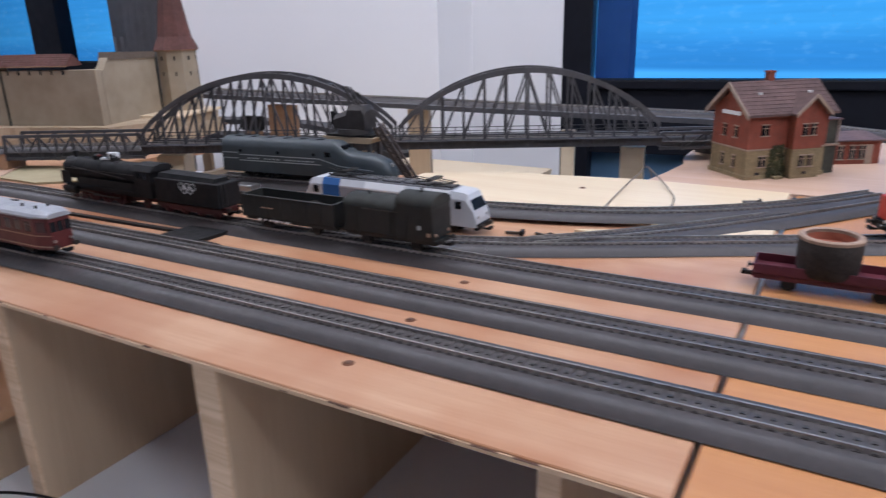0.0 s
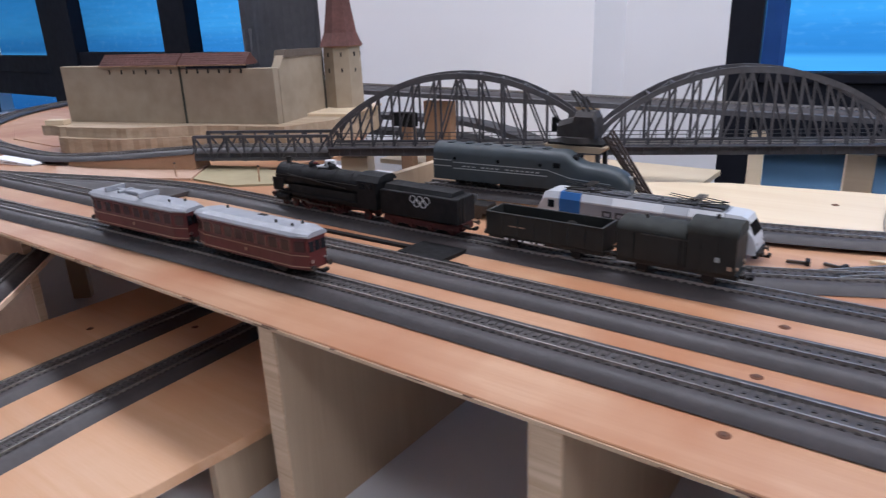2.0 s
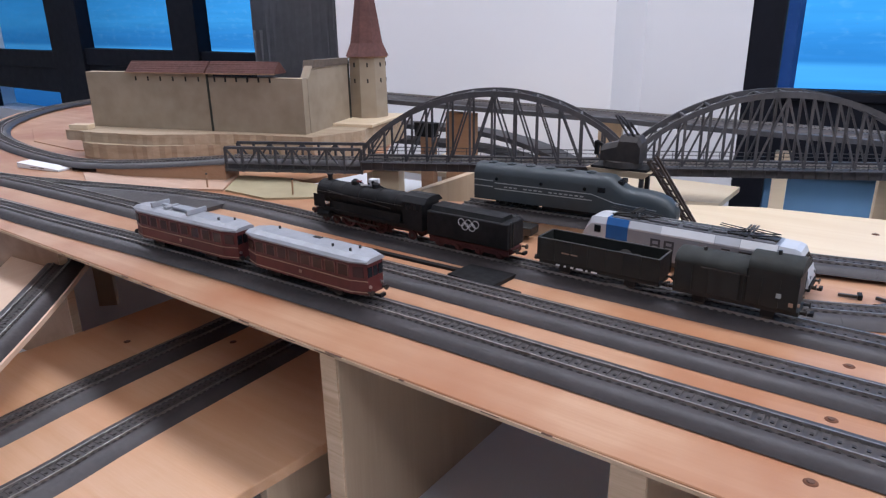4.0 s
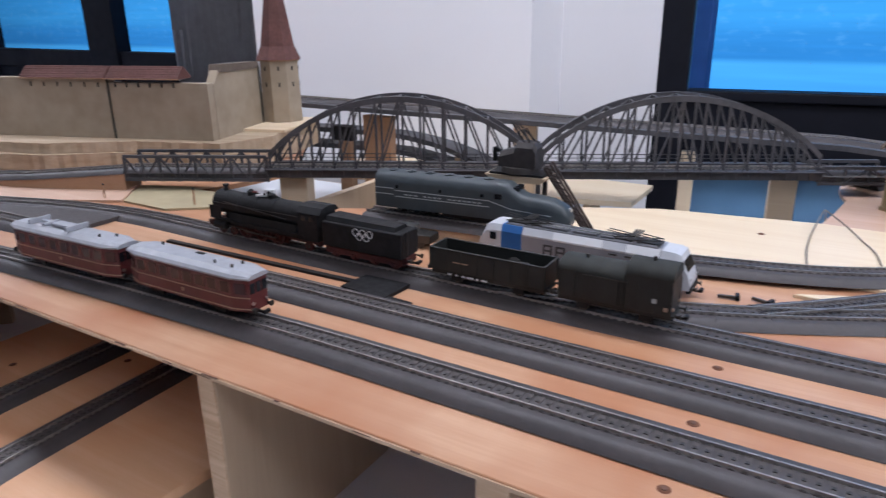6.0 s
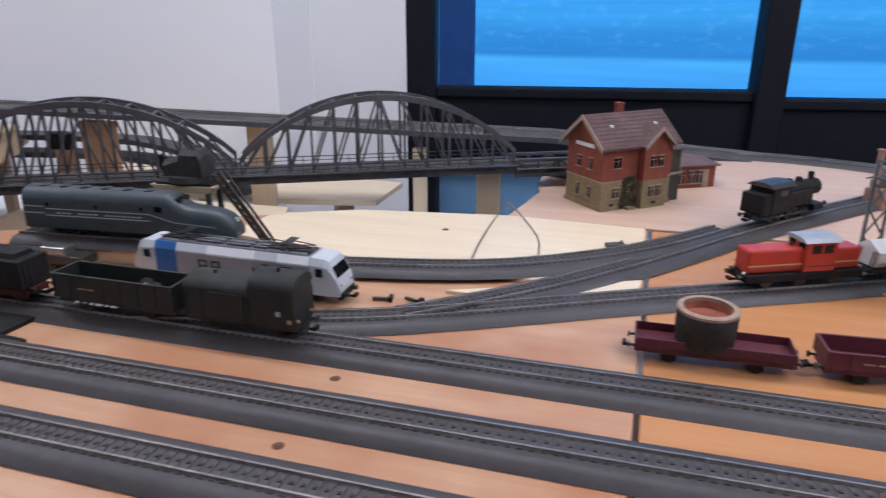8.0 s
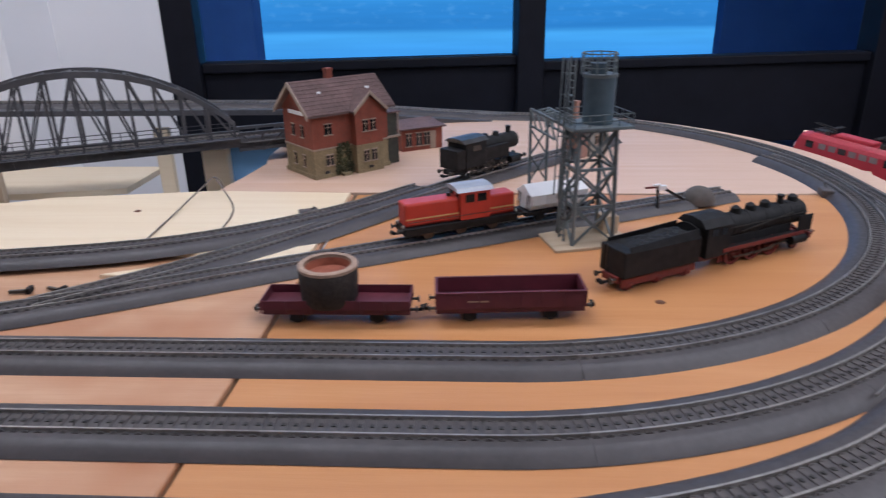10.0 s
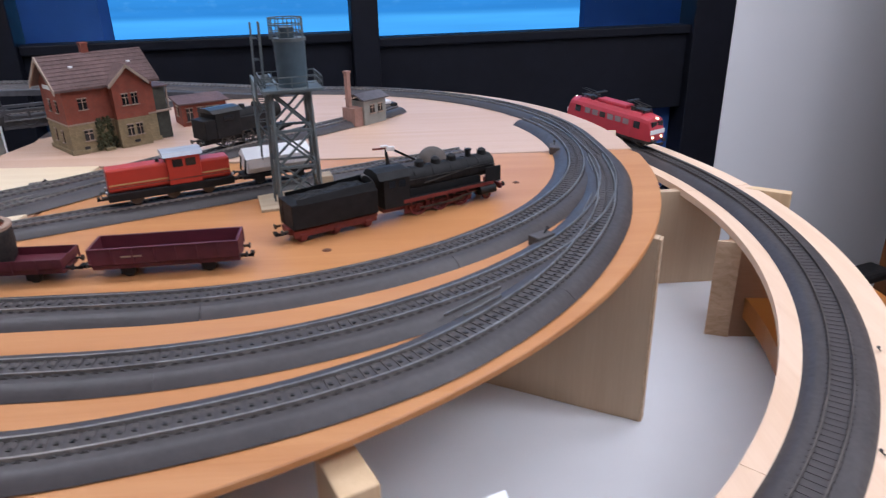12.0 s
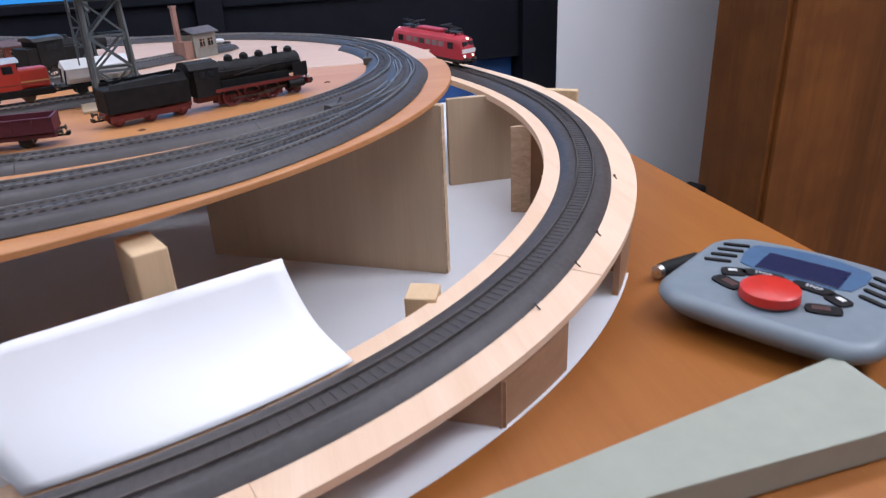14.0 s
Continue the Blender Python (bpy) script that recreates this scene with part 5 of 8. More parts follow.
def steam_loco(m, label, lo, driving, rad, boiler_r, boiler_z, tender, cab_l=0.030, deflect=True, small=False, rings=False, domes=(0.2, -0.05, -0.3), red=None):
    """A steam locomotive, chimney towards +x, centred on its own length; its tender follows as a thing of its own."""
    h, red = lo / 2, red or REDW
    th = thing("steam_locomotive", label, "model locomotive", m)
    box_part("frame", (0, 0, 0.0115), (lo - 0.006, 0.012, 0.007), red, th, "red main frame", 0.0006)
    bl0, bl1 = -h + cab_l, h - 0.008
    box_part("ash_pan", ((bl0 + bl1) / 2 - 0.006, 0, 0.0205), (bl1 - bl0 - 0.020, 0.0190, 0.0165), BLACKP, th, "black frame plates and ash pan", 0.0006)
    part("boiler", rod(nb(), (bl0, 0, boiler_z), (bl1 - 0.018, 0, boiler_z), boiler_r, 24), SOOT, th, "", True)
    part("smokebox", rod(nb(), (bl1 - 0.020, 0, boiler_z), (bl1, 0, boiler_z), boiler_r * 1.03, 24), BLACKP, th, "black smokebox")
    part("smokebox_door", rod(nb(), (bl1, 0, boiler_z), (bl1 + 0.003, 0, boiler_z), boiler_r * 0.85, 20, boiler_r * 0.5), BLACKP, th)
    xc = bl1 - (0.026 if small else 0.011)
    part("chimney", rod(rod(nb(), (xc, 0, boiler_z + boiler_r * 0.9), (xc, 0, boiler_z + boiler_r + 0.007), 0.0034, 14, 0.0028), (xc, 0, boiler_z + boiler_r + 0.006), (xc, 0, boiler_z + boiler_r + 0.0078), 0.0038, 14), BLACKP, th)
    for f in domes:
        x = (bl0 + bl1) / 2 + f * (bl1 - bl0)
        part("dome", rod(rod(nb(), (x, 0, boiler_z + boiler_r * 0.8), (x, 0, boiler_z + boiler_r + 0.004), 0.0052, 14, 0.0048), (x, 0, boiler_z + boiler_r + 0.004), (x, 0, boiler_z + boiler_r + 0.0062), 0.0048, 14, 0.0018), SOOT, th, "", True)
    for k in range(5):
        x = bl0 + (bl1 - bl0) * (k + 0.5) / 5
        part("boiler_band", rod(nb(), (x - 0.0005, 0, boiler_z), (x + 0.0005, 0, boiler_z), boiler_r + 0.0004, 24), SOOT, th)
    for s in (-1, 1):
        box_part("running_board", (0.004, s * 0.0135, 0.0205), (lo - cab_l - 0.006, 0.006, 0.0012), BLACKP, th, "black running board")
        box_part("edge_strip", (0.004, s * 0.0168, 0.0198), (lo - cab_l - 0.006, 0.0008, 0.0036 if small else 0.0022), red if small else BLACKP, th)
        part("handrail", beam(nb(), (bl0, s * (boiler_r + 0.0012), boiler_z + 0.002), (bl1, s * (boiler_r + 0.0012), boiler_z + 0.002), 0.0006), METAL, th)
        part("cylinder", rod(nb(), (h - 0.030, s * 0.0148, 0.0130), (h - 0.010, s * 0.0148, 0.0130), 0.0048, 14), BLACKP, th, "black cylinder")
        part("side_rod", beam(nb(), (driving[0], s * 0.0118, rad * 0.75), (driving[-1], s * 0.0118, rad * 0.75), 0.0008, 0.0018), METAL, th, "dull steel side rod")
        part("connecting_rod", beam(nb(), (h - 0.028, s * 0.0126, 0.0130), (driving[len(driving) // 2], s * 0.0126, rad * 0.75), 0.0008, 0.0014), METAL, th, "dull steel connecting rod")
        box_part("frame_plate", ((driving[0] + driving[-1]) / 2, s * 0.0068, 0.0095), (driving[-1] - driving[0] + 0.030, 0.0012, 0.0135), red, th, "dark red frame plate", 0.0004)
        for x in driving:
            spoked(th, x, rad, s * 0.0090, red)
        if not small:
            box_part("valance", ((bl0 + bl1) / 2 - 0.012, s * 0.0150, 0.0235), (bl1 - bl0 - 0.034, 0.0010, 0.0150), SOOT, th, "black side casing", 0.0004)
        if deflect:
            box_part("smoke_deflector", (h - 0.012, s * 0.0150, 0.0285), (0.020, 0.0008, 0.0165), BLACKP, th, "black smoke deflector", 0.0003)
        part("feed_pipe", beam(nb(), (bl0 + 0.02, s * (boiler_r + 0.0005), boiler_z - 0.004), (bl1 - 0.02, s * (boiler_r + 0.0005), boiler_z + 0.004), 0.0010), METAL, th)
        part("lamp", rod(nb(), (h - 0.0015, s * 0.0095, 0.0185), (h + 0.0015, s * 0.0095, 0.0185), 0.0018, 10), BRIGHT, th, "front lamp")
    wheelset(th, h - 0.016, 0.0055, red, label="red leading wheel")
    if not small:
        wheelset(th, h - 0.034, 0.0055, red, label="red leading wheel")
        wheelset(th, -h + 0.020, 0.0060, red, label="red trailing wheel")
    hw = 0.0165
    cx = -h + cab_l / 2
    zt = boiler_z + boiler_r + (0.0035 if small else 0.0012)
    cab = part("cab", loft(nb(), [(cx - cab_l / 2, [(-hw, 0.0155), (-hw, zt - 0.006), (hw, zt - 0.006), (hw, 0.0155)]), (cx + cab_l / 2, [(-hw, 0.0155), (-hw, zt - 0.006), (hw, zt - 0.006), (hw, 0.0155)])]), BLACKP, th, "black cab")
    part("cab_roof", loft(nb(), [(x, [(-hw - 0.001, zt - 0.0068), (-hw * 0.7, zt - 0.0005), (0, zt + 0.0012), (hw * 0.7, zt - 0.0005), (hw + 0.001, zt - 0.0068)]) for x in (cx - cab_l / 2 - 0.005, cx + cab_l / 2 + 0.001)]), SOOT, cab, "sooty black cab roof")
    for s in (-1, 1):
        for k in (-1, 1):
            box_part("cab_window", (cx + k * cab_l * 0.2, s * (hw + 0.0001), zt - 0.0125), (cab_l * 0.24, 0.0008, 0.0065), DARKGLASS, cab, "cab side window")
    box_part("front_beam", (h - 0.0015, 0, 0.0135), (0.003, 0.031, 0.006), red, th, "red buffer beam", 0.0004)
    buffers(th, h, 0.0130, 1)
    tl = tender
    th2 = thing("tender", "black locomotive tender with red frame" + (" and five white rings" if rings else " standing behind its engine"), "model tender", m @ pose(-h - 0.004 - tl / 2, 0, 0))
    tz = boiler_z + (0.003 if not small else 0.002)
    part("body", bx(nb(), (0, 0, (0.0145 + tz) / 2), (tl - 0.006, 0.033, tz - 0.0145), 0, 0.0012), BLACKP, th2)
    if small:
        rng = random.Random(4)
        bm = nb()
        grid = [[bm.verts.new((tl * (-0.36 + 0.76 * i / 16), -0.0118 + 0.0236 * j / 8, tz - 0.0008 if i in (0, 16) or j in (0, 8) else tz + 0.0016 + 0.0030 * (i / 16) + rng.uniform(-0.0011, 0.0011))) for j in range(9)] for i in range(17)]
        for a, b in zip(grid, grid[1:]):
            for j in range(8):
                bm.faces.new((a[j], b[j], b[j + 1], a[j + 1]))
        part("coal_heap", bm, SOOT, th2, "uneven heap of black coal")
        for s in (-1, 1):
            part("bunker_side", loft(nb(), [(-tl * 0.40, [(s * 0.0162, tz - 0.0006), (s * 0.0146, tz + 0.0036), (s * 0.0136, tz + 0.0036), (s * 0.0150, tz - 0.0006)]), (tl * 0.44, [(s * 0.0162, tz - 0.0006), (s * 0.0140, tz + 0.0070), (s * 0.0130, tz + 0.0070), (s * 0.0150, tz - 0.0006)])]), BLACKP, th2, "sloping black bunker side")
        part("bunker_front", prism(nb(), [(0.0150 * math.cos(radians(a)), tz - 0.0006 + 0.0092 * math.sin(radians(a))) for a in range(0, 181, 15)], tl * 0.44, tl * 0.455, "x"), BLACKP, th2, "arched front plate")
    else:
        part("coal_bunker", loft(nb(), [(-tl * 0.38, [(-0.0125, tz - 0.001), (-0.0095, tz + 0.0045), (0.0095, tz + 0.0045), (0.0125, tz - 0.001)]), (tl * 0.44, [(-0.0135, tz - 0.001), (-0.0105, tz + 0.0055), (0.0105, tz + 0.0055), (0.0135, tz - 0.001)])]), SOOT, th2, "sooty coal bunker")
    box_part("frame", (0, 0, 0.0115), (tl - 0.002, 0.020, 0.006), red, th2, "red tender frame", 0.0006)
    nw = 4 if not small else 3
    for k in range(nw):
        x = -tl * 0.36 + tl * 0.72 * k / (nw - 1)
        wheelset(th2, x, 0.0058, red, label="red tender wheel")
        for s in (-1, 1):
            box_part("axle_box", (x, s * 0.0122, 0.0062), (0.006, 0.0035, 0.005), red, th2, "red axle box", 0.0005)
    for s in (-1, 1):
        box_part("side_frame", (0, s * 0.0120, 0.0092), (tl - 0.008, 0.0018, 0.0072), red, th2, "red side frame", 0.0004)
    buffers(th2, -tl / 2, 0.0130, -1)
    part("rear_ladder", beam(beam(nb(), (-tl / 2 + 0.002, 0.006, 0.015), (-tl / 2 + 0.002, 0.006, tz + 0.002), 0.0008), (-tl / 2 + 0.002, 0.0115, 0.015), (-tl / 2 + 0.002, 0.0115, tz + 0.002), 0.0008), METAL, th2)
    if rings:
        for s in (-1, 1):
            ring_mark(th2, -0.004, s * 0.01675, 0.0345, s)
    return th, th2


# engine with ringed tender on the third track; its chimney end points towards -x
steam_loco(pose(-0.669, 0.5485, 0.0102, 0, 0, 180), "black express steam locomotive with red wheels", 0.178, (-0.020, 0.006, 0.032), 0.0115, 0.0142, 0.0392, 0.112, 0.028, True, False, True, (0.12, -0.12), REDD)
# six-wheeled engine standing on the bare board
steam_loco(pose(0.506, 0.7546, 0.0, 0, 0, 29), "black steam locomotive with red wheels standing on the board", 0.143, (-0.030, -0.004, 0.022), 0.0105, 0.0116, 0.0368, 0.093, 0.028, True, True, False, (0.42, 0.06, -0.12, -0.30))


def signal_figure_clutter(x, y, z, rot):
    """A white lamp bracket laid on top of a boiler."""
    th = thing("lamp_bracket", "small white and dark lamp bracket lying on a locomotive", "lamp bracket", pose(x, y, z, 0, 0, rot))
    box_part("bracket", (0, 0, 0.0015), (0.022, 0.006, 0.0026), WHITEP, th, "", 0.0005)
    box_part("plate", (0.006, 0, 0.0056), (0.013, 0.007, 0.0075), WHITEP, th, "white plate", 0.0008)
    part("lens", rod(nb(), (0.006, -0.0030, 0.0056), (0.006, -0.0046, 0.0056), 0.0022, 10), BLACKP, th, "dark lens")
    part("arm", beam(beam(nb(), (0.008, 0, 0.003), (0.024, 0.001, -0.006), 0.0022), (-0.008, 0, 0.0025), (-0.015, 0, 0.005), 0.0016), BLACKP, th, "dark bracket arm")
    part("tip", bx(nb(), (-0.0135, 0, 0.0052), (0.006, 0.003, 0.0018), 0, 0.0004), REDW, th, "reddish tip")
    part("lens", rod(nb(), (0.0, -0.0020, 0.0035), (0.0, -0.0036, 0.0035), 0.0014, 10), BLACKP, th, "dark lens")


signal_figure_clutter(-0.672, 0.5485, 0.0638, 20)

th = thing("buffer_stop_lamp", "small dark stop with white plate and red arm on siding", "buffer stop", pose(0.4496, 0.885, 0.0062, 0, 0, 24))
part("post", beam(beam(nb(), (0, -0.004, 0), (0.001, 0, 0.023), 0.0026), (0.006, 0.004, 0), (0.001, 0, 0.023), 0.0022), BLACKP, th)
part("plate", bx(nb(), (0.006, -0.001, 0.0235), (0.011, 0.004, 0.0055), 0, 0.0006), WHITEP, th, "white plate")
part("plate", bx(nb(), (-0.001, -0.001, 0.0275), (0.009, 0.004, 0.0024), 0, 0.0006), WHITEP, th, "white plate")
part("arm", beam(nb(), (-0.016, 0, 0.0255), (0.002, 0, 0.0245), 0.0020), REDW, th, "red-tipped arm")
part("strut", beam(nb(), (0.010, 0, 0.022), (0.040, 0.002, 0.0045), 0.0028), BLACKP, th, "dark slanting strut")
th = thing("grey_dome", "matt grey-brown domed cap lying beside the siding track", "cap", pose(0.508, 0.916, 0.0035))
bm = nb()
bmesh.ops.create_uvsphere(bm, u_segments=28, v_segments=18, radius=0.0195)
bmesh.ops.delete(bm, geom=[v for v in bm.verts if v.co.z < -0.0005], context="VERTS")
bmesh.ops.holes_fill(bm, edges=bm.edges[:], sides=0)
part("cap", bm, DOMEG, th, "", True)


def wagon_base(th, L, z=0.0125, wb=0.55, mat=None):
    box_part("underframe", (0, 0, z - 0.002), (L, 0.026, 0.004), mat or BLACKP, th, "wagon underframe", 0.0005)
    for s in (-1, 1):
        wheelset(th, s * L * wb / 2, 0.0060)
        for y in (-1, 1):
            box_part("axle_guard", (s * L * wb / 2, y * 0.0118, 0.0068), (0.011, 0.0016, 0.0075), BLACKP, th, "black axle guard", 0.0004)
        buffers(th, s * L / 2, z, s)


def open_wagon(m, label, L, hgt, mat, stakes=True, load=False, name="open_wagon", hw=0.0158):
    th = thing(name, label, "model wagon", m)
    wagon_base(th, L, mat=mat)
    z = 0.0145
    box_part("floor_deck", (0, 0, z), (L, hw * 2, 0.0016), mat, th)
    for s in (-1, 1):
        w = box_part("side_wall", (0, s * (hw - 0.0006), z + hgt / 2), (L, 0.0013, hgt), mat, th, "wagon side wall", 0.0003)
        box_part("top_rail", (0, s * (hw - 0.0001), z + hgt), (L, 0.0022, 0.0014), mat, w, "", 0.0003)
        n = max(4, round(L / 0.017))
        for k in range(n + 1):
            x = -L / 2 + L * k / n
            box_part("stake", (x, s * (hw + 0.0003), z + hgt / 2), (0.0014, 0.0012, hgt), mat, w)
        box_part("lettering_bar", (-L * 0.22, s * (hw + 0.0006), z + hgt * 0.45), (L * 0.14, 0.0003, 0.0013), CREAM, w, "faint unreadable lettering")
        e = box_part("end_wall", (s * (L / 2 - 0.0006), 0, z + hgt / 2), (0.0013, hw * 2 - 0.002, hgt), mat, th, "wagon end wall", 0.0003)
        box_part("top_rail", (s * (L / 2 - 0.0003), 0, z + hgt), (0.0022, hw * 2, 0.0014), mat, e)
    if load:
        for k, w in enumerate((0.004, 0.002, 0.003, 0.007, 0.002, 0.006)):
            box_part("sole_bar_mark", (-0.040 + 0.0078 * k, -hw + 0.0006, z - 0.0042), (w, 0.0012, 0.0016), WHITEP, th, "small white unreadable marking")
        for x, y, r in ((0.022, 0.003, 10), (0.036, -0.004, -15)):
            lt = thing("loose_wheel", "dark spare wheel lying in the open wagon", "wheel", m @ pose(x, y, z + 0.0125, 60, 0, r), "spare wheels")
            bm = nb()
            bmesh.ops.create_cone(bm, cap_ends=True, segments=18, radius1=0.0065, radius2=0.0065, depth=0.003)
            part("tyre", bm, METAL, lt)
            part("hub", rod(nb(), (0, 0, -0.003), (0, 0, 0.003), 0.002, 10), BRIGHT, lt)
        for k in range(3):
            lt = thing("scrap_piece", "dark scrap piece lying in the open wagon", "scrap", m @ pose(-0.04 + 0.022 * k, 0.003 * (k - 1), z + 0.0008, 0, 0, 30 * k), "scrap load")
            box_part("lump", (0, 0, 0.004), (0.016, 0.012, 0.008), METAL, lt, "", 0.002)
    return th


open_wagon(pose(-0.369, 0.5485, 0.0102), "dark olive open wagon loaded with spare wheels", 0.124, 0.0215, OLIVE, load=True)


def box_wagon(m):
    L, hw = 0.100, 0.0165
    th = thing("box_wagon", "dark olive closed wagon with a rounded grey roof", "model wagon", m)
    wagon_base(th, L + 0.004, mat=OLIVE)
    z = 0.0135
    xs = 0.010   # the taller end compartment begins here
    part("body", bx(nb(), ((xs - L / 2) / 2, 0, z + 0.0135), (L / 2 + xs, hw * 2, 0.027), 0, 0.0006), OLIVE, th)
    part("end_compartment", bx(nb(), ((xs + L / 2) / 2 + 0.0003, 0, z + 0.0165), (L / 2 - xs, hw * 2 + 0.0008, 0.033), 0, 0.0006), OLIVE, th, "taller dark olive end compartment")
    for x0, x1, dz in ((-L / 2 - 0.001, xs - 0.0004, -0.0062), (xs, L / 2 + 0.001, 0.0)):
        rs = body_section(hw + 0.0010, z + 0.0315 + dz, z + 0.033 + dz, z + 0.0425 + dz * 1.25)
        part("roof", loft(nb(), [(x0, rs), (x1, rs)]), WAGROOF, th, "matt grey-green rounded roof", True)
    for s in (-1, 1):
        for k in range(8):
            box_part("rib", (-L / 2 + L * k / 7, s * (hw + 0.0004), z + 0.0130), (0.0013, 0.0012, 0.025), OLIVE, th)
        d = box_part("sliding_door", (-0.008, s * (hw + 0.0007), z + 0.0130), (0.026, 0.0012, 0.024), OLIVE, th, "dark olive sliding door", 0.0003)
        box_part("door_bar", (-0.008, s * (hw + 0.0016), z + 0.0245), (0.040, 0.0008, 0.001), METAL, d)
        box_part("emblem", (0.036, s * (hw + 0.0010), z + 0.012), (0.004, 0.0006, 0.004), NYCL, th, "small pale emblem")
        box_part("emblem", (0.046, s * (hw + 0.0010), z + 0.006), (0.0035, 0.0006, 0.0035), CREAM, th, "small pale plate")
        part("tail_lamp", rod(nb(), (L / 2, s * 0.012, z + 0.005), (L / 2 + 0.002, s * 0.012, z + 0.005), 0.0016, 8), CREAM, th)
    for x in (-0.03, 0.03):
        zv = 0.042 if x > 0 else 0.034
        part("roof_vent", rod(nb(), (x, 0, z + zv), (x, 0, z + zv + 0.004), 0.0016, 8), METAL, th)


box_wagon(pose(-0.2425, 0.5485, 0.0102))
silver_loco(pose(-0.3135, 0.6470, 0.0, 0, 0, -0.8))


def cab_diesel(m):
    """A long grey streamlined diesel with a bulldog nose towards +x."""
    L, hw = 0.253, 0.0172
    h = L / 2
    th = thing("diesel_locomotive", "dark grey streamlined diesel locomotive with pale lines", "model locomotive", m)
    S = body_section
    full = S(hw, 0.009, 0.0405, 0.0540)
    part("body", loft(nb(), [(-h, full), (h - 0.082, full), (h - 0.076, S(hw, 0.009, 0.0400, 0.0532)), (h - 0.070, S(hw, 0.009, 0.0370, 0.0490)), (h - 0.060, S(hw, 0.009, 0.0300, 0.0425)), (h - 0.054, S(hw * 0.995, 0.009, 0.0285, 0.0405)), (h - 0.036, S(hw * 0.98, 0.009, 0.0275, 0.0395)), (h - 0.022, S(hw * 0.94, 0.009, 0.0255, 0.0375)), (h - 0.012, S(hw * 0.86, 0.009, 0.0225, 0.0335)), (h - 0.005, S(hw * 0.74, 0.009, 0.0185, 0.0275)), (h - 0.001, S(hw * 0.56, 0.009, 0.0150, 0.0205))]), NYCG, th, "", True)
    for s in (-1, 1):
        for z in (0.0315, 0.0240):
            box_part("side_line", (-0.034, s * (hw + 0.0002), z), (L - 0.126, 0.0006, 0.0010), NYCL, th, "thin pale grey line")
            box_part("side_line", (-h + 0.0135, s * (hw + 0.0002), z + 0.0022), (0.026, 0.0006, 0.0010), NYCL, th, "raised end of the pale line")
        part("side_line", beam(beam(nb(), (h - 0.098, s * (hw + 0.0002), 0.0315), (h - 0.070, s * (hw + 0.0002), 0.0240), 0.0008), (h - 0.070, s * (hw + 0.0002), 0.0240), (h - 0.022, s * (hw * 0.945 + 0.0002), 0.0205), 0.0008), NYCL, th, "thin pale grey line")
        for k, w in enumerate((0.0042, 0.0042, 0.0042, 0, 0.0042, 0.0042, 0.0042, 0.0042, 0, 0.0042, 0.0042, 0.0042, 0.0042, 0.0042, 0.0042, 0.0042)):
            if w:
                box_part("name_bar", (-0.082 + 0.0066 * k, s * (hw + 0.0003), 0.0272), (w, 0.0006, 0.0014), NYCL, th, "pale bar of a painted name")
        box_part("cab_window", (h - 0.086, s * (hw + 0.0002), 0.0375), (0.009, 0.0008, 0.006), DARKGLASS, th, "dark cab window")
        for x in (-0.095, -0.035, 0.020):
            part("porthole", rod(nb(), (x, s * (hw - 0.0003), 0.0365), (x, s * (hw + 0.0005), 0.0365), 0.0022, 12), DARKGLASS, th, "round dark porthole")
        bogie(th, s * L * 0.28, 0.036, 0.0062, n=3)
        part("windscreen", bx(nb(), (h - 0.0665, s * 0.0058, 0.0462), (0.0070, 0.0086, 0.0055), 0, 0.0012), DARKGLASS, th, "dark windscreen")
    part("nose_light", rod(nb(), (h - 0.009, 0, 0.0262), (h - 0.0025, 0, 0.0262), 0.0024, 12), BRIGHT, th, "nose headlight")
    for x in (-0.108, -0.082, -0.056, -0.030, -0.004, 0.022):
        part("roof_fan", rod(rod(nb(), (x, 0, 0.0530), (x, 0, 0.0547), 0.0062, 18), (x, 0, 0.0547), (x, 0, 0.0553), 0.0025, 10), NYCG, th, "round roof fan")
    box_part("fuel_tank", (0, 0, 0.007), (0.07, 0.026, 0.008), BLACKP, th, "black fuel tank", 0.001)
    box_part("coupler", (-h - 0.003, 0, 0.010), (0.008, 0.004, 0.004), BLACKP, th, "", 0.0005)


cab_diesel(pose(-0.4700, 0.6905, 0.0270, 0, 0, 5.5))


def scrap_chassis(m):
    th = thing("spare_chassis", "grey metal locomotive chassis without a body", "model chassis", m)
    box_part("frame", (0, 0, 0.013), (0.120, 0.022, 0.010), METAL, th, "", 0.001)
    box_part("motor", (0.02, 0, 0.021), (0.03, 0.018, 0.010), BRIGHT, th, "bright motor block", 0.0015)
    for k in range(4):
        wheelset(th, -0.045 + 0.03 * k, 0.006)


scrap_chassis(pose(-0.555, 0.640, 0.0, 0, 0, 3))


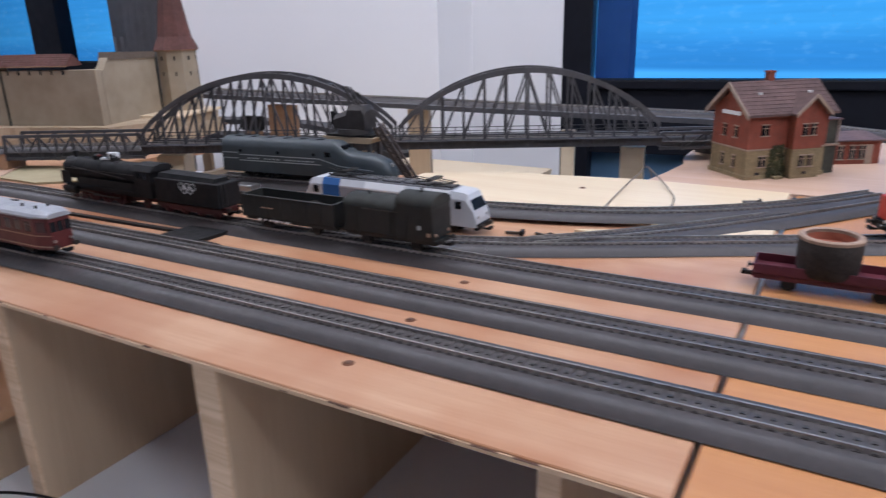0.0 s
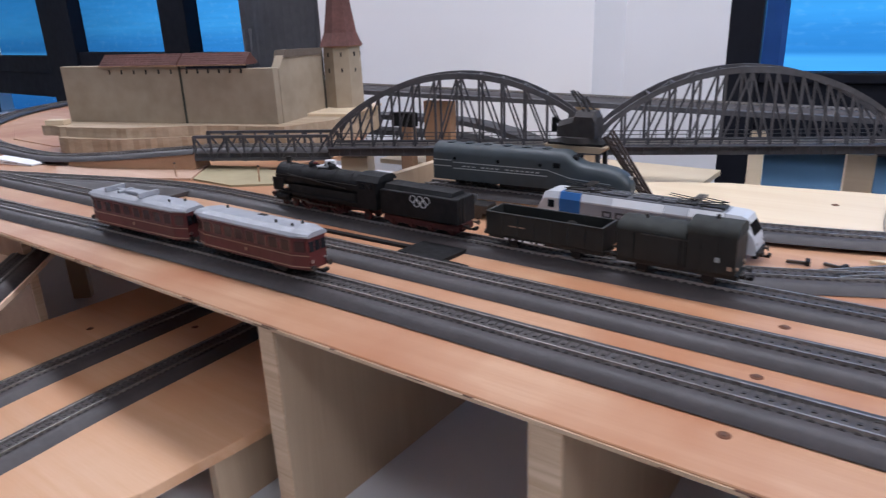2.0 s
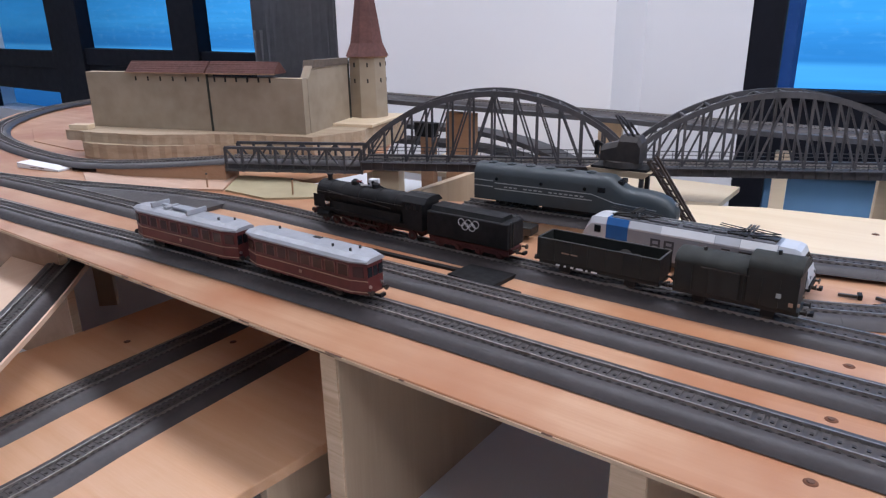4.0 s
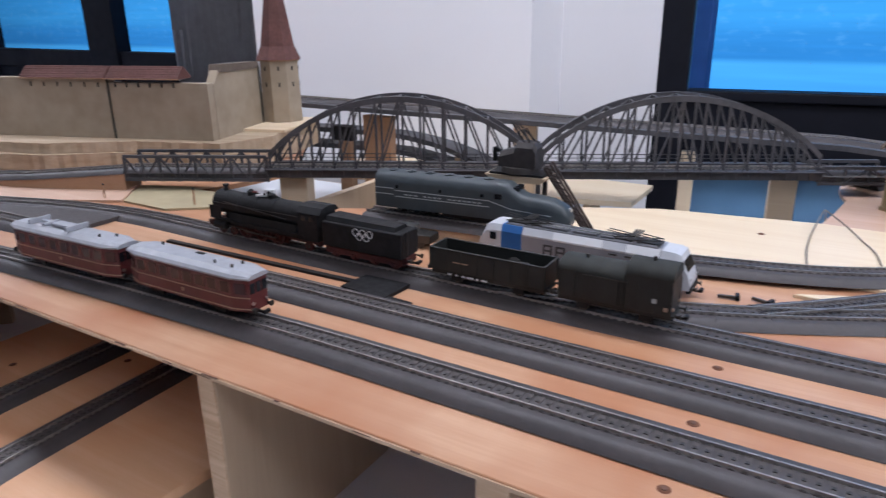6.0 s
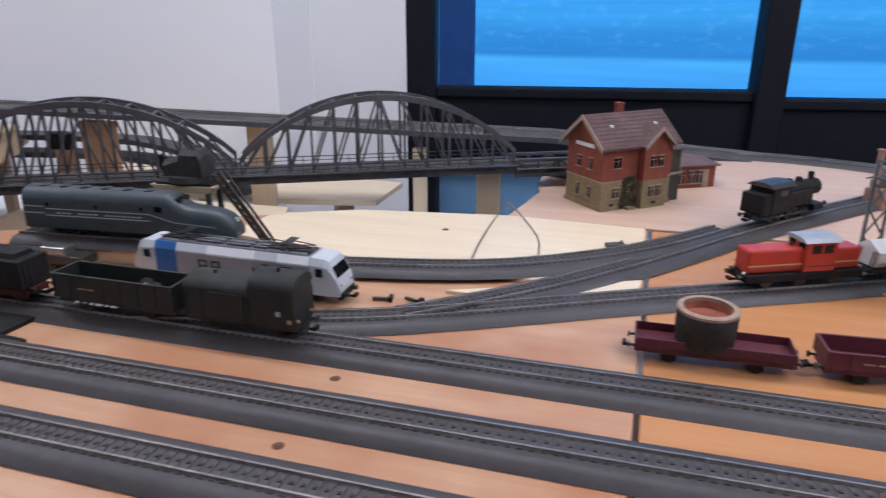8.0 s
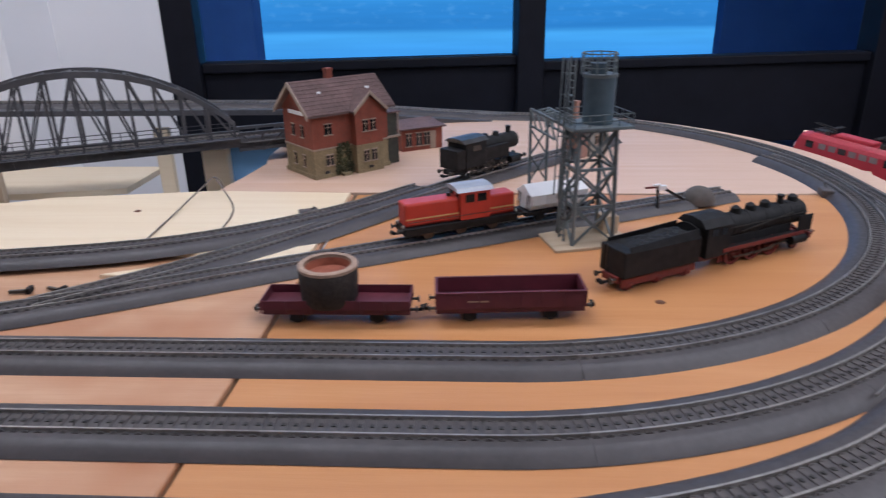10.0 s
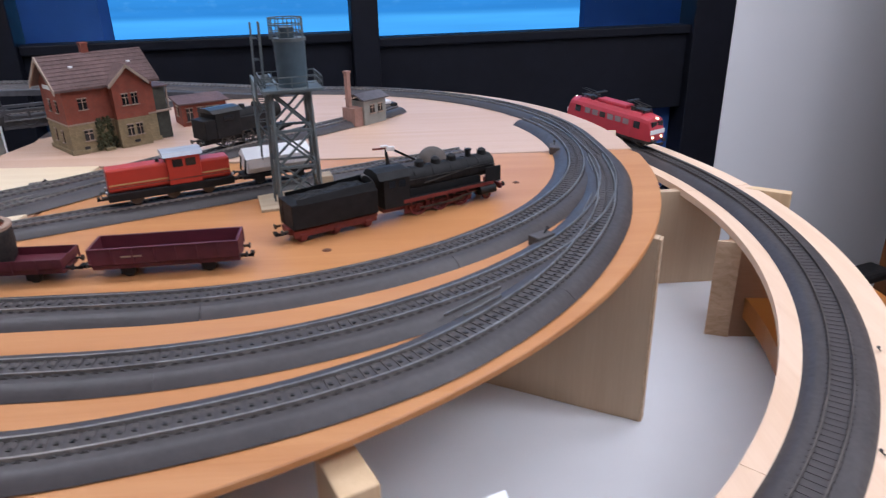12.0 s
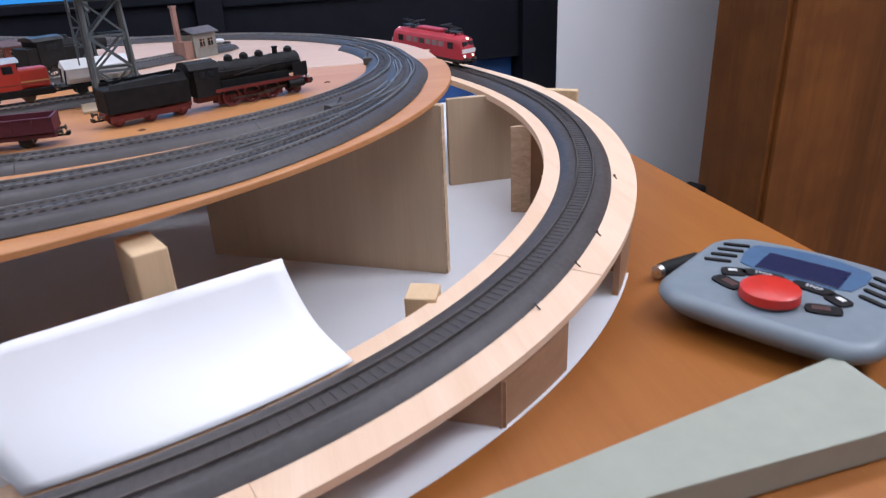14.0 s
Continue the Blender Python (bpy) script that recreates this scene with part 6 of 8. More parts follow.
def flat_pot(m):
    L = 0.118
    th = thing("flat_wagon", "oxide red low-sided flat wagon on the board", "model wagon", m)
    wagon_base(th, L, mat=OXIDE)
    z = 0.0145
    box_part("deck", (0, 0, z), (L, 0.0315, 0.002), OXIDE, th, "", 0.0004)
    for s in (-1, 1):
        box_part("side_flap", (0, s * 0.0158, z + 0.004), (L, 0.0012, 0.0075), OXIDE, th, "low red side flap", 0.0003)
        box_part("end_flap", (s * L / 2, 0, z + 0.004), (0.0012, 0.031, 0.0075), OXIDE, th, "low red end flap", 0.0003)
        for k in range(7):
            box_part("stake", (-L / 2 + L * k / 6, s * 0.0166, z + 0.002), (0.0014, 0.0012, 0.010), OXIDE, th)
    p = thing("plant_pot", "dark round pot with a terracotta rim standing on the flat wagon", "pot", m @ pose(-0.0065, 0, z + 0.001))
    bm = nb()
    n = 28
    prof = [(0.0200, 0), (0.0225, 0.004), (0.0235, 0.018), (0.0235, 0.028), (0.0222, 0.0305)]
    rings = [[bm.verts.new((r * math.cos(2 * math.pi * k / n), r * math.sin(2 * math.pi * k / n), zz)) for k in range(n)] for r, zz in prof]
    for a, b in zip(rings, rings[1:]):
        for k in range(n):
            bm.faces.new((a[k], a[(k + 1) % n], b[(k + 1) % n], b[k]))
    bm.faces.new(rings[0][::-1])
    bmesh.ops.recalc_face_normals(bm, faces=bm.faces[:])
    part("bowl", bm, POT, p, "dark rough pot wall", True)
    bm = nb()
    prof = [(0.0237, 0.0295), (0.0240, 0.0320), (0.0225, 0.0330), (0.0190, 0.0325), (0.0182, 0.0300), (0.0175, 0.0240), (0.0, 0.0225)]
    rings = [[bm.verts.new((max(r, 0.0004) * math.cos(2 * math.pi * k / n), max(r, 0.0004) * math.sin(2 * math.pi * k / n), zz)) for k in range(n)] for r, zz in prof]
    for a, b in zip(rings[:4], rings[1:5]):
        for k in range(n):
            bm.faces.new((a[k], a[(k + 1) % n], b[(k + 1) % n], b[k]))
    part("rim", bm, RIM, p, "pale clay rim", True)
    bm = nb()
    rings = [[bm.verts.new((max(r, 0.0004) * math.cos(2 * math.pi * k / n), max(r, 0.0004) * math.sin(2 * math.pi * k / n), zz)) for k in range(n)] for r, zz in prof[3:]]
    for a, b in zip(rings, rings[1:]):
        for k in range(n):
            bm.faces.new((a[k], a[(k + 1) % n], b[(k + 1) % n], b[k]))
    part("inside", bm, CLAY, p, "orange terracotta inside", True)


flat_pot(pose(0.1325, 0.6155, 0.0, 0, 0, 0.5))
open_wagon(pose(0.2705, 0.6225, 0.0, 0, 0, 4), "oxide red low open wagon on the board", 0.118, 0.0130, OXIDE, name="low_wagon")


def shunter(m):
    """A red centre-cab diesel with a grey roof and a yellow line."""
    L = 0.126
    th = thing("diesel_shunter", "bright red diesel shunter with a grey cab roof", "model locomotive", m)
    box_part("frame", (0, 0, 0.0115), (L, 0.031, 0.008), BLACKP, th, "black running frame", 0.0008)
    part("long_hood", bx(nb(), (-0.030, 0, 0.0275), (0.062, 0.022, 0.024), 0, 0.0022), ORRED, th, "long red hood")
    part("short_hood", bx(nb(), (0.044, 0, 0.0265), (0.034, 0.022, 0.022), 0, 0.0022), ORRED, th, "short red hood")
    part("cab", bx(nb(), (0.014, 0, 0.0310), (0.034, 0.029, 0.031), 0, 0.0012), ORRED, th, "red cab")
    part("cab_roof", loft(nb(), [(x, [(-0.0165, 0.0455), (-0.012, 0.0492), (0, 0.0503), (0.012, 0.0492), (0.0165, 0.0455)]) for x in (-0.006, 0.034)]), SILVROOF, th, "pale grey cab roof")
    for s in (-1, 1):
        for x in (-0.030, 0.044):
            box_part("yellow_line", (x, s * 0.0112, 0.0235), (0.060 if x < 0 else 0.033, 0.0006, 0.0014), YELLOW, th, "yellow line")
        box_part("cab_window", (0.008, s * 0.0147, 0.0385), (0.010, 0.0008, 0.008), DARKGLASS, th, "dark cab window")
        box_part("cab_window", (0.021, s * 0.0147, 0.0385), (0.010, 0.0008, 0.008), DARKGLASS, th, "dark cab window")
        part("handrail", beam(nb(), (-0.06, s * 0.0148, 0.0215), (0.06, s * 0.0148, 0.0215), 0.0006), METAL, th)
        for e in (-1, 1):
            part("lamp", rod(nb(), (e * (L / 2 - 0.001), s * 0.009, 0.0165), (e * (L / 2 + 0.001), s * 0.009, 0.0165), 0.0018, 10), BRIGHT, th)
        for e in (0, 1):
            box_part("cab_front_window", (-0.0033 if e == 0 else 0.0313, s * 0.0075, 0.041), (0.0008, 0.008, 0.006), DARKGLASS, th, "dark cab front window")
    for x in (-0.036, 0.0, 0.036):
        wheelset(th, x, 0.0068)
    for s in (-1, 1):
        buffers(th, s * L / 2, 0.0125, s)
    part("exhaust", rod(nb(), (-0.01, 0, 0.039), (-0.01, 0, 0.043), 0.002, 10), METAL, th)


shunter(pose(0.2235, 0.7915, 0.0113, 0, 0, 25.5))


def hopper_wagon(m):
    L = 0.082
    th = thing("hopper_wagon", "white wagon with a ridged roof on the siding", "model wagon", m)
    wagon_base(th, L)
    part("body", loft(nb(), [(x, [(-0.010, 0.0135), (-0.0155, 0.020), (-0.0155, 0.031), (0.0155, 0.031), (0.0155, 0.020), (0.010, 0.0135)]) for x in (-L / 2 + 0.006, L / 2 - 0.006)]), WHITEP, th, "white wagon body")
    part("roof", loft(nb(), [(x, [(-0.0162, 0.0308), (0, 0.0405), (0.0162, 0.0308)]) for x in (-L / 2 + 0.004, L / 2 - 0.004)]), WHITEP, th, "white ridged roof")
    for s in (-1, 1):
        for k in range(5):
            box_part("rib", (-L / 2 + 0.008 + (L - 0.016) * k / 4, s * 0.0158, 0.0255), (0.0012, 0.0010, 0.011), WHITEP, th)
        part("ladder", beam(beam(nb(), (-L / 2 + 0.003, s * 0.008, 0.014), (-L / 2 + 0.005, s * 0.008, 0.032), 0.0008), (-L / 2 + 0.003, s * 0.012, 0.014), (-L / 2 + 0.005, s * 0.012, 0.031), 0.0008), BLACKP, th)


hopper_wagon(pose(0.3265, 0.8415, 0.0113, 0, 0, 26))


def tank_engine(m):
    L = 0.128
    h = L / 2
    th = thing("tank_engine", "black tank engine on the siding", "model locomotive", m)
    box_part("frame", (0, 0, 0.0115), (L, 0.018, 0.006), BLACKP, th, "", 0.0008)
    part("boiler", rod(nb(), (-0.014, 0, 0.0345), (h - 0.008, 0, 0.0345), 0.0105, 20), SOOT, th, "", True)
    part("smokebox_door", rod(nb(), (h - 0.008, 0, 0.0345), (h - 0.005, 0, 0.0345), 0.0095, 20, 0.005), METAL, th)
    part("chimney", rod(nb(), (h - 0.018, 0, 0.043), (h - 0.018, 0, 0.0535), 0.0032, 12, 0.0036), BLACKP, th)
    for x in (0.022, 0.002):
        part("dome", rod(nb(), (x, 0, 0.042), (x, 0, 0.0495), 0.0056, 14, 0.0036), SOOT, th, "", True)
    cab = part("cab", bx(nb(), (-h + 0.034, 0, 0.0315), (0.036, 0.033, 0.032), 0, 0.0008), BLACKP, th, "black cab")
    part("cab_roof", loft(nb(), [(x, [(-0.018, 0.0465), (-0.012, 0.0505), (0, 0.052), (0.012, 0.0505), (0.018, 0.0465)]) for x in (-h + 0.012, -h + 0.055)]), METAL, cab, "dark grey cab roof")
    box_part("bunker", (-h + 0.009, 0, 0.0275), (0.016, 0.031, 0.024), BLACKP, th, "", 0.0008)
    for s in (-1, 1):
        box_part("side_tank", (0.006, s * 0.0132, 0.0275), (0.050, 0.006, 0.017), BLACKP, th, "black side tank", 0.0008)
        box_part("cab_window", (-h + 0.034, s * 0.0167, 0.039), (0.014, 0.0008, 0.007), DARKGLASS, cab, "dark cab window")
        part("cylinder", rod(nb(), (h - 0.030, s * 0.0145, 0.0125), (h - 0.012, s * 0.0145, 0.0125), 0.0045, 12), BLACKP, th)
        part("side_rod", beam(nb(), (-0.030, s * 0.0118, 0.008), (0.030, s * 0.0118, 0.008), 0.0008, 0.0018), METAL, th, "dull steel side rod")
        for x in (-0.030, 0.0, 0.030):
            spoked(th, x, 0.0100, s * 0.009, METAL)
        buffers(th, s * h, 0.0125, s)


tank_engine(pose(0.2515, 1.0300, 0.0105, 0, 0, 46.5) @ Matrix.Scale(1.06, 4))
rp = [p for p in ramp if abs(math.degrees(math.atan2(p.y - RC[1], p.x - RC[0])) - 32.0) < 0.5][0]
red_loco(pose(rp.x + 0.002, rp.y, rp.z + 0.0100, 0, 4.0, -57) @ Matrix.Scale(1.20, 4))


# ---- bridge ----
BA = 27.0
BO = Matrix.Translation((-0.45, 0.98, 0)) @ pose(0, 0, 0, 0, 0, BA)


def bx_at(px):
    return (px + 0.45) / math.cos(radians(BA))


def arch_span(x0, x1, label):
    """One steel arch span: two trussed arches, deck, bracing."""
    th = thing("arch_bridge", label, "model bridge", BO, "bridge spans")
    zb, zt, rise = 0.026, 0.040, 0.112
    wy = 0.026
    n = 12
    L = x1 - x0
    X = [x0 + 0.006 + (L - 0.012) * k / n for k in range(n + 1)]

    def za(x):
        t = (x - x0) / L
        return 0.055 + (0.147 - 0.055) * (1 - (2 * t - 1) ** 2) ** 0.85
    for s in (-1, 1):
        y = s * wy
        xs = [x0 + 0.004 + (L - 0.008) * k / (n * 2) for k in range(n * 2 + 1)]
        part("arch_top_chord", loft(nb(), [(x, [(y - 0.0028, za(x) - 0.0050), (y - 0.0028, za(x) + 0.0036), (y + 0.0028, za(x) + 0.0036), (y + 0.0028, za(x) - 0.0050)]) for x in xs]), GREYP, th, "grey curved top chord")
        part("girder", bx(bx(nb(), ((x0 + x1) / 2, y, (zb + zt) / 2), (L, 0.0035, zt - zb)), ((x0 + x1) / 2, y, zt), (L, 0.008, 0.0016)), GREYP, th, "grey plate girder")
        for k in range(n + 1):
            if za(X[k]) > 0.062:
                part("hanger", beam(nb(), (X[k], y, zt), (X[k], y, za(X[k])), 0.0034), GREYP, th)
            if k < n:
                bm = nb()
                up = k >= n / 2
                xa, xb = (X[k], X[k + 1]) if up else (X[k + 1], X[k])
                if za(xb) > 0.060 or za(xa) > 0.06:
                    beam(bm, (xa, y, za(xa) - 0.004), (xb, y, zt), 0.0026)
                    part("diagonal", bm, GREYP, th)
        for k in range(n * 2 + 1):
            xx = x0 + L * k / (n * 2)
            box_part("stiffener", (xx, y + s * 0.0026, (zb + zt) / 2), (0.0014, 0.0022, zt - zb), GREYP, th)
    for k in range(2, n - 1):
        xa = X[k]
        part("top_strut", beam(nb(), (xa, -wy, za(xa)), (xa, wy, za(xa)), 0.0034), GREYP, th)
        if k < n - 2:
            xb = X[k + 1]
            part("wind_brace", beam(beam(nb(), (xa, -wy, za(xa)), (xb, wy, za(xb)), 0.0022), (xa, wy, za(xa)), (xb, -wy, za(xb)), 0.0022), GREYP, th)
    box_part("deck", ((x0 + x1) / 2, 0, zb + 0.003), (L, wy * 2 - 0.004, 0.004), GREYP, th, "grey deck plate")
    for s in (-1, 1):
        part("walk_rail", beam(beam(nb(), (x0, s * (wy + 0.008), 0.052), (x1, s * (wy + 0.008), 0.052), 0.0012), (x0, s * (wy + 0.008), 0.046), (x1, s * (wy + 0.008), 0.046), 0.0010), GREYP, th, "thin grey handrail")
        box_part("walkway", ((x0 + x1) / 2, s * (wy + 0.006), 0.0395), (L, 0.010, 0.0014), GREYP, th)
        bm = nb()
        for k in range(19):
            beam(bm, (x0 + L * k / 18, s * (wy + 0.008), 0.039), (x0 + L * k / 18, s * (wy + 0.008), 0.052), 0.0011)
        tagged(part("railing_rest", bm, GREYP, th, "thin handrail posts"), kind="stuff")


def girder_span(x0, x1, label, h=0.058):
    th = thing("girder_bridge", label, "model bridge", BO, "bridge spans")
    n = max(3, round((x1 - x0) / 0.030))
    zb = 0.018
    for s in (-1, 1):
        y = s * 0.024
        for z in (zb + 0.003, h):
            part("chord", beam(nb(), (x0, y, z), (x1, y, z), 0.0050, 0.0045), GREYP, th)
        for k in range(n + 1):
            x = x0 + (x1 - x0) * k / n
            part("upright", beam(nb(), (x, y, zb), (x, y, h), 0.0036), GREYP, th)
            if k < n:
                xb = x0 + (x1 - x0) * (k + 1) / n
                part("diagonal", beam(nb(), (x if k % 2 else xb, y, zb), (xb if k % 2 else x, y, h), 0.0028), GREYP, th)
    box_part("deck", ((x0 + x1) / 2, 0, zb + 0.008), (x1 - x0, 0.044, 0.010), GREYP, th, "grey deck plate")


AX = [bx_at(v) for v in (-1.083, -0.876, -0.503, -0.128, -0.035)]
girder_span(AX[0], AX[1], "grey trussed girder span of the bridge")
arch_span(AX[1], AX[2], "dark grey steel arch bridge span")
arch_span(AX[2], AX[3], "dark grey steel arch bridge span")
girder_span(AX[3], AX[4], "low grey girder span of the bridge", 0.045)
btrack = even([BO @ Vector((AX[0] + 0.0, 0, 0.031)), BO @ Vector((AX[4], 0, 0.031))], 0.006)
track(btrack, 0.0, "grey model track on the bridge deck")


# ---- crane with its base, in front of the bridge ----
def coal_crane(m):
    th = thing("coaling_crane", "dark coaling crane on a beige timber platform", "model crane", m)
    for x in (-0.026, 0.026):
        for y in (-0.012, 0.012):
            box_part("platform_leg", (x, y, 0.0095), (0.005, 0.005, 0.073), GREYP, th)
    part("platform", prism(nb(), [(-0.042, 0.053), (-0.034, 0.0455), (0.030, 0.0455), (0.038, 0.053)], -0.019, 0.019, "y"), CORK, th, "beige platform edge")
    box_part("platform_rim", (-0.002, 0, 0.0545), (0.070, 0.034, 0.003), BLACKP, th, "", 0.0008)
    part("turntable", rod(nb(), (-0.002, 0, 0.056), (-0.002, 0, 0.063), 0.024, 24, 0.023), CRANE, th, "dark round turntable", True)
    part("cabin", loft(nb(), [(x, [(-0.015, 0.0625), (-0.015, zz - 0.006), (-0.009, zz), (0.009, zz), (0.015, zz - 0.006), (0.015, 0.0625)]) for x, zz in ((-0.026, 0.080), (-0.006, 0.086), (-0.004, 0.093), (0.018, 0.093), (0.022, 0.086))]), CRANE, th, "brown-grey crane cabin")
    part("bucket_arm", beam(beam(nb(), (-0.024, 0, 0.076), (-0.037, 0, 0.082), 0.004), (-0.036, 0, 0.083), (-0.036, 0, 0.066), 0.005), BLACKP, th, "dark side arm")
    bm = nb()
    for s in (-1, 1):
        beam(bm, (0.006, s * 0.008, 0.092), (-0.014, s * 0.003, 0.116), 0.0018)
        beam(bm, (0.014, s * 0.008, 0.092), (-0.009, s * 0.003, 0.115), 0.0014)
        beam(bm, (0.012, s * 0.008, 0.092), (0.002, s * 0.005, 0.108), 0.0022)
    for k in range(5):
        f = k / 5
        beam(bm, (0.006 - 0.020 * f, -0.008 + 0.005 * f, 0.092 + 0.024 * f), (0.006 - 0.020 * (f + 0.2), 0.008 - 0.005 * f, 0.092 + 0.024 * (f + 0.2)), 0.0010)
    part("frame_mast", bm, CRANE, th, "dark lattice mast")
    bm = nb()
    a, b = Vector((0.030, 0, 0.064)), Vector((0.090, 0, -0.018))
    for s in (-1, 1):
        beam(bm, a + Vector((0, s * 0.005, 0)), b + Vector((0, s * 0.004, 0)), 0.0032)
        beam(bm, a + Vector((0.007, s * 0.005, 0.006)), b + Vector((0.005, s * 0.004, 0.005)), 0.0024)
    for k in range(11):
        p, q = a.lerp(b, k / 11), a.lerp(b, (k + 1) / 11)
        beam(bm, p + Vector((0, -0.005, 0)), q + Vector((0, 0.005, 0)), 0.0018)
        beam(bm, p + Vector((0, -0.005, 0)), q + Vector((0.006, -0.0045, 0.005)), 0.0016)
    part("boom", bm, RUST, th, "brownish lattice conveyor boom")


coal_crane(pose(-0.4270, 0.740, 0.027, 0, 0, 3))


# ---- buildings ----
def model_window(parent, c, w, h, axis, d, mat=None):
    """A small framed window on a wall; axis is the wall's outward axis, d its sign."""
    def put(off, sz, m, p, name, label=""):
        if axis == "x":
            return box_part(name, (c[0] + d * off[0], c[1] + off[1], c[2] + off[2]), (sz[0], sz[1], sz[2]), m, p, label)
        return box_part(name, (c[0] + off[1], c[1] + d * off[0], c[2] + off[2]), (sz[1], sz[0], sz[2]), m, p, label)
    o = put((0.0002, 0, 0), (0.0012, w, h), mat or DARKGLASS, parent, "window", "dark model window")
    put((0.0010, 0, 0), (0.0006, 0.0008, h), CREAM, o, "mullion")
    put((0.0010, 0, h * 0.2), (0.0006, w, 0.0008), CREAM, o, "transom")
    put((0.0012, 0, -h / 2 - 0.0008), (0.0026, w + 0.003, 0.0014), BARGE, o, "sill")
    put((0.0008, 0, h / 2 + 0.0008), (0.0018, w + 0.002, 0.0016), BARGE, o, "lintel")


def station_house(m):
    """Two-storey brick house: local +x along the long side from the visible gable corner, +y away."""
    LX, LY, Z1, ZE, ZR = 0.132, 0.088, 0.044, 0.100, 0.136
    th = thing("station_house", "red brick station house with stone ground floor and brown roof", "model house", m)
    part("ground_floor", bx(nb(), (LX / 2, LY / 2, Z1 / 2), (LX, LY, Z1), 0, 0.0006), STONE, th, "tan stone ground floor")
    box_part("plinth", (LX / 2, LY / 2, 0.003), (LX + 0.004, LY + 0.004, 0.006), STONE, th, "stone plinth", 0.0006)
    part("upper_floor", prism(nb(), [(0, Z1), (0, ZE), (LY / 2, ZR - 0.002), (LY, ZE), (LY, Z1)], 0, LX, "x"), BRICK, th, "red brick upper floor and gables")
    box_part("string_course", (LX / 2, LY / 2, Z1), (LX + 0.002, LY + 0.002, 0.0022), BARGE, th, "pale string course")
    bx0, bx1 = 0.066, 0.114
    part("bay_ground", bx(nb(), ((bx0 + bx1) / 2, -0.006, Z1 / 2), (bx1 - bx0, 0.014, Z1), 0, 0.0004), STONE, th, "stone bay")
    part("bay_upper", prism(nb(), [(bx0, Z1), (bx0, 0.098), ((bx0 + bx1) / 2, 0.119), (bx1, 0.098), (bx1, Z1)], -0.013, 0.030, "y"), BRICK, th, "brick cross gable")
    ov, tk = 0.009, 0.0028
    roofs = []
    for s in (0, 1):
        ya, yb = (-ov, LY / 2) if s == 0 else (LY + ov, LY / 2)
        za = ZE - ov * (ZR - ZE) / (LY / 2)
        roofs.append(part("roof_slope", prism(nb(), [(ya, za), (yb, ZR), (yb, ZR + tk * 1.3), (ya, za + tk * 1.3)], -0.010, LX + 0.010, "x"), TILES, th, "brown tiled roof slope"))
        part("barge_board", prism(nb(), [(ya, za - 0.003), (yb, ZR - 0.003), (yb, ZR + 0.004), (ya, za + 0.004)], -0.0118, -0.0098, "x"), BARGE, th, "pale barge board")
        for k in range(9):
            f = (k + 0.5) / 9
            yy, zz = ya + (yb - ya) * f, za + (ZR - za) * f + tk * 1.3
            part("tile_course", beam(nb(), (-0.0098, yy, zz + 0.0002), (LX + 0.0098, yy, zz + 0.0002), 0.0010, 0.0007), TILES, roofs[-1])
    mx, mw, zc = (bx0 + bx1) / 2, (bx1 - bx0) / 2, 0.1205
    for s in (-1, 1):
        xa = mx + s * (mw + 0.006)
        za = 0.0985 - 0.006 * (zc - 0.0985) / mw
        part("cross_roof", prism(nb(), [(xa, za), (mx, zc), (mx, zc + tk), (xa, za + tk)], -0.020, 0.036, "y"), TILES, th, "brown tiled cross roof")
        part("barge_board", prism(nb(), [(xa, za - 0.002), (mx, zc - 0.002), (mx, zc + 0.0035), (xa, za + 0.0035)], -0.0216, -0.0198, "y"), BARGE, th, "pale barge board")
    part("chimney", bx(bx(nb(), (0.060, LY / 2 + 0.004, ZR + 0.004), (0.010, 0.010, 0.024)), (0.060, LY / 2 + 0.004, ZR + 0.016), (0.012, 0.012, 0.003)), BRICK, th, "brick chimney")
    for x in (0.028, 0.112):
        part("roof_light", bx(nb(), (x, 0.024, 0.1225), (0.006, 0.006, 0.003), 0, 0.0005), WHITEP, th, "small roof light")
    box_part("sign_board", (-0.0016, LY / 2, 0.0950), (0.0016, 0.044, 0.0055), WHITEP, th, "white name board without readable words")
    for y in (0.030, 0.058):
        model_window(th, (0, y, 0.068), 0.008, 0.016, "x", -1)
        model_window(th, (0, y, 0.024), 0.007, 0.017, "x", -1)
    for x in (0.026,):
        model_window(th, (x, 0, 0.072), 0.012, 0.015, "y", -1)
        model_window(th, (x, 0, 0.026), 0.012, 0.015, "y", -1)
    for x in (0.083, 0.097):
        model_window(th, (x, -0.013, 0.072), 0.009, 0.016, "y", -1)
        model_window(th, (x, -0.013, 0.026), 0.009, 0.016, "y", -1)
    for x, y in ((0.020, -0.0004), (0.090, -0.0134)):
        box_part("cellar_window", (x, y, 0.008), (0.008, 0.0010, 0.004), DARKGLASS, th, "small dark cellar window")
    model_window(th, (LX, 0.070, 0.070), 0.010, 0.016, "x", 1)
    box_part("entrance_step", (0.050, -0.006, 0.002), (0.014, 0.010, 0.004), STONE, th, "stone step")
    # balcony on the far gable side
    # solid dark boxes paint the shade inside the open veranda
    box_part("veranda_wall", (LX + 0.011, 0.030, 0.022), (0.022, 0.056, 0.042), VERANDA, th, "veranda filled solid, its shade in the dark colour", 0.0006)
    box_part("veranda_floor", (LX + 0.0125, 0.030, 0.0445), (0.026, 0.062, 0.003), BARGE, th, "pale veranda floor edge", 0.0004)
    box_part("veranda_screen", (LX + 0.010, 0.030, 0.0640), (0.020, 0.054, 0.0355), VERANDA, th, "upper veranda filled solid in a shade colour", 0.0006)
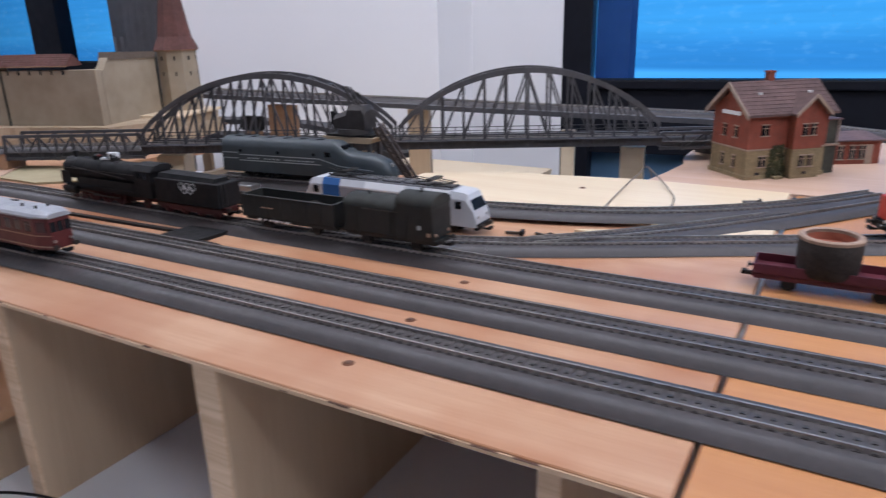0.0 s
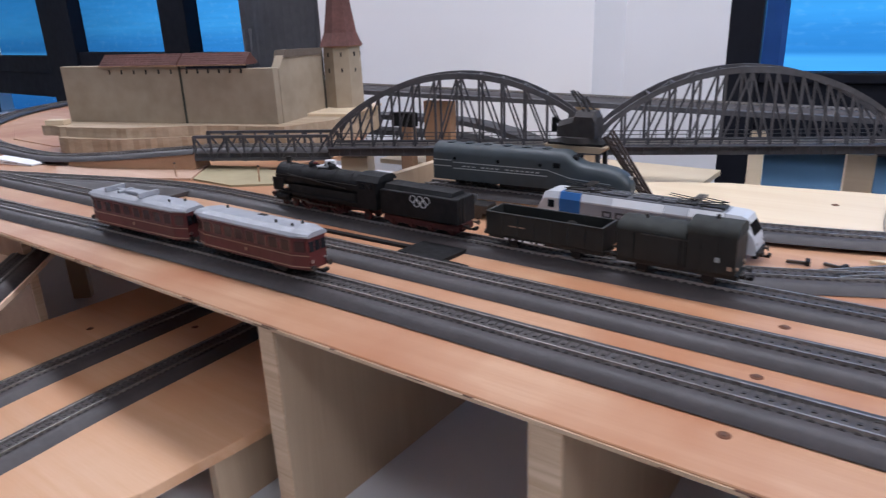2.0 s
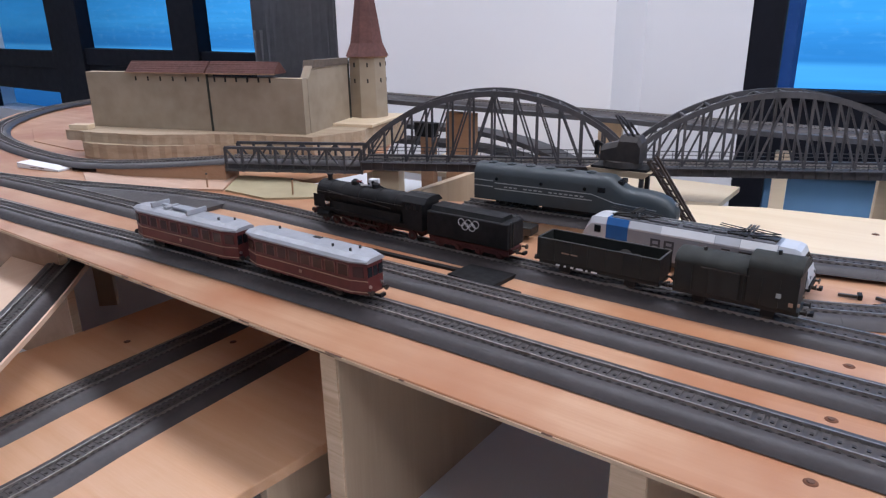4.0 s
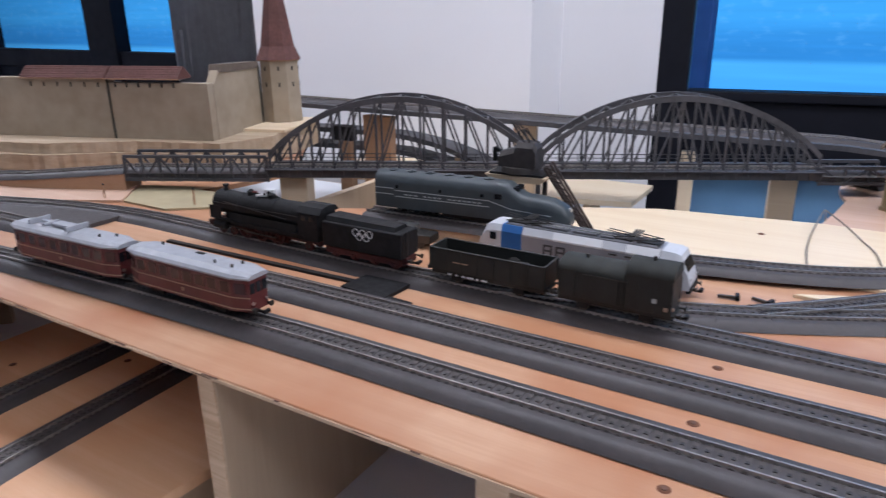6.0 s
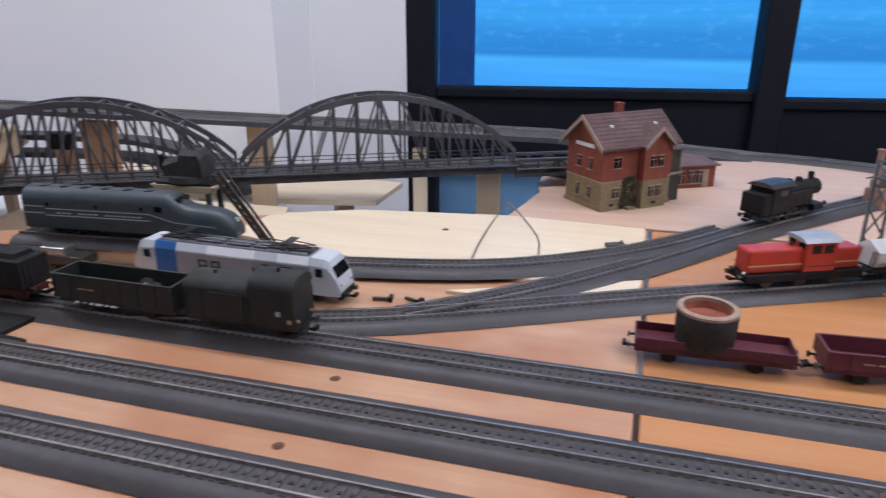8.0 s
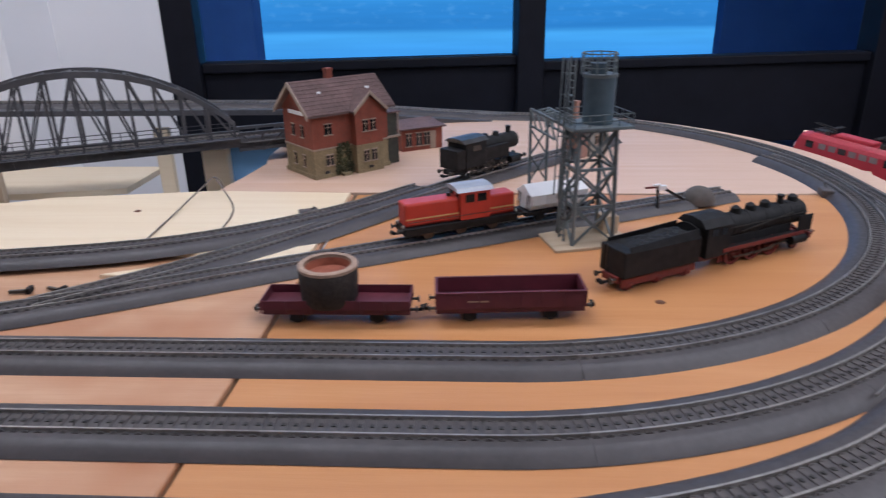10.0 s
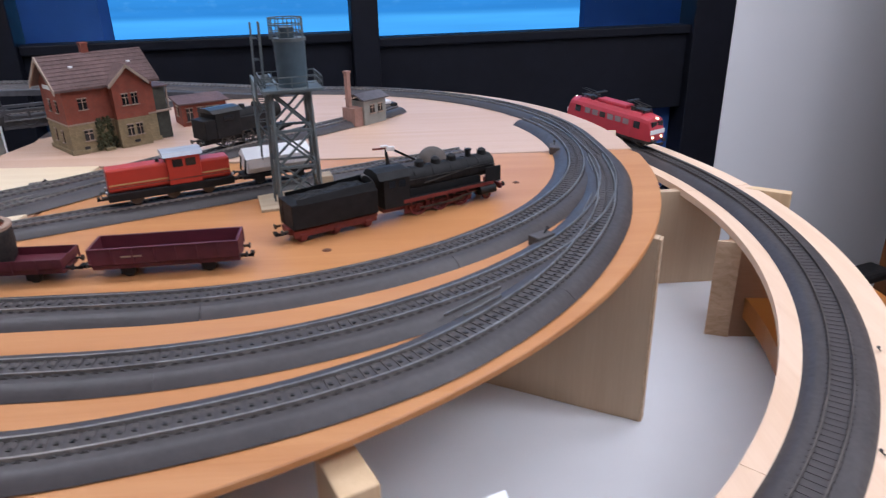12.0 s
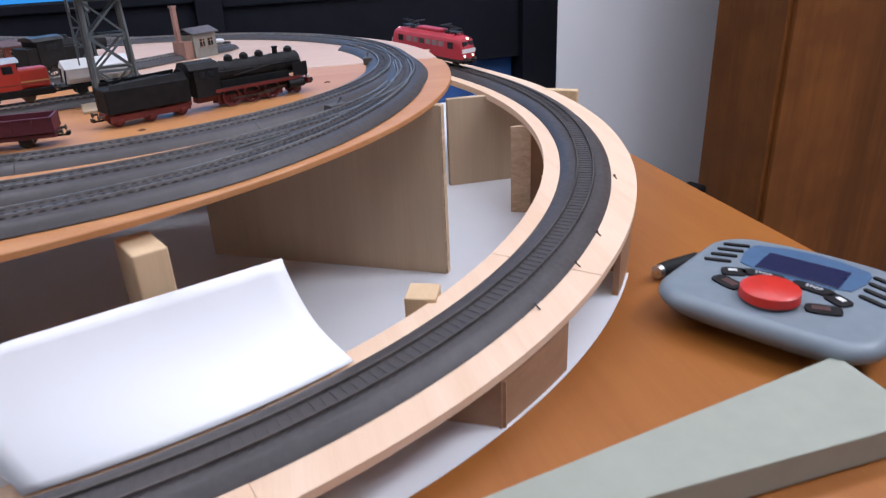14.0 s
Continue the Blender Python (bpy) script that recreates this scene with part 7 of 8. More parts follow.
    for y in (0.003, 0.030, 0.057):
        box_part("veranda_post", (LX + 0.0225, y, 0.0635), (0.0022, 0.0022, 0.0345), BARGE, th, "wooden veranda post")
    box_part("veranda_roof", (LX + 0.0125, 0.030, 0.0825), (0.026, 0.062, 0.0022), TILES, th, "brown veranda roof")
    # creeper on the wall: many small leaf clumps
    rnd = random.Random(4)
    bm = nb()
    for _ in range(260):
        u, v = rnd.random(), rnd.random() ** 1.4
        x, z = 0.050 + (u - 0.5) * 0.028 * (1.2 - v * 0.5), 0.003 + v * 0.046
        s = 0.0014 + 0.0016 * rnd.random()
        mm = Matrix.Translation((x, -0.0012 - 0.002 * rnd.random(), z)) @ Euler((rnd.random() * 3, rnd.random() * 3, rnd.random() * 3)).to_matrix().to_4x4() @ Matrix.Diagonal((s, s * 0.4, s, 1))
        bmesh.ops.create_icosphere(bm, subdivisions=1, radius=1, matrix=mm)
    tagged(part("creeper", bm, IVY, th, "dull green creeper on the stone wall"), kind="stuff")


station_house(pose(0.019, 1.027, 0.0, 0, 0, 42) @ Matrix.Scale(0.935, 4))


def shed(m):
    th = thing("brick_shed", "low red brick shed with a flat sloping roof", "model shed", m)
    LX, LY = 0.072, 0.050
    part("wall", prism(nb(), [(0, 0), (0, 0.035), (LY, 0.039), (LY, 0)], 0, LX, "x"), BRICK, th, "red brick walls")
    part("roof", prism(nb(), [(-0.005, 0.0347), (LY + 0.005, 0.0397), (LY + 0.005, 0.0420), (-0.005, 0.0370)], -0.005, LX + 0.005, "x"), TILES, th, "reddish brown roof sheet")
    for x in (0.012, 0.030, 0.044):
        model_window(th, (x, 0, 0.018), 0.010, 0.020, "y", -1)
    box_part("door", (0.055, -0.0004, 0.015), (0.010, 0.0012, 0.029), BARGE, th, "wooden shed door")
    model_window(th, (0, 0.025, 0.022), 0.012, 0.014, "x", -1)


shed(pose(0.122, 1.190, 0.0, 0, 0, 30))


def signal_cabin(m):
    th = thing("signal_cabin", "small pale grey cabin with a tall pink brick chimney", "model cabin", m)
    LX, LY = 0.050, 0.034
    part("wall", bx(nb(), (LX / 2 + 0.018, LY / 2, 0.019), (LX, LY, 0.038), 0, 0.0005), CABIN, th, "pale grey rendered wall")
    part("roof", prism(nb(), [(-0.004, 0.038), (LY / 2, 0.046), (LY + 0.004, 0.038), (LY + 0.004, 0.040), (LY / 2, 0.0485), (-0.004, 0.040)], 0.014, LX + 0.022, "x"), SLATE, th, "dark grey roof")
    part("lean_to", bx(nb(), (0.009, LY / 2, 0.0145), (0.018, LY * 0.8, 0.029), 0, 0.0005), PINKBR, th, "pink brick lean-to")
    part("chimney", bx(bx(nb(), (0.006, LY / 2 + 0.004, 0.0415), (0.0068, 0.0068, 0.083)), (0.006, LY / 2 + 0.004, 0.0835), (0.0092, 0.0092, 0.003)), PINKBR, th, "tall pink brick chimney")
    for x in (0.036, 0.054):
        model_window(th, (x, 0, 0.024), 0.010, 0.012, "y", -1)
    model_window(th, (LX + 0.018, LY / 2, 0.024), 0.012, 0.012, "x", 1)


signal_cabin(pose(0.402, 1.140, 0.0, 0, 0, 48))


def coaling_tower(m):
    """A tall lattice tower with a round tank and a side gantry."""
    th = thing("coaling_tower", "grey-green lattice tower with a round blue-grey tank", "model tower", m)
    box_part("base_plate", (0, 0, 0.0015), (0.086, 0.060, 0.003), CORK, th, "beige base plate", 0.0005)
    box_part("pump_box", (0.030, 0.012, 0.012), (0.018, 0.020, 0.020), CORK, th, "beige pump box", 0.0008)
    q = [(-0.022, -0.020), (0.022, -0.020), (0.022, 0.020), (-0.022, 0.020)]
    q2 = [(x * 0.86, y * 0.86) for x, y in q]
    H0, H1 = 0.003, 0.118
    for (xa, ya), (xb, yb) in zip(q, q2):
        part("tower_leg", beam(nb(), (xa, ya, H0), (xb, yb, H1), 0.0034), TOWERG, th)
    lev = [0.003, 0.042, 0.080, 0.118]

    def at(i, z):
        f = (z - H0) / (H1 - H0)
        return Vector((q[i][0] * (1 - f) + q2[i][0] * f, q[i][1] * (1 - f) + q2[i][1] * f, z))
    for za, zb in zip(lev, lev[1:]):
        for i in range(4):
            j = (i + 1) % 4
            part("cross_brace", beam(beam(nb(), at(i, za), at(j, zb), 0.0022), at(j, za), at(i, zb), 0.0022), TOWERG, th)
            part("ring_beam", beam(nb(), at(i, zb), at(j, zb), 0.0026), TOWERG, th)
    box_part("platform", (0.002, 0, 0.121), (0.062, 0.052, 0.003), TOWERG, th, "grey platform", 0.0005)
    bm = nb()
    deck = [(-0.028, -0.025), (0.032, -0.025), (0.032, 0.025), (-0.028, 0.025)]
    for (xa, ya), (xb, yb) in zip(deck, deck[1:] + deck[:1]):
        for k in range(4):
            p = Vector((xa + (xb - xa) * k / 4, ya + (yb - ya) * k / 4, 0.1225))
            beam(bm, p, p + Vector((0, 0, 0.012)), 0.0009)
        for dz in (0.006, 0.012):
            beam(bm, (xa, ya, 0.1225 + dz), (xb, yb, 0.1225 + dz), 0.0009)
    part("platform_railing", bm, TOWERG, th, "thin grey railing")
    part("tank", rod(nb(), (0.006, 0, 0.1225), (0.006, 0, 0.168), 0.0150, 24, 0.0158), TOWERB, th, "blue-grey round tank", True)
    part("tank_rim", rod(nb(), (0.006, 0, 0.167), (0.006, 0, 0.170), 0.0168, 24), TOWERG, th)
    bm = nb()
    for k in range(12):
        a = 2 * math.pi * k / 12
        p = Vector((0.004 + 0.0165 * math.cos(a), 0.0165 * math.sin(a), 0.169))
        beam(bm, p, p + Vector((0, 0, 0.020)), 0.0011)
        a2 = 2 * math.pi * (k + 1) / 12
        p2 = Vector((0.004 + 0.0165 * math.cos(a2), 0.0165 * math.sin(a2), 0.169))
        for dz in (0.007, 0.0135, 0.020):
            beam(bm, p + Vector((0, 0, dz)), p2 + Vector((0, 0, dz)), 0.0011)
    part("top_railing", bm, TOWERG, th, "thin grey railing")
    part("top_drum", rod(nb(), (0.004, 0, 0.169), (0.004, 0, 0.180), 0.008, 16), TOWERB, th)
    # ladder cage up the tower's side
    bm = nb()
    for s in (-1, 1):
        beam(bm, (-0.026, s * 0.006, 0.003), (-0.022, s * 0.006, 0.186), 0.0016)
        beam(bm, (-0.034, s * 0.006, 0.05), (-0.030, s * 0.006, 0.186), 0.0012)
    for k in range(26):
        z = 0.008 + 0.0068 * k
        beam(bm, (-0.026 + 0.004 * z / 0.186, -0.006, z), (-0.026 + 0.004 * z / 0.186, 0.006, z), 0.0010)
        if z > 0.05 and k % 3 == 0:
            beam(bm, (-0.025, -0.006, z), (-0.032, -0.006, z), 0.0009)
            beam(bm, (-0.025, 0.006, z), (-0.032, 0.006, z), 0.0009)
    part("ladder", bm, TOWERG, th, "grey caged ladder")
    # side gantry towards the track behind
    bm = nb()
    for s in (-1, 1):
        beam(bm, (-0.020, s * 0.016, 0.118), (-0.020, 0.09 + s * 0.006, 0.118), 0.0024)
    for k in range(6):
        y0 = 0.018 + 0.0125 * k
        beam(bm, (-0.030, y0, 0.122), (-0.012, y0 + 0.0125, 0.122), 0.0016)
    for x in (-0.030, -0.010):
        beam(bm, (x, 0.018, 0.122), (x, 0.094, 0.122), 0.0024)
        beam(bm, (x, 0.018, 0.104), (x, 0.094, 0.104), 0.0020)
        beam(bm, (x, 0.094, 0.122), (x, 0.094, 0.002), 0.0026)
        for k in range(4):
            y0 = 0.018 + 0.019 * k
            beam(bm, (x, y0, 0.104), (x, y0 + 0.019, 0.122), 0.0016)
        for k in range(3):
            beam(bm, (x, 0.094, 0.03 * k + 0.01), (-0.040 - x, 0.094, 0.03 * k + 0.04), 0.0016)
    part("gantry", bm, TOWERG, th, "grey lattice side gantry")


coaling_tower(pose(0.3560, 0.7960, 0.0, 0, 0, 15))


def castle(m):
    """A town wall with a covered walk; local x runs along the front from its joint, a side wall goes back (+y) to the tower."""
    th = thing("castle_wall", "beige town wall with red-roofed walk and corner tower", "model castle", m)
    T, F, Z = 0.040, 0.0500, 0.161
    part("wall", bx(nb(), (-0.147, T / 2, (F + Z) / 2), (0.292, T * 0.5, Z - F), 0, 0.0008), CASTLE, th, "tall beige wall")
    part("wall", bx(nb(), (0.103, T / 2, (F + Z - 0.008) / 2), (0.204, T * 0.46, Z - 0.008 - F), 0, 0.0008), CASTLE, th, "beige wall")
    part("corner_post", rod(nb(), (0.0, T * 0.25, F), (0.0, T * 0.25, Z + 0.002), 0.0022, 8), VERANDA, th, "dark joint strip")
    for x0, x1 in ((-0.186, -0.002), (0.002, 0.152)):
        r = part("walk_roof", prism(nb(), [(0.004, Z - 0.001), (0.003, Z + 0.001), (T * 0.62, Z + 0.021), (T + 0.006, Z + 0.002), (T + 0.006, Z - 0.001)], x0, x1, "x"), CASROOF, th, "dull red walk roof")
        box_part("eaves_board", ((x0 + x1) / 2, 0.0035, Z - 0.0008), (x1 - x0 + 0.002, 0.003, 0.0022), BROWN, r, "brown eaves board")
        for k in range(6):
            xx = x0 + (x1 - x0) * (k + 0.6) / 6.2
            box_part("arrow_slit", (xx, T * 0.25 - 0.0002, Z - 0.012), (0.0028, 0.0016, 0.0085), BLACKP, th, "dark arrow slit")
        for k in range(5):
            part("tile_course", beam(nb(), (x0, 0.0055 + 0.0042 * k, Z + 0.0036 + 0.0039 * k), (x1, 0.0055 + 0.0042 * k, Z + 0.0036 + 0.0039 * k), 0.0008), CASROOF, r)
    part("side_wall", prism(nb(), [(0.0296, F), (0.0296, Z - 0.010), (0.034, Z - 0.010), (0.055, Z + 0.016), (0.205, Z + 0.012), (0.205, F)], 0.1880, 0.2055, "x"), CASTLE, th, "beige side wall rising towards the tower")
    part("side_roof", prism(nb(), [(0.050, Z + 0.008), (0.056, Z + 0.022), (0.200, Z + 0.018), (0.200, Z + 0.006)], 0.1850, 0.2085, "x"), CABROWN, th, "grey-brown plank roof")
    cx, cy, r = 0.234, 0.240, 0.0425
    part("tower", rod(nb(), (cx, cy, F + 0.006), (cx, cy, 0.180), r, 8, r * 0.95), CASTLE, th, "eight-sided beige tower")
    part("tower_eaves", rod(nb(), (cx, cy, 0.178), (cx, cy, 0.182), r * 1.06, 8), BROWN, th)
    part("tower_roof", rod(rod(nb(), (cx, cy, 0.181), (cx, cy, 0.207), r * 1.12, 8, r * 0.84), (cx, cy, 0.207), (cx, cy, 0.410), r * 0.84, 8, 0.002), CASROOF, th, "steep red tower roof")
    for k in range(8):
        a = 2 * math.pi * (k + 0.5) / 8
        for z in (0.164, 0.132):
            part("tower_slit", bx(nb(), (cx + r * 0.893 * math.cos(a), cy + r * 0.893 * math.sin(a), z), (0.0020, 0.0030, 0.0085), math.degrees(a)), BLACKP, th, "dark tower slit")
    part("drain_pipe", rod(nb(), (0.2080, 0.200, F + 0.004), (0.2080, 0.200, 0.174), 0.0018, 8), VERANDA, th, "dark joint strip at the tower")
    return th


CASTLE_AT = pose(-1.276, 0.755, 0.0, 0, 0, 18)
castle(CASTLE_AT)
def ragged(poly, amp, step=0.012):
    """An outline with torn, uneven edges."""
    rng = random.Random(len(poly) + int(amp * 1e5))
    out = []
    for a, b in zip(poly, poly[1:] + poly[:1]):
        d = math.hypot(b[0] - a[0], b[1] - a[1])
        n = max(1, round(d / step))
        nx, ny = (b[1] - a[1]) / d, (a[0] - b[0]) / d
        for k in range(n):
            o = rng.uniform(-amp, amp) if k else 0.0
            out.append((a[0] + (b[0] - a[0]) * k / n + nx * o, a[1] + (b[1] - a[1]) * k / n + ny * o))
    return out


cork = tagged(thing("castle_plinth", "stacked cork slabs under the town wall", "plinth", CASTLE_AT))
part("slab", prism(nb(), ragged([(-0.318, -0.006), (-0.262, -0.006), (-0.258, -0.062), (-0.225, -0.072), (-0.095, -0.072), (0.0, -0.034), (0.06, -0.018), (0.235, -0.018), (0.290, 0.08), (0.290, 0.295), (0.185, 0.295), (0.165, 0.06), (-0.318, 0.06)], 0.0022), 0.0005, 0.0300, "z"), CORK, cork, "thick cork slab")
part("slab", prism(nb(), ragged([(-0.315, -0.045), (-0.220, -0.060), (-0.100, -0.062), (0.0, -0.030), (0.06, -0.012), (0.230, -0.012), (0.286, 0.08), (0.286, 0.290), (0.188, 0.290), (0.170, 0.055), (-0.315, 0.055)], 0.0030), 0.0302, 0.0500, "z"), CORK, cork, "upper cork slab")
part("slab", bx(nb(), (0.240, 0.205, 0.0528), (0.110, 0.170, 0.0056), -1.5, 0.001), PALE, cork, "pale thin slab under the tower")
part("offcut", bx(nb(), (-0.286, -0.030, 0.0552), (0.044, 0.022, 0.0100), 8, 0.001), PALE, cork, "pale offcut")


# ---- small things on the boards ----
def plate(name, poly, z, t, mat, label, cat):
    return single(name, prism(nb(), poly, 0, t, "z"), mat, label, cat, m=pose(0, 0, z))


th = thing("connector_plate", "black plastic connector plate between the tracks", "connector", pose(0, 0, 0))
part("plate", prism(nb(), [(-0.512, 0.4865), (-0.455, 0.4805), (-0.452, 0.5255), (-0.508, 0.5245)], 0, 0.004, "z"), BLACKP, th)
part("tongue", prism(nb(), [(-0.455, 0.483), (-0.425, 0.481), (-0.425, 0.489), (-0.455, 0.491)], 0, 0.003, "z"), BLACKP, th)
part("tongue", prism(nb(), [(-0.80, 0.497), (-0.512, 0.5035), (-0.512, 0.510), (-0.80, 0.503)], 0, 0.003, "z"), BLACKP, th, "thin dark strip")
plate("khaki_card", [(-1.085, 0.667), (-1.020, 0.590), (-0.925, 0.590), (-0.886, 0.619), (-0.860, 0.640), (-0.900, 0.700), (-0.960, 0.693), (-1.000, 0.700)], 0.0005, 0.003, KHAKI, "khaki card shape lying on the board", "card")
plate("ply_offcut", [(-1.345, 0.531), (-1.248, 0.488), (-1.14, 0.531), (-1.024, 0.589), (-1.089, 0.666), (-1.116, 0.655), (-1.207, 0.603)], 0.0005, 0.003, PINK, "flat pinkish plywood offcut beside the track", "offcut")
th = thing("label_card", "white label card standing beside the track", "label", pose(-1.455, 0.515, 0.001, 0, 0, 12))
part("card", prism(nb(), [(-0.055, 0), (0.055, 0), (0.055, 0.003), (-0.055, 0.010)], -0.014, 0.014, "y"), PAPER, th)
for k in range(2):
    box_part("print_bar", (0.01 - 0.02 * k, -0.0145, 0.0035), (0.016, 0.0006, 0.0012), METAL, th, "unreadable dark print")
for x, y, hgt in ((-1.058, 0.585, 0.024), (-0.905, 0.628, 0.026)):
    th = thing("wooden_peg", "thin wooden peg standing in the board", "peg", pose(x, y, 0.0005), "pegs")
    part("peg", rod(nb(), (0, 0, 0), (0.001, 0, hgt), 0.0014, 8), BROWN, th)
    part("tip", rod(nb(), (0.001, 0, hgt), (0.0012, 0, hgt + 0.002), 0.0018, 8), METAL, th)


def wire(pts, r, mat, label):
    cu = bpy.data.curves.new("wire", "CURVE")
    cu.dimensions, cu.bevel_depth, cu.bevel_resolution = "3D", r, 2
    sp = cu.splines.new("BEZIER")
    sp.bezier_points.add(len(pts) - 1)
    for b, p in zip(sp.bezier_points, pts):
        b.co, b.handle_left_type, b.handle_right_type = p, "AUTO", "AUTO"
    cu.materials.append(mat)
    return tagged(new("wire", cu), label, "wire", "loose wires")


wire([(-0.105, 0.775, 0.006), (-0.11, 0.85, 0.006), (-0.105, 0.935, 0.016), (-0.100, 0.970, 0.020), (-0.10, 1.0, -0.02), (-0.12, 1.03, -0.12)], 0.0009, WIRE, "thin grey wire looped over the pale board edge")
wire([(-0.10, 0.968, 0.021), (-0.075, 0.93, 0.014), (-0.055, 0.90, 0.0055), (-0.042, 0.86, 0.0055), (-0.036, 0.815, 0.006)], 0.0009, WIRE, "thin grey wire bent across the pale board")
wire([(-0.62, 0.20, BASE + 0.0015), (-0.56, 0.248, -0.196), (-0.522, 0.266, -0.188), (-0.488, 0.281, -0.187), (-0.449, 0.293, -0.190), (-0.395, 0.31, -0.206), (-0.35, 0.32, BASE + 0.0015)], 0.0014, BLACKP, "thin black cable lying below the board")
wire([(-0.60, 0.20, BASE + 0.0015), (-0.55, 0.245, -0.206), (-0.515, 0.262, -0.196), (-0.465, 0.282, -0.195), (-0.42, 0.294, -0.204), (-0.38, 0.30, BASE + 0.0015)], 0.0012, BLACKP, "thin black cable lying below the board")
for x, y, r in ((-0.165, 0.655, 10), (-0.135, 0.660, -20)):
    th = thing("spare_coupler", "small dark coupler part lying on the board", "coupler", pose(x, y, 0.0005, 0, 0, r), "loose couplers")
    box_part("shank", (0, 0, 0.002), (0.018, 0.003, 0.003), METAL, th, "", 0.0005)
    box_part("hook", (0.009, 0, 0.003), (0.004, 0.010, 0.005), BLACKP, th, "", 0.0005)

# crossing lamp post and a small dark car near the cabin
th = thing("model_car", "tiny black and white model car on the loop", "model car", pose(0.445, 1.285, 0.0, 0, 0, 30))
part("body", bx(nb(), (0, 0, 0.006), (0.040, 0.018, 0.008), 0, 0.002), BLACKP, th)
part("cabin", bx(nb(), (-0.002, 0, 0.0125), (0.020, 0.016, 0.007), 0, 0.002), WHITEP, th, "white roof")
for x in (-0.012, 0.012):
    for s in (-1, 1):
        part("wheel", rod(nb(), (x, s * 0.0075, 0.0035), (x, s * 0.0095, 0.0035), 0.0035, 12), BLACKP, th)


# ---- desk and paper ----
def sheet():
    """A white sheet leaning from the desk edge, one corner curling."""
    bm = nb()
    a, b = Vector((0.318, 0.3020, -0.0445)), Vector((0.5206, 0.3845, -0.0445))
    n = 16
    rows = []
    for j in range(n + 1):
        v = j / n
        rows.append([])
        for i in range(n + 1):
            u = i / n
            g = -83.2 + 19.9 * u
            foot = Vector((RC[0] + 0.5955 * math.cos(radians(g)), RC[1] + 0.5955 * math.sin(radians(g)), ramp_z(RR * radians(g + 30)) + 0.0028))
            p = a.lerp(b, u).lerp(foot, v)
            p.z -= (0.006 + 0.013 * u) * math.sin(math.pi * v ** 0.85) * (1 - v * 0.4)
            rows[-1].append(bm.verts.new(p))
    for r0, r1 in zip(rows, rows[1:]):
        for i in range(n):
            bm.faces.new((r0[i], r0[i + 1], r1[i + 1], r1[i]))
    bmesh.ops.recalc_face_normals(bm, faces=bm.faces[:])
    bmesh.ops.solidify(bm, geom=bm.faces[:], thickness=0.0004)
    for f in bm.faces:
        f.smooth = f.calc_area() > 2e-5
    return single("paper_sheet", bm, PAPER, "white paper sheet leaning against the board edge", "paper")


sheet()
th = thing("paper_box", "white cardboard box under the paper sheet", "box", pose(0.435, 0.322, BASE, 0, 0, 22))
box_part("carton", (0, 0, 0.050), (0.12, 0.03, 0.098), PAPERG, th, "", 0.001)
ring = arc(RC[0], RC[1], 0.6795, -34, -80, 40)
plate("paper_sheet", ring + arc(RC[0], RC[1], 0.590, -80, -34, 40), DZ, 0.0006, PAPERG, "white paper strip lying on the desk under the ramp", "paper")


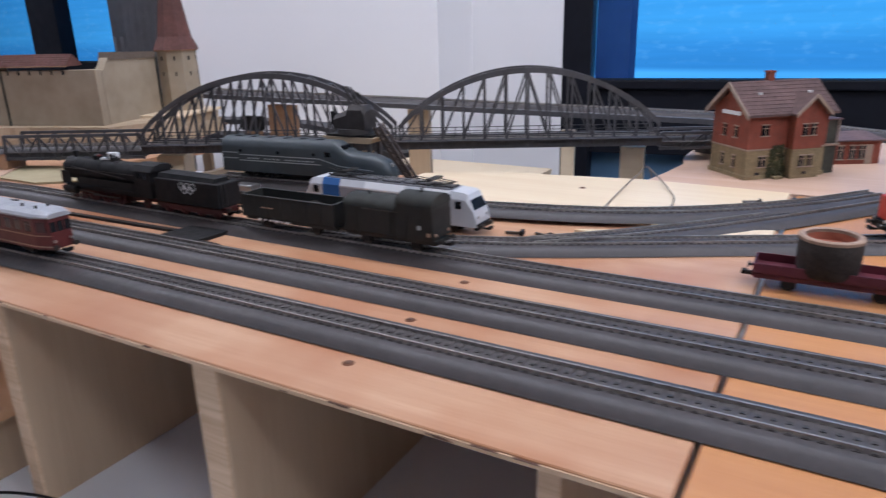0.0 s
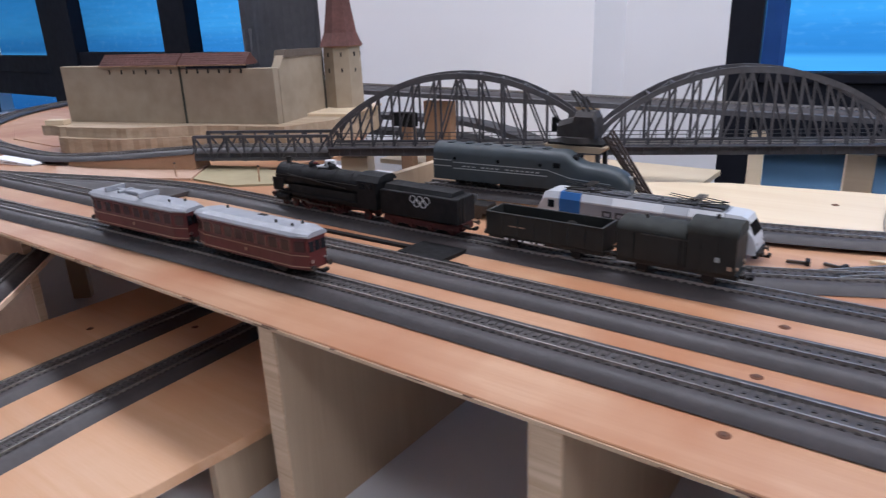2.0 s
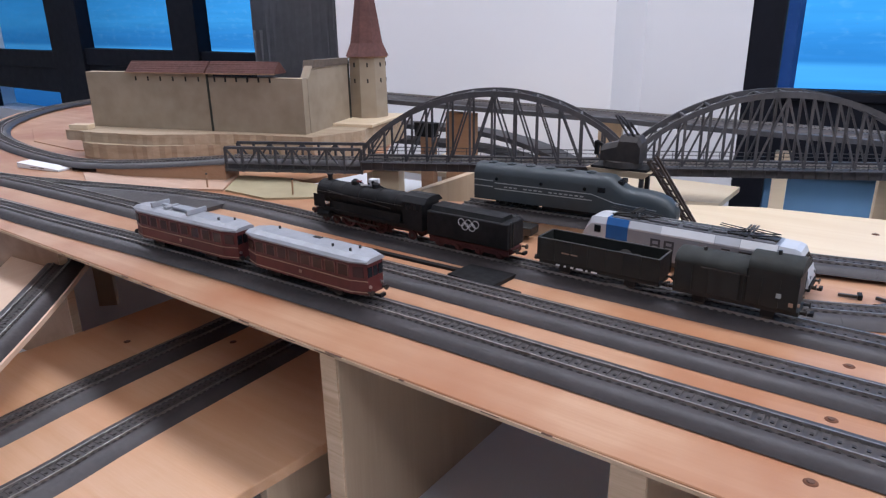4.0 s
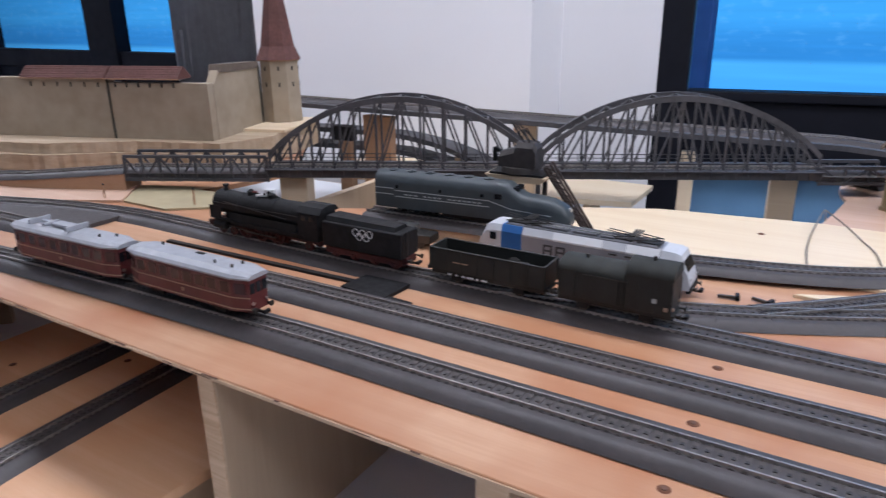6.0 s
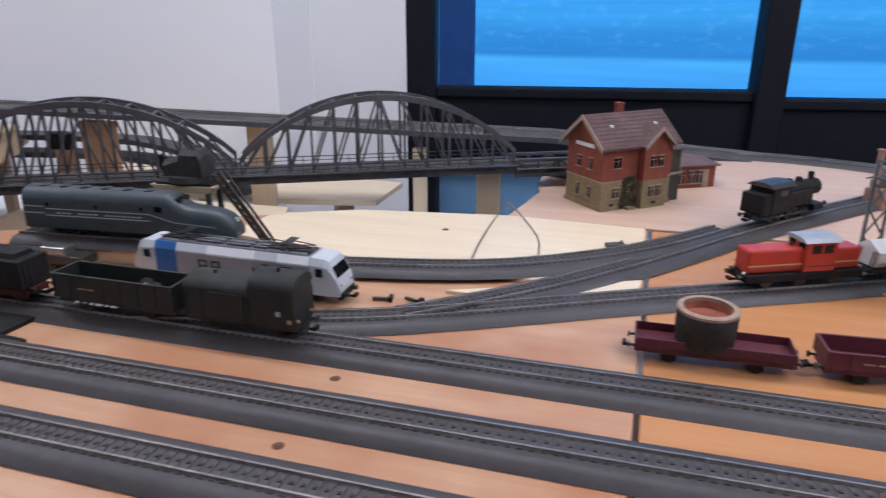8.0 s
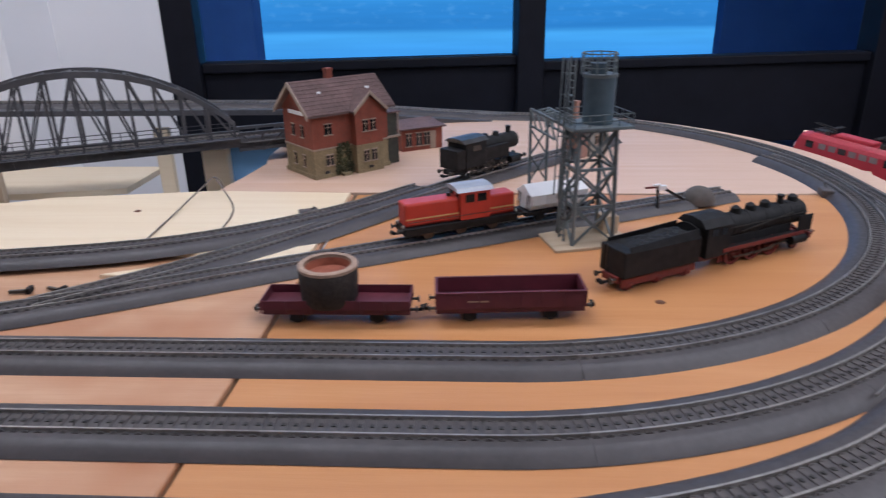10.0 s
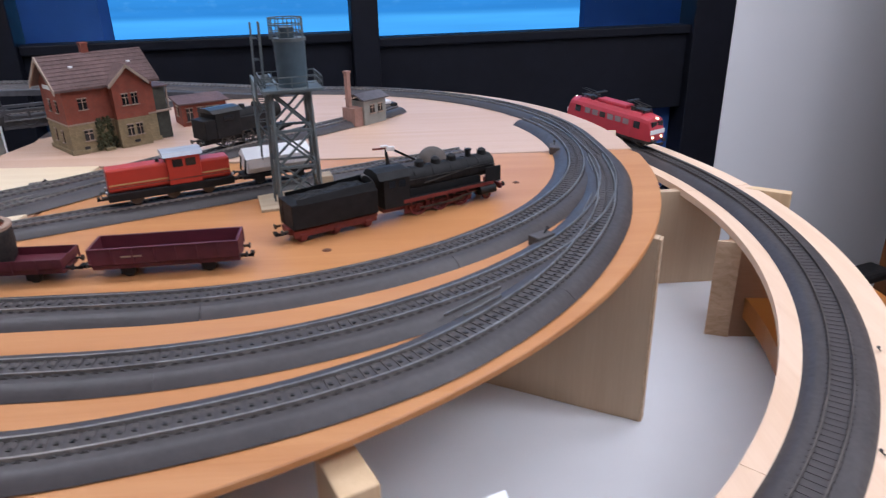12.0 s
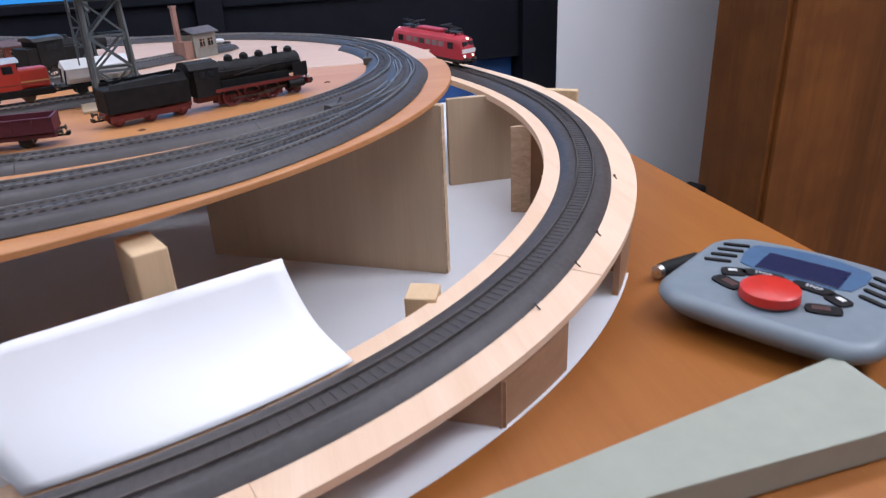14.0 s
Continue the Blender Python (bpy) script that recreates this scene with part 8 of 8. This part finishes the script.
def controller(m):
    """A hand controller: arched grey shell, blue face, display, keys and a big red knob."""
    th = thing("train_controller", "light grey train controller with a red knob on the desk", "controller", m)
    HW, YF, YB, R = 0.0900, -0.069, 0.084, 0.032

    def outline(inset, z, n=8):
        """The shell's outline, drawn in by an inset: straight ends, bowed back and front."""
        pts = []
        for cx, cy, a0 in ((HW - R, YB - R, 0), (-HW + R, YB - R, 90), (-HW + R, YF + R, 180), (HW - R, YF + R, 270)):
            for k in range(n + 1):
                a = radians(a0 + 90 * k / n)
                pts.append((cx + R * math.cos(a), cy + R * math.sin(a)))
            if a0 in (90, 270):
                pts.pop()
        full = []
        for p, q in zip(pts, pts[1:] + pts[:1]):
            full.append(p)
            if abs(p[0] - q[0]) > 0.05:
                full += [(p[0] + (q[0] - p[0]) * k / 8, p[1] + (q[1] - p[1]) * k / 8) for k in range(1, 8)]
        ring = []
        for x, y in full:
            w = 1 - (x / HW) ** 2
            y += 0.013 * w if y > 0 else -0.004 * w
            ring.append((x * (1 - inset / HW), 0.004 + (y - 0.004) * (1 - inset / 0.078), z))
        return ring
    bm = nb()
    rings = [[bm.verts.new(p) for p in outline(i, z)] for i, z in ((0.030, 0.004), (0.024, 0.006), (0.014, 0.011), (0.006, 0.017), (0.0015, 0.022), (0.0, 0.0255), (0.0005, 0.029), (0.0025, 0.032), (0.0055, 0.0342), (0.0095, 0.0353), (0.012, 0.0355))]
    fs = []
    for a, b in zip(rings, rings[1:]):
        for i in range(len(a)):
            fs.append(bm.faces.new((a[i], a[(i + 1) % len(a)], b[(i + 1) % len(a)], b[i])))
    fs += [bm.faces.new(rings[0]), bm.faces.new(rings[-1])]
    bmesh.ops.recalc_face_normals(bm, faces=fs)
    part("shell", bm, CTRL, th, "light grey plastic shell", True)
    z = 0.0356
    face = [(-0.026, 0.0165), (-0.046, 0.024), (-0.0515, 0.045), (-0.0515, 0.062), (-0.048, 0.0705), (-0.022, 0.0785), (0, 0.0805)]
    face += [(-x, y) for x, y in face[-2::-1]]
    part("face_plate", prism(nb(), face, z - 0.001, z + 0.0006, "z"), CTRLB, th, "blue-grey face plate")
    box_part("display", (0.002, 0.040, z + 0.0010), (0.069, 0.038, 0.0012), LCD, th, "dark blue blank display", 0.0004)
    part("knob", rod(rod(nb(), (-0.001, -0.0300, z + 0.003), (-0.001, -0.0300, z + 0.0105), 0.0238, 32, 0.0232), (-0.001, -0.0300, z + 0.0105), (-0.001, -0.0300, z + 0.0125), 0.0232, 32, 0.0200), KNOB, th, "big round red knob", True)
    part("knob_collar", rod(nb(), (-0.001, -0.0300, z - 0.0005), (-0.001, -0.0300, z + 0.003), 0.0195, 28), CTRL, th, "grey collar under the knob", True)

    def pad(x, y, w, d, rot, mat, name, label):
        """A soft-cornered key, a little higher than the face."""
        pts = [(w / 2 * abs(math.cos(a)) ** 0.5 * (1 if math.cos(a) > 0 else -1), d / 2 * abs(math.sin(a)) ** 0.5 * (1 if math.sin(a) > 0 else -1)) for a in [2 * math.pi * (k + 0.5) / 20 for k in range(20)]]
        c, q = math.cos(radians(rot)), math.sin(radians(rot))
        return part(name, prism(nb(), [(x + c * u - q * v, y + q * u + c * v) for u, v in pts], z - 0.0005, z + 0.0016, "z"), mat, th, label)
    for s in (-1, 1):
        for k in range(4):
            pad(s * 0.0635, 0.0580 - 0.0142 * k, 0.0235, 0.0046, s * -21, BLACKP, "function_key", "black function key")
        stop = pad(s * 0.0205, 0.0095, 0.034, 0.013, s * -7, BLACKP, "stop_key", "dark stop key")
        upper = pad(s * 0.0425, 0.0005, 0.021, 0.015, s * -30, BLACKP, "key", "dark key with a white sign")
        lower = pad(s * 0.0385, -0.0225, 0.027, 0.0155, s * 22, BLACKP, "key", "dark key with a brown field")
        box_part("key_sign", (s * 0.044, 0.0020, z + 0.0018), (0.0075, 0.0042, 0.0005), WHITEP, upper, "white sign", 0.0002, s * -30)
        box_part("key_field", (s * 0.0365, -0.0225, z + 0.0018), (0.0135, 0.0070, 0.0005), KEYBROWN, lower, "brown field", 0.0002, s * 22)
        fc = bpy.data.curves.new("stop_text", "FONT")
        fc.body, fc.size, fc.extrude, fc.align_x = "STOP", 0.0058, 0.0001, "CENTER"
        fc.materials.append(WHITEP)
        tx = new("stop_text", fc)
        tx.parent = stop
        tx.matrix_local = pose(s * 0.0205, 0.0090, z + 0.0018, 0, 0, s * -7)
    for x in (-0.045, 0.045):
        for y in (-0.025, 0.030):
            part("foot", rod(nb(), (x, y, 0), (x, y, 0.005), 0.006, 12), BLACKP, th, "rubber foot")
    return th


controller(pose(0.9280, 0.3540, DZ, 0, 0, -58))
th = thing("plug_lead", "black cable plug with a metal tip beside the controller", "plug", pose(0.874, 0.459, DZ))
part("plug_body", rod(rod(nb(), (0.004, 0.0012, 0.0095), (0.020, 0.006, 0.0092), 0.0074, 16, 0.0080), (0.020, 0.006, 0.0092), (0.052, 0.0155, 0.0092), 0.0080, 16, 0.0065), BLACKP, th, "black ridged plug body")
part("metal_tip", rod(nb(), (-0.002, -0.0006, 0.0095), (0.0045, 0.0014, 0.0095), 0.0066, 16), BRIGHT, th, "shiny metal tip")
part("lead", rod(nb(), (0.052, 0.0155, 0.0092), (0.100, 0.020, 0.0035), 0.0030, 10), BLACKP, th, "thin black lead")
th = thing("folder_box", "grey-green cardboard folder lying on the desk", "folder", pose(0.905, 0.266, DZ, 0, 0, 11.5))
FOLD = [(0.0, 0.0), (-0.32, 0.0), (-0.32, -0.026), (-0.015, -0.074)]
part("cover", prism(nb(), FOLD, 0.002, 0.0225, "z"), GREEN, th)
part("lid", prism(nb(), [(x * 1.004 + 0.001, y * 1.02 + 0.001) for x, y in FOLD], 0.0228, 0.0248, "z"), GREEN, th, "grey-green lid")
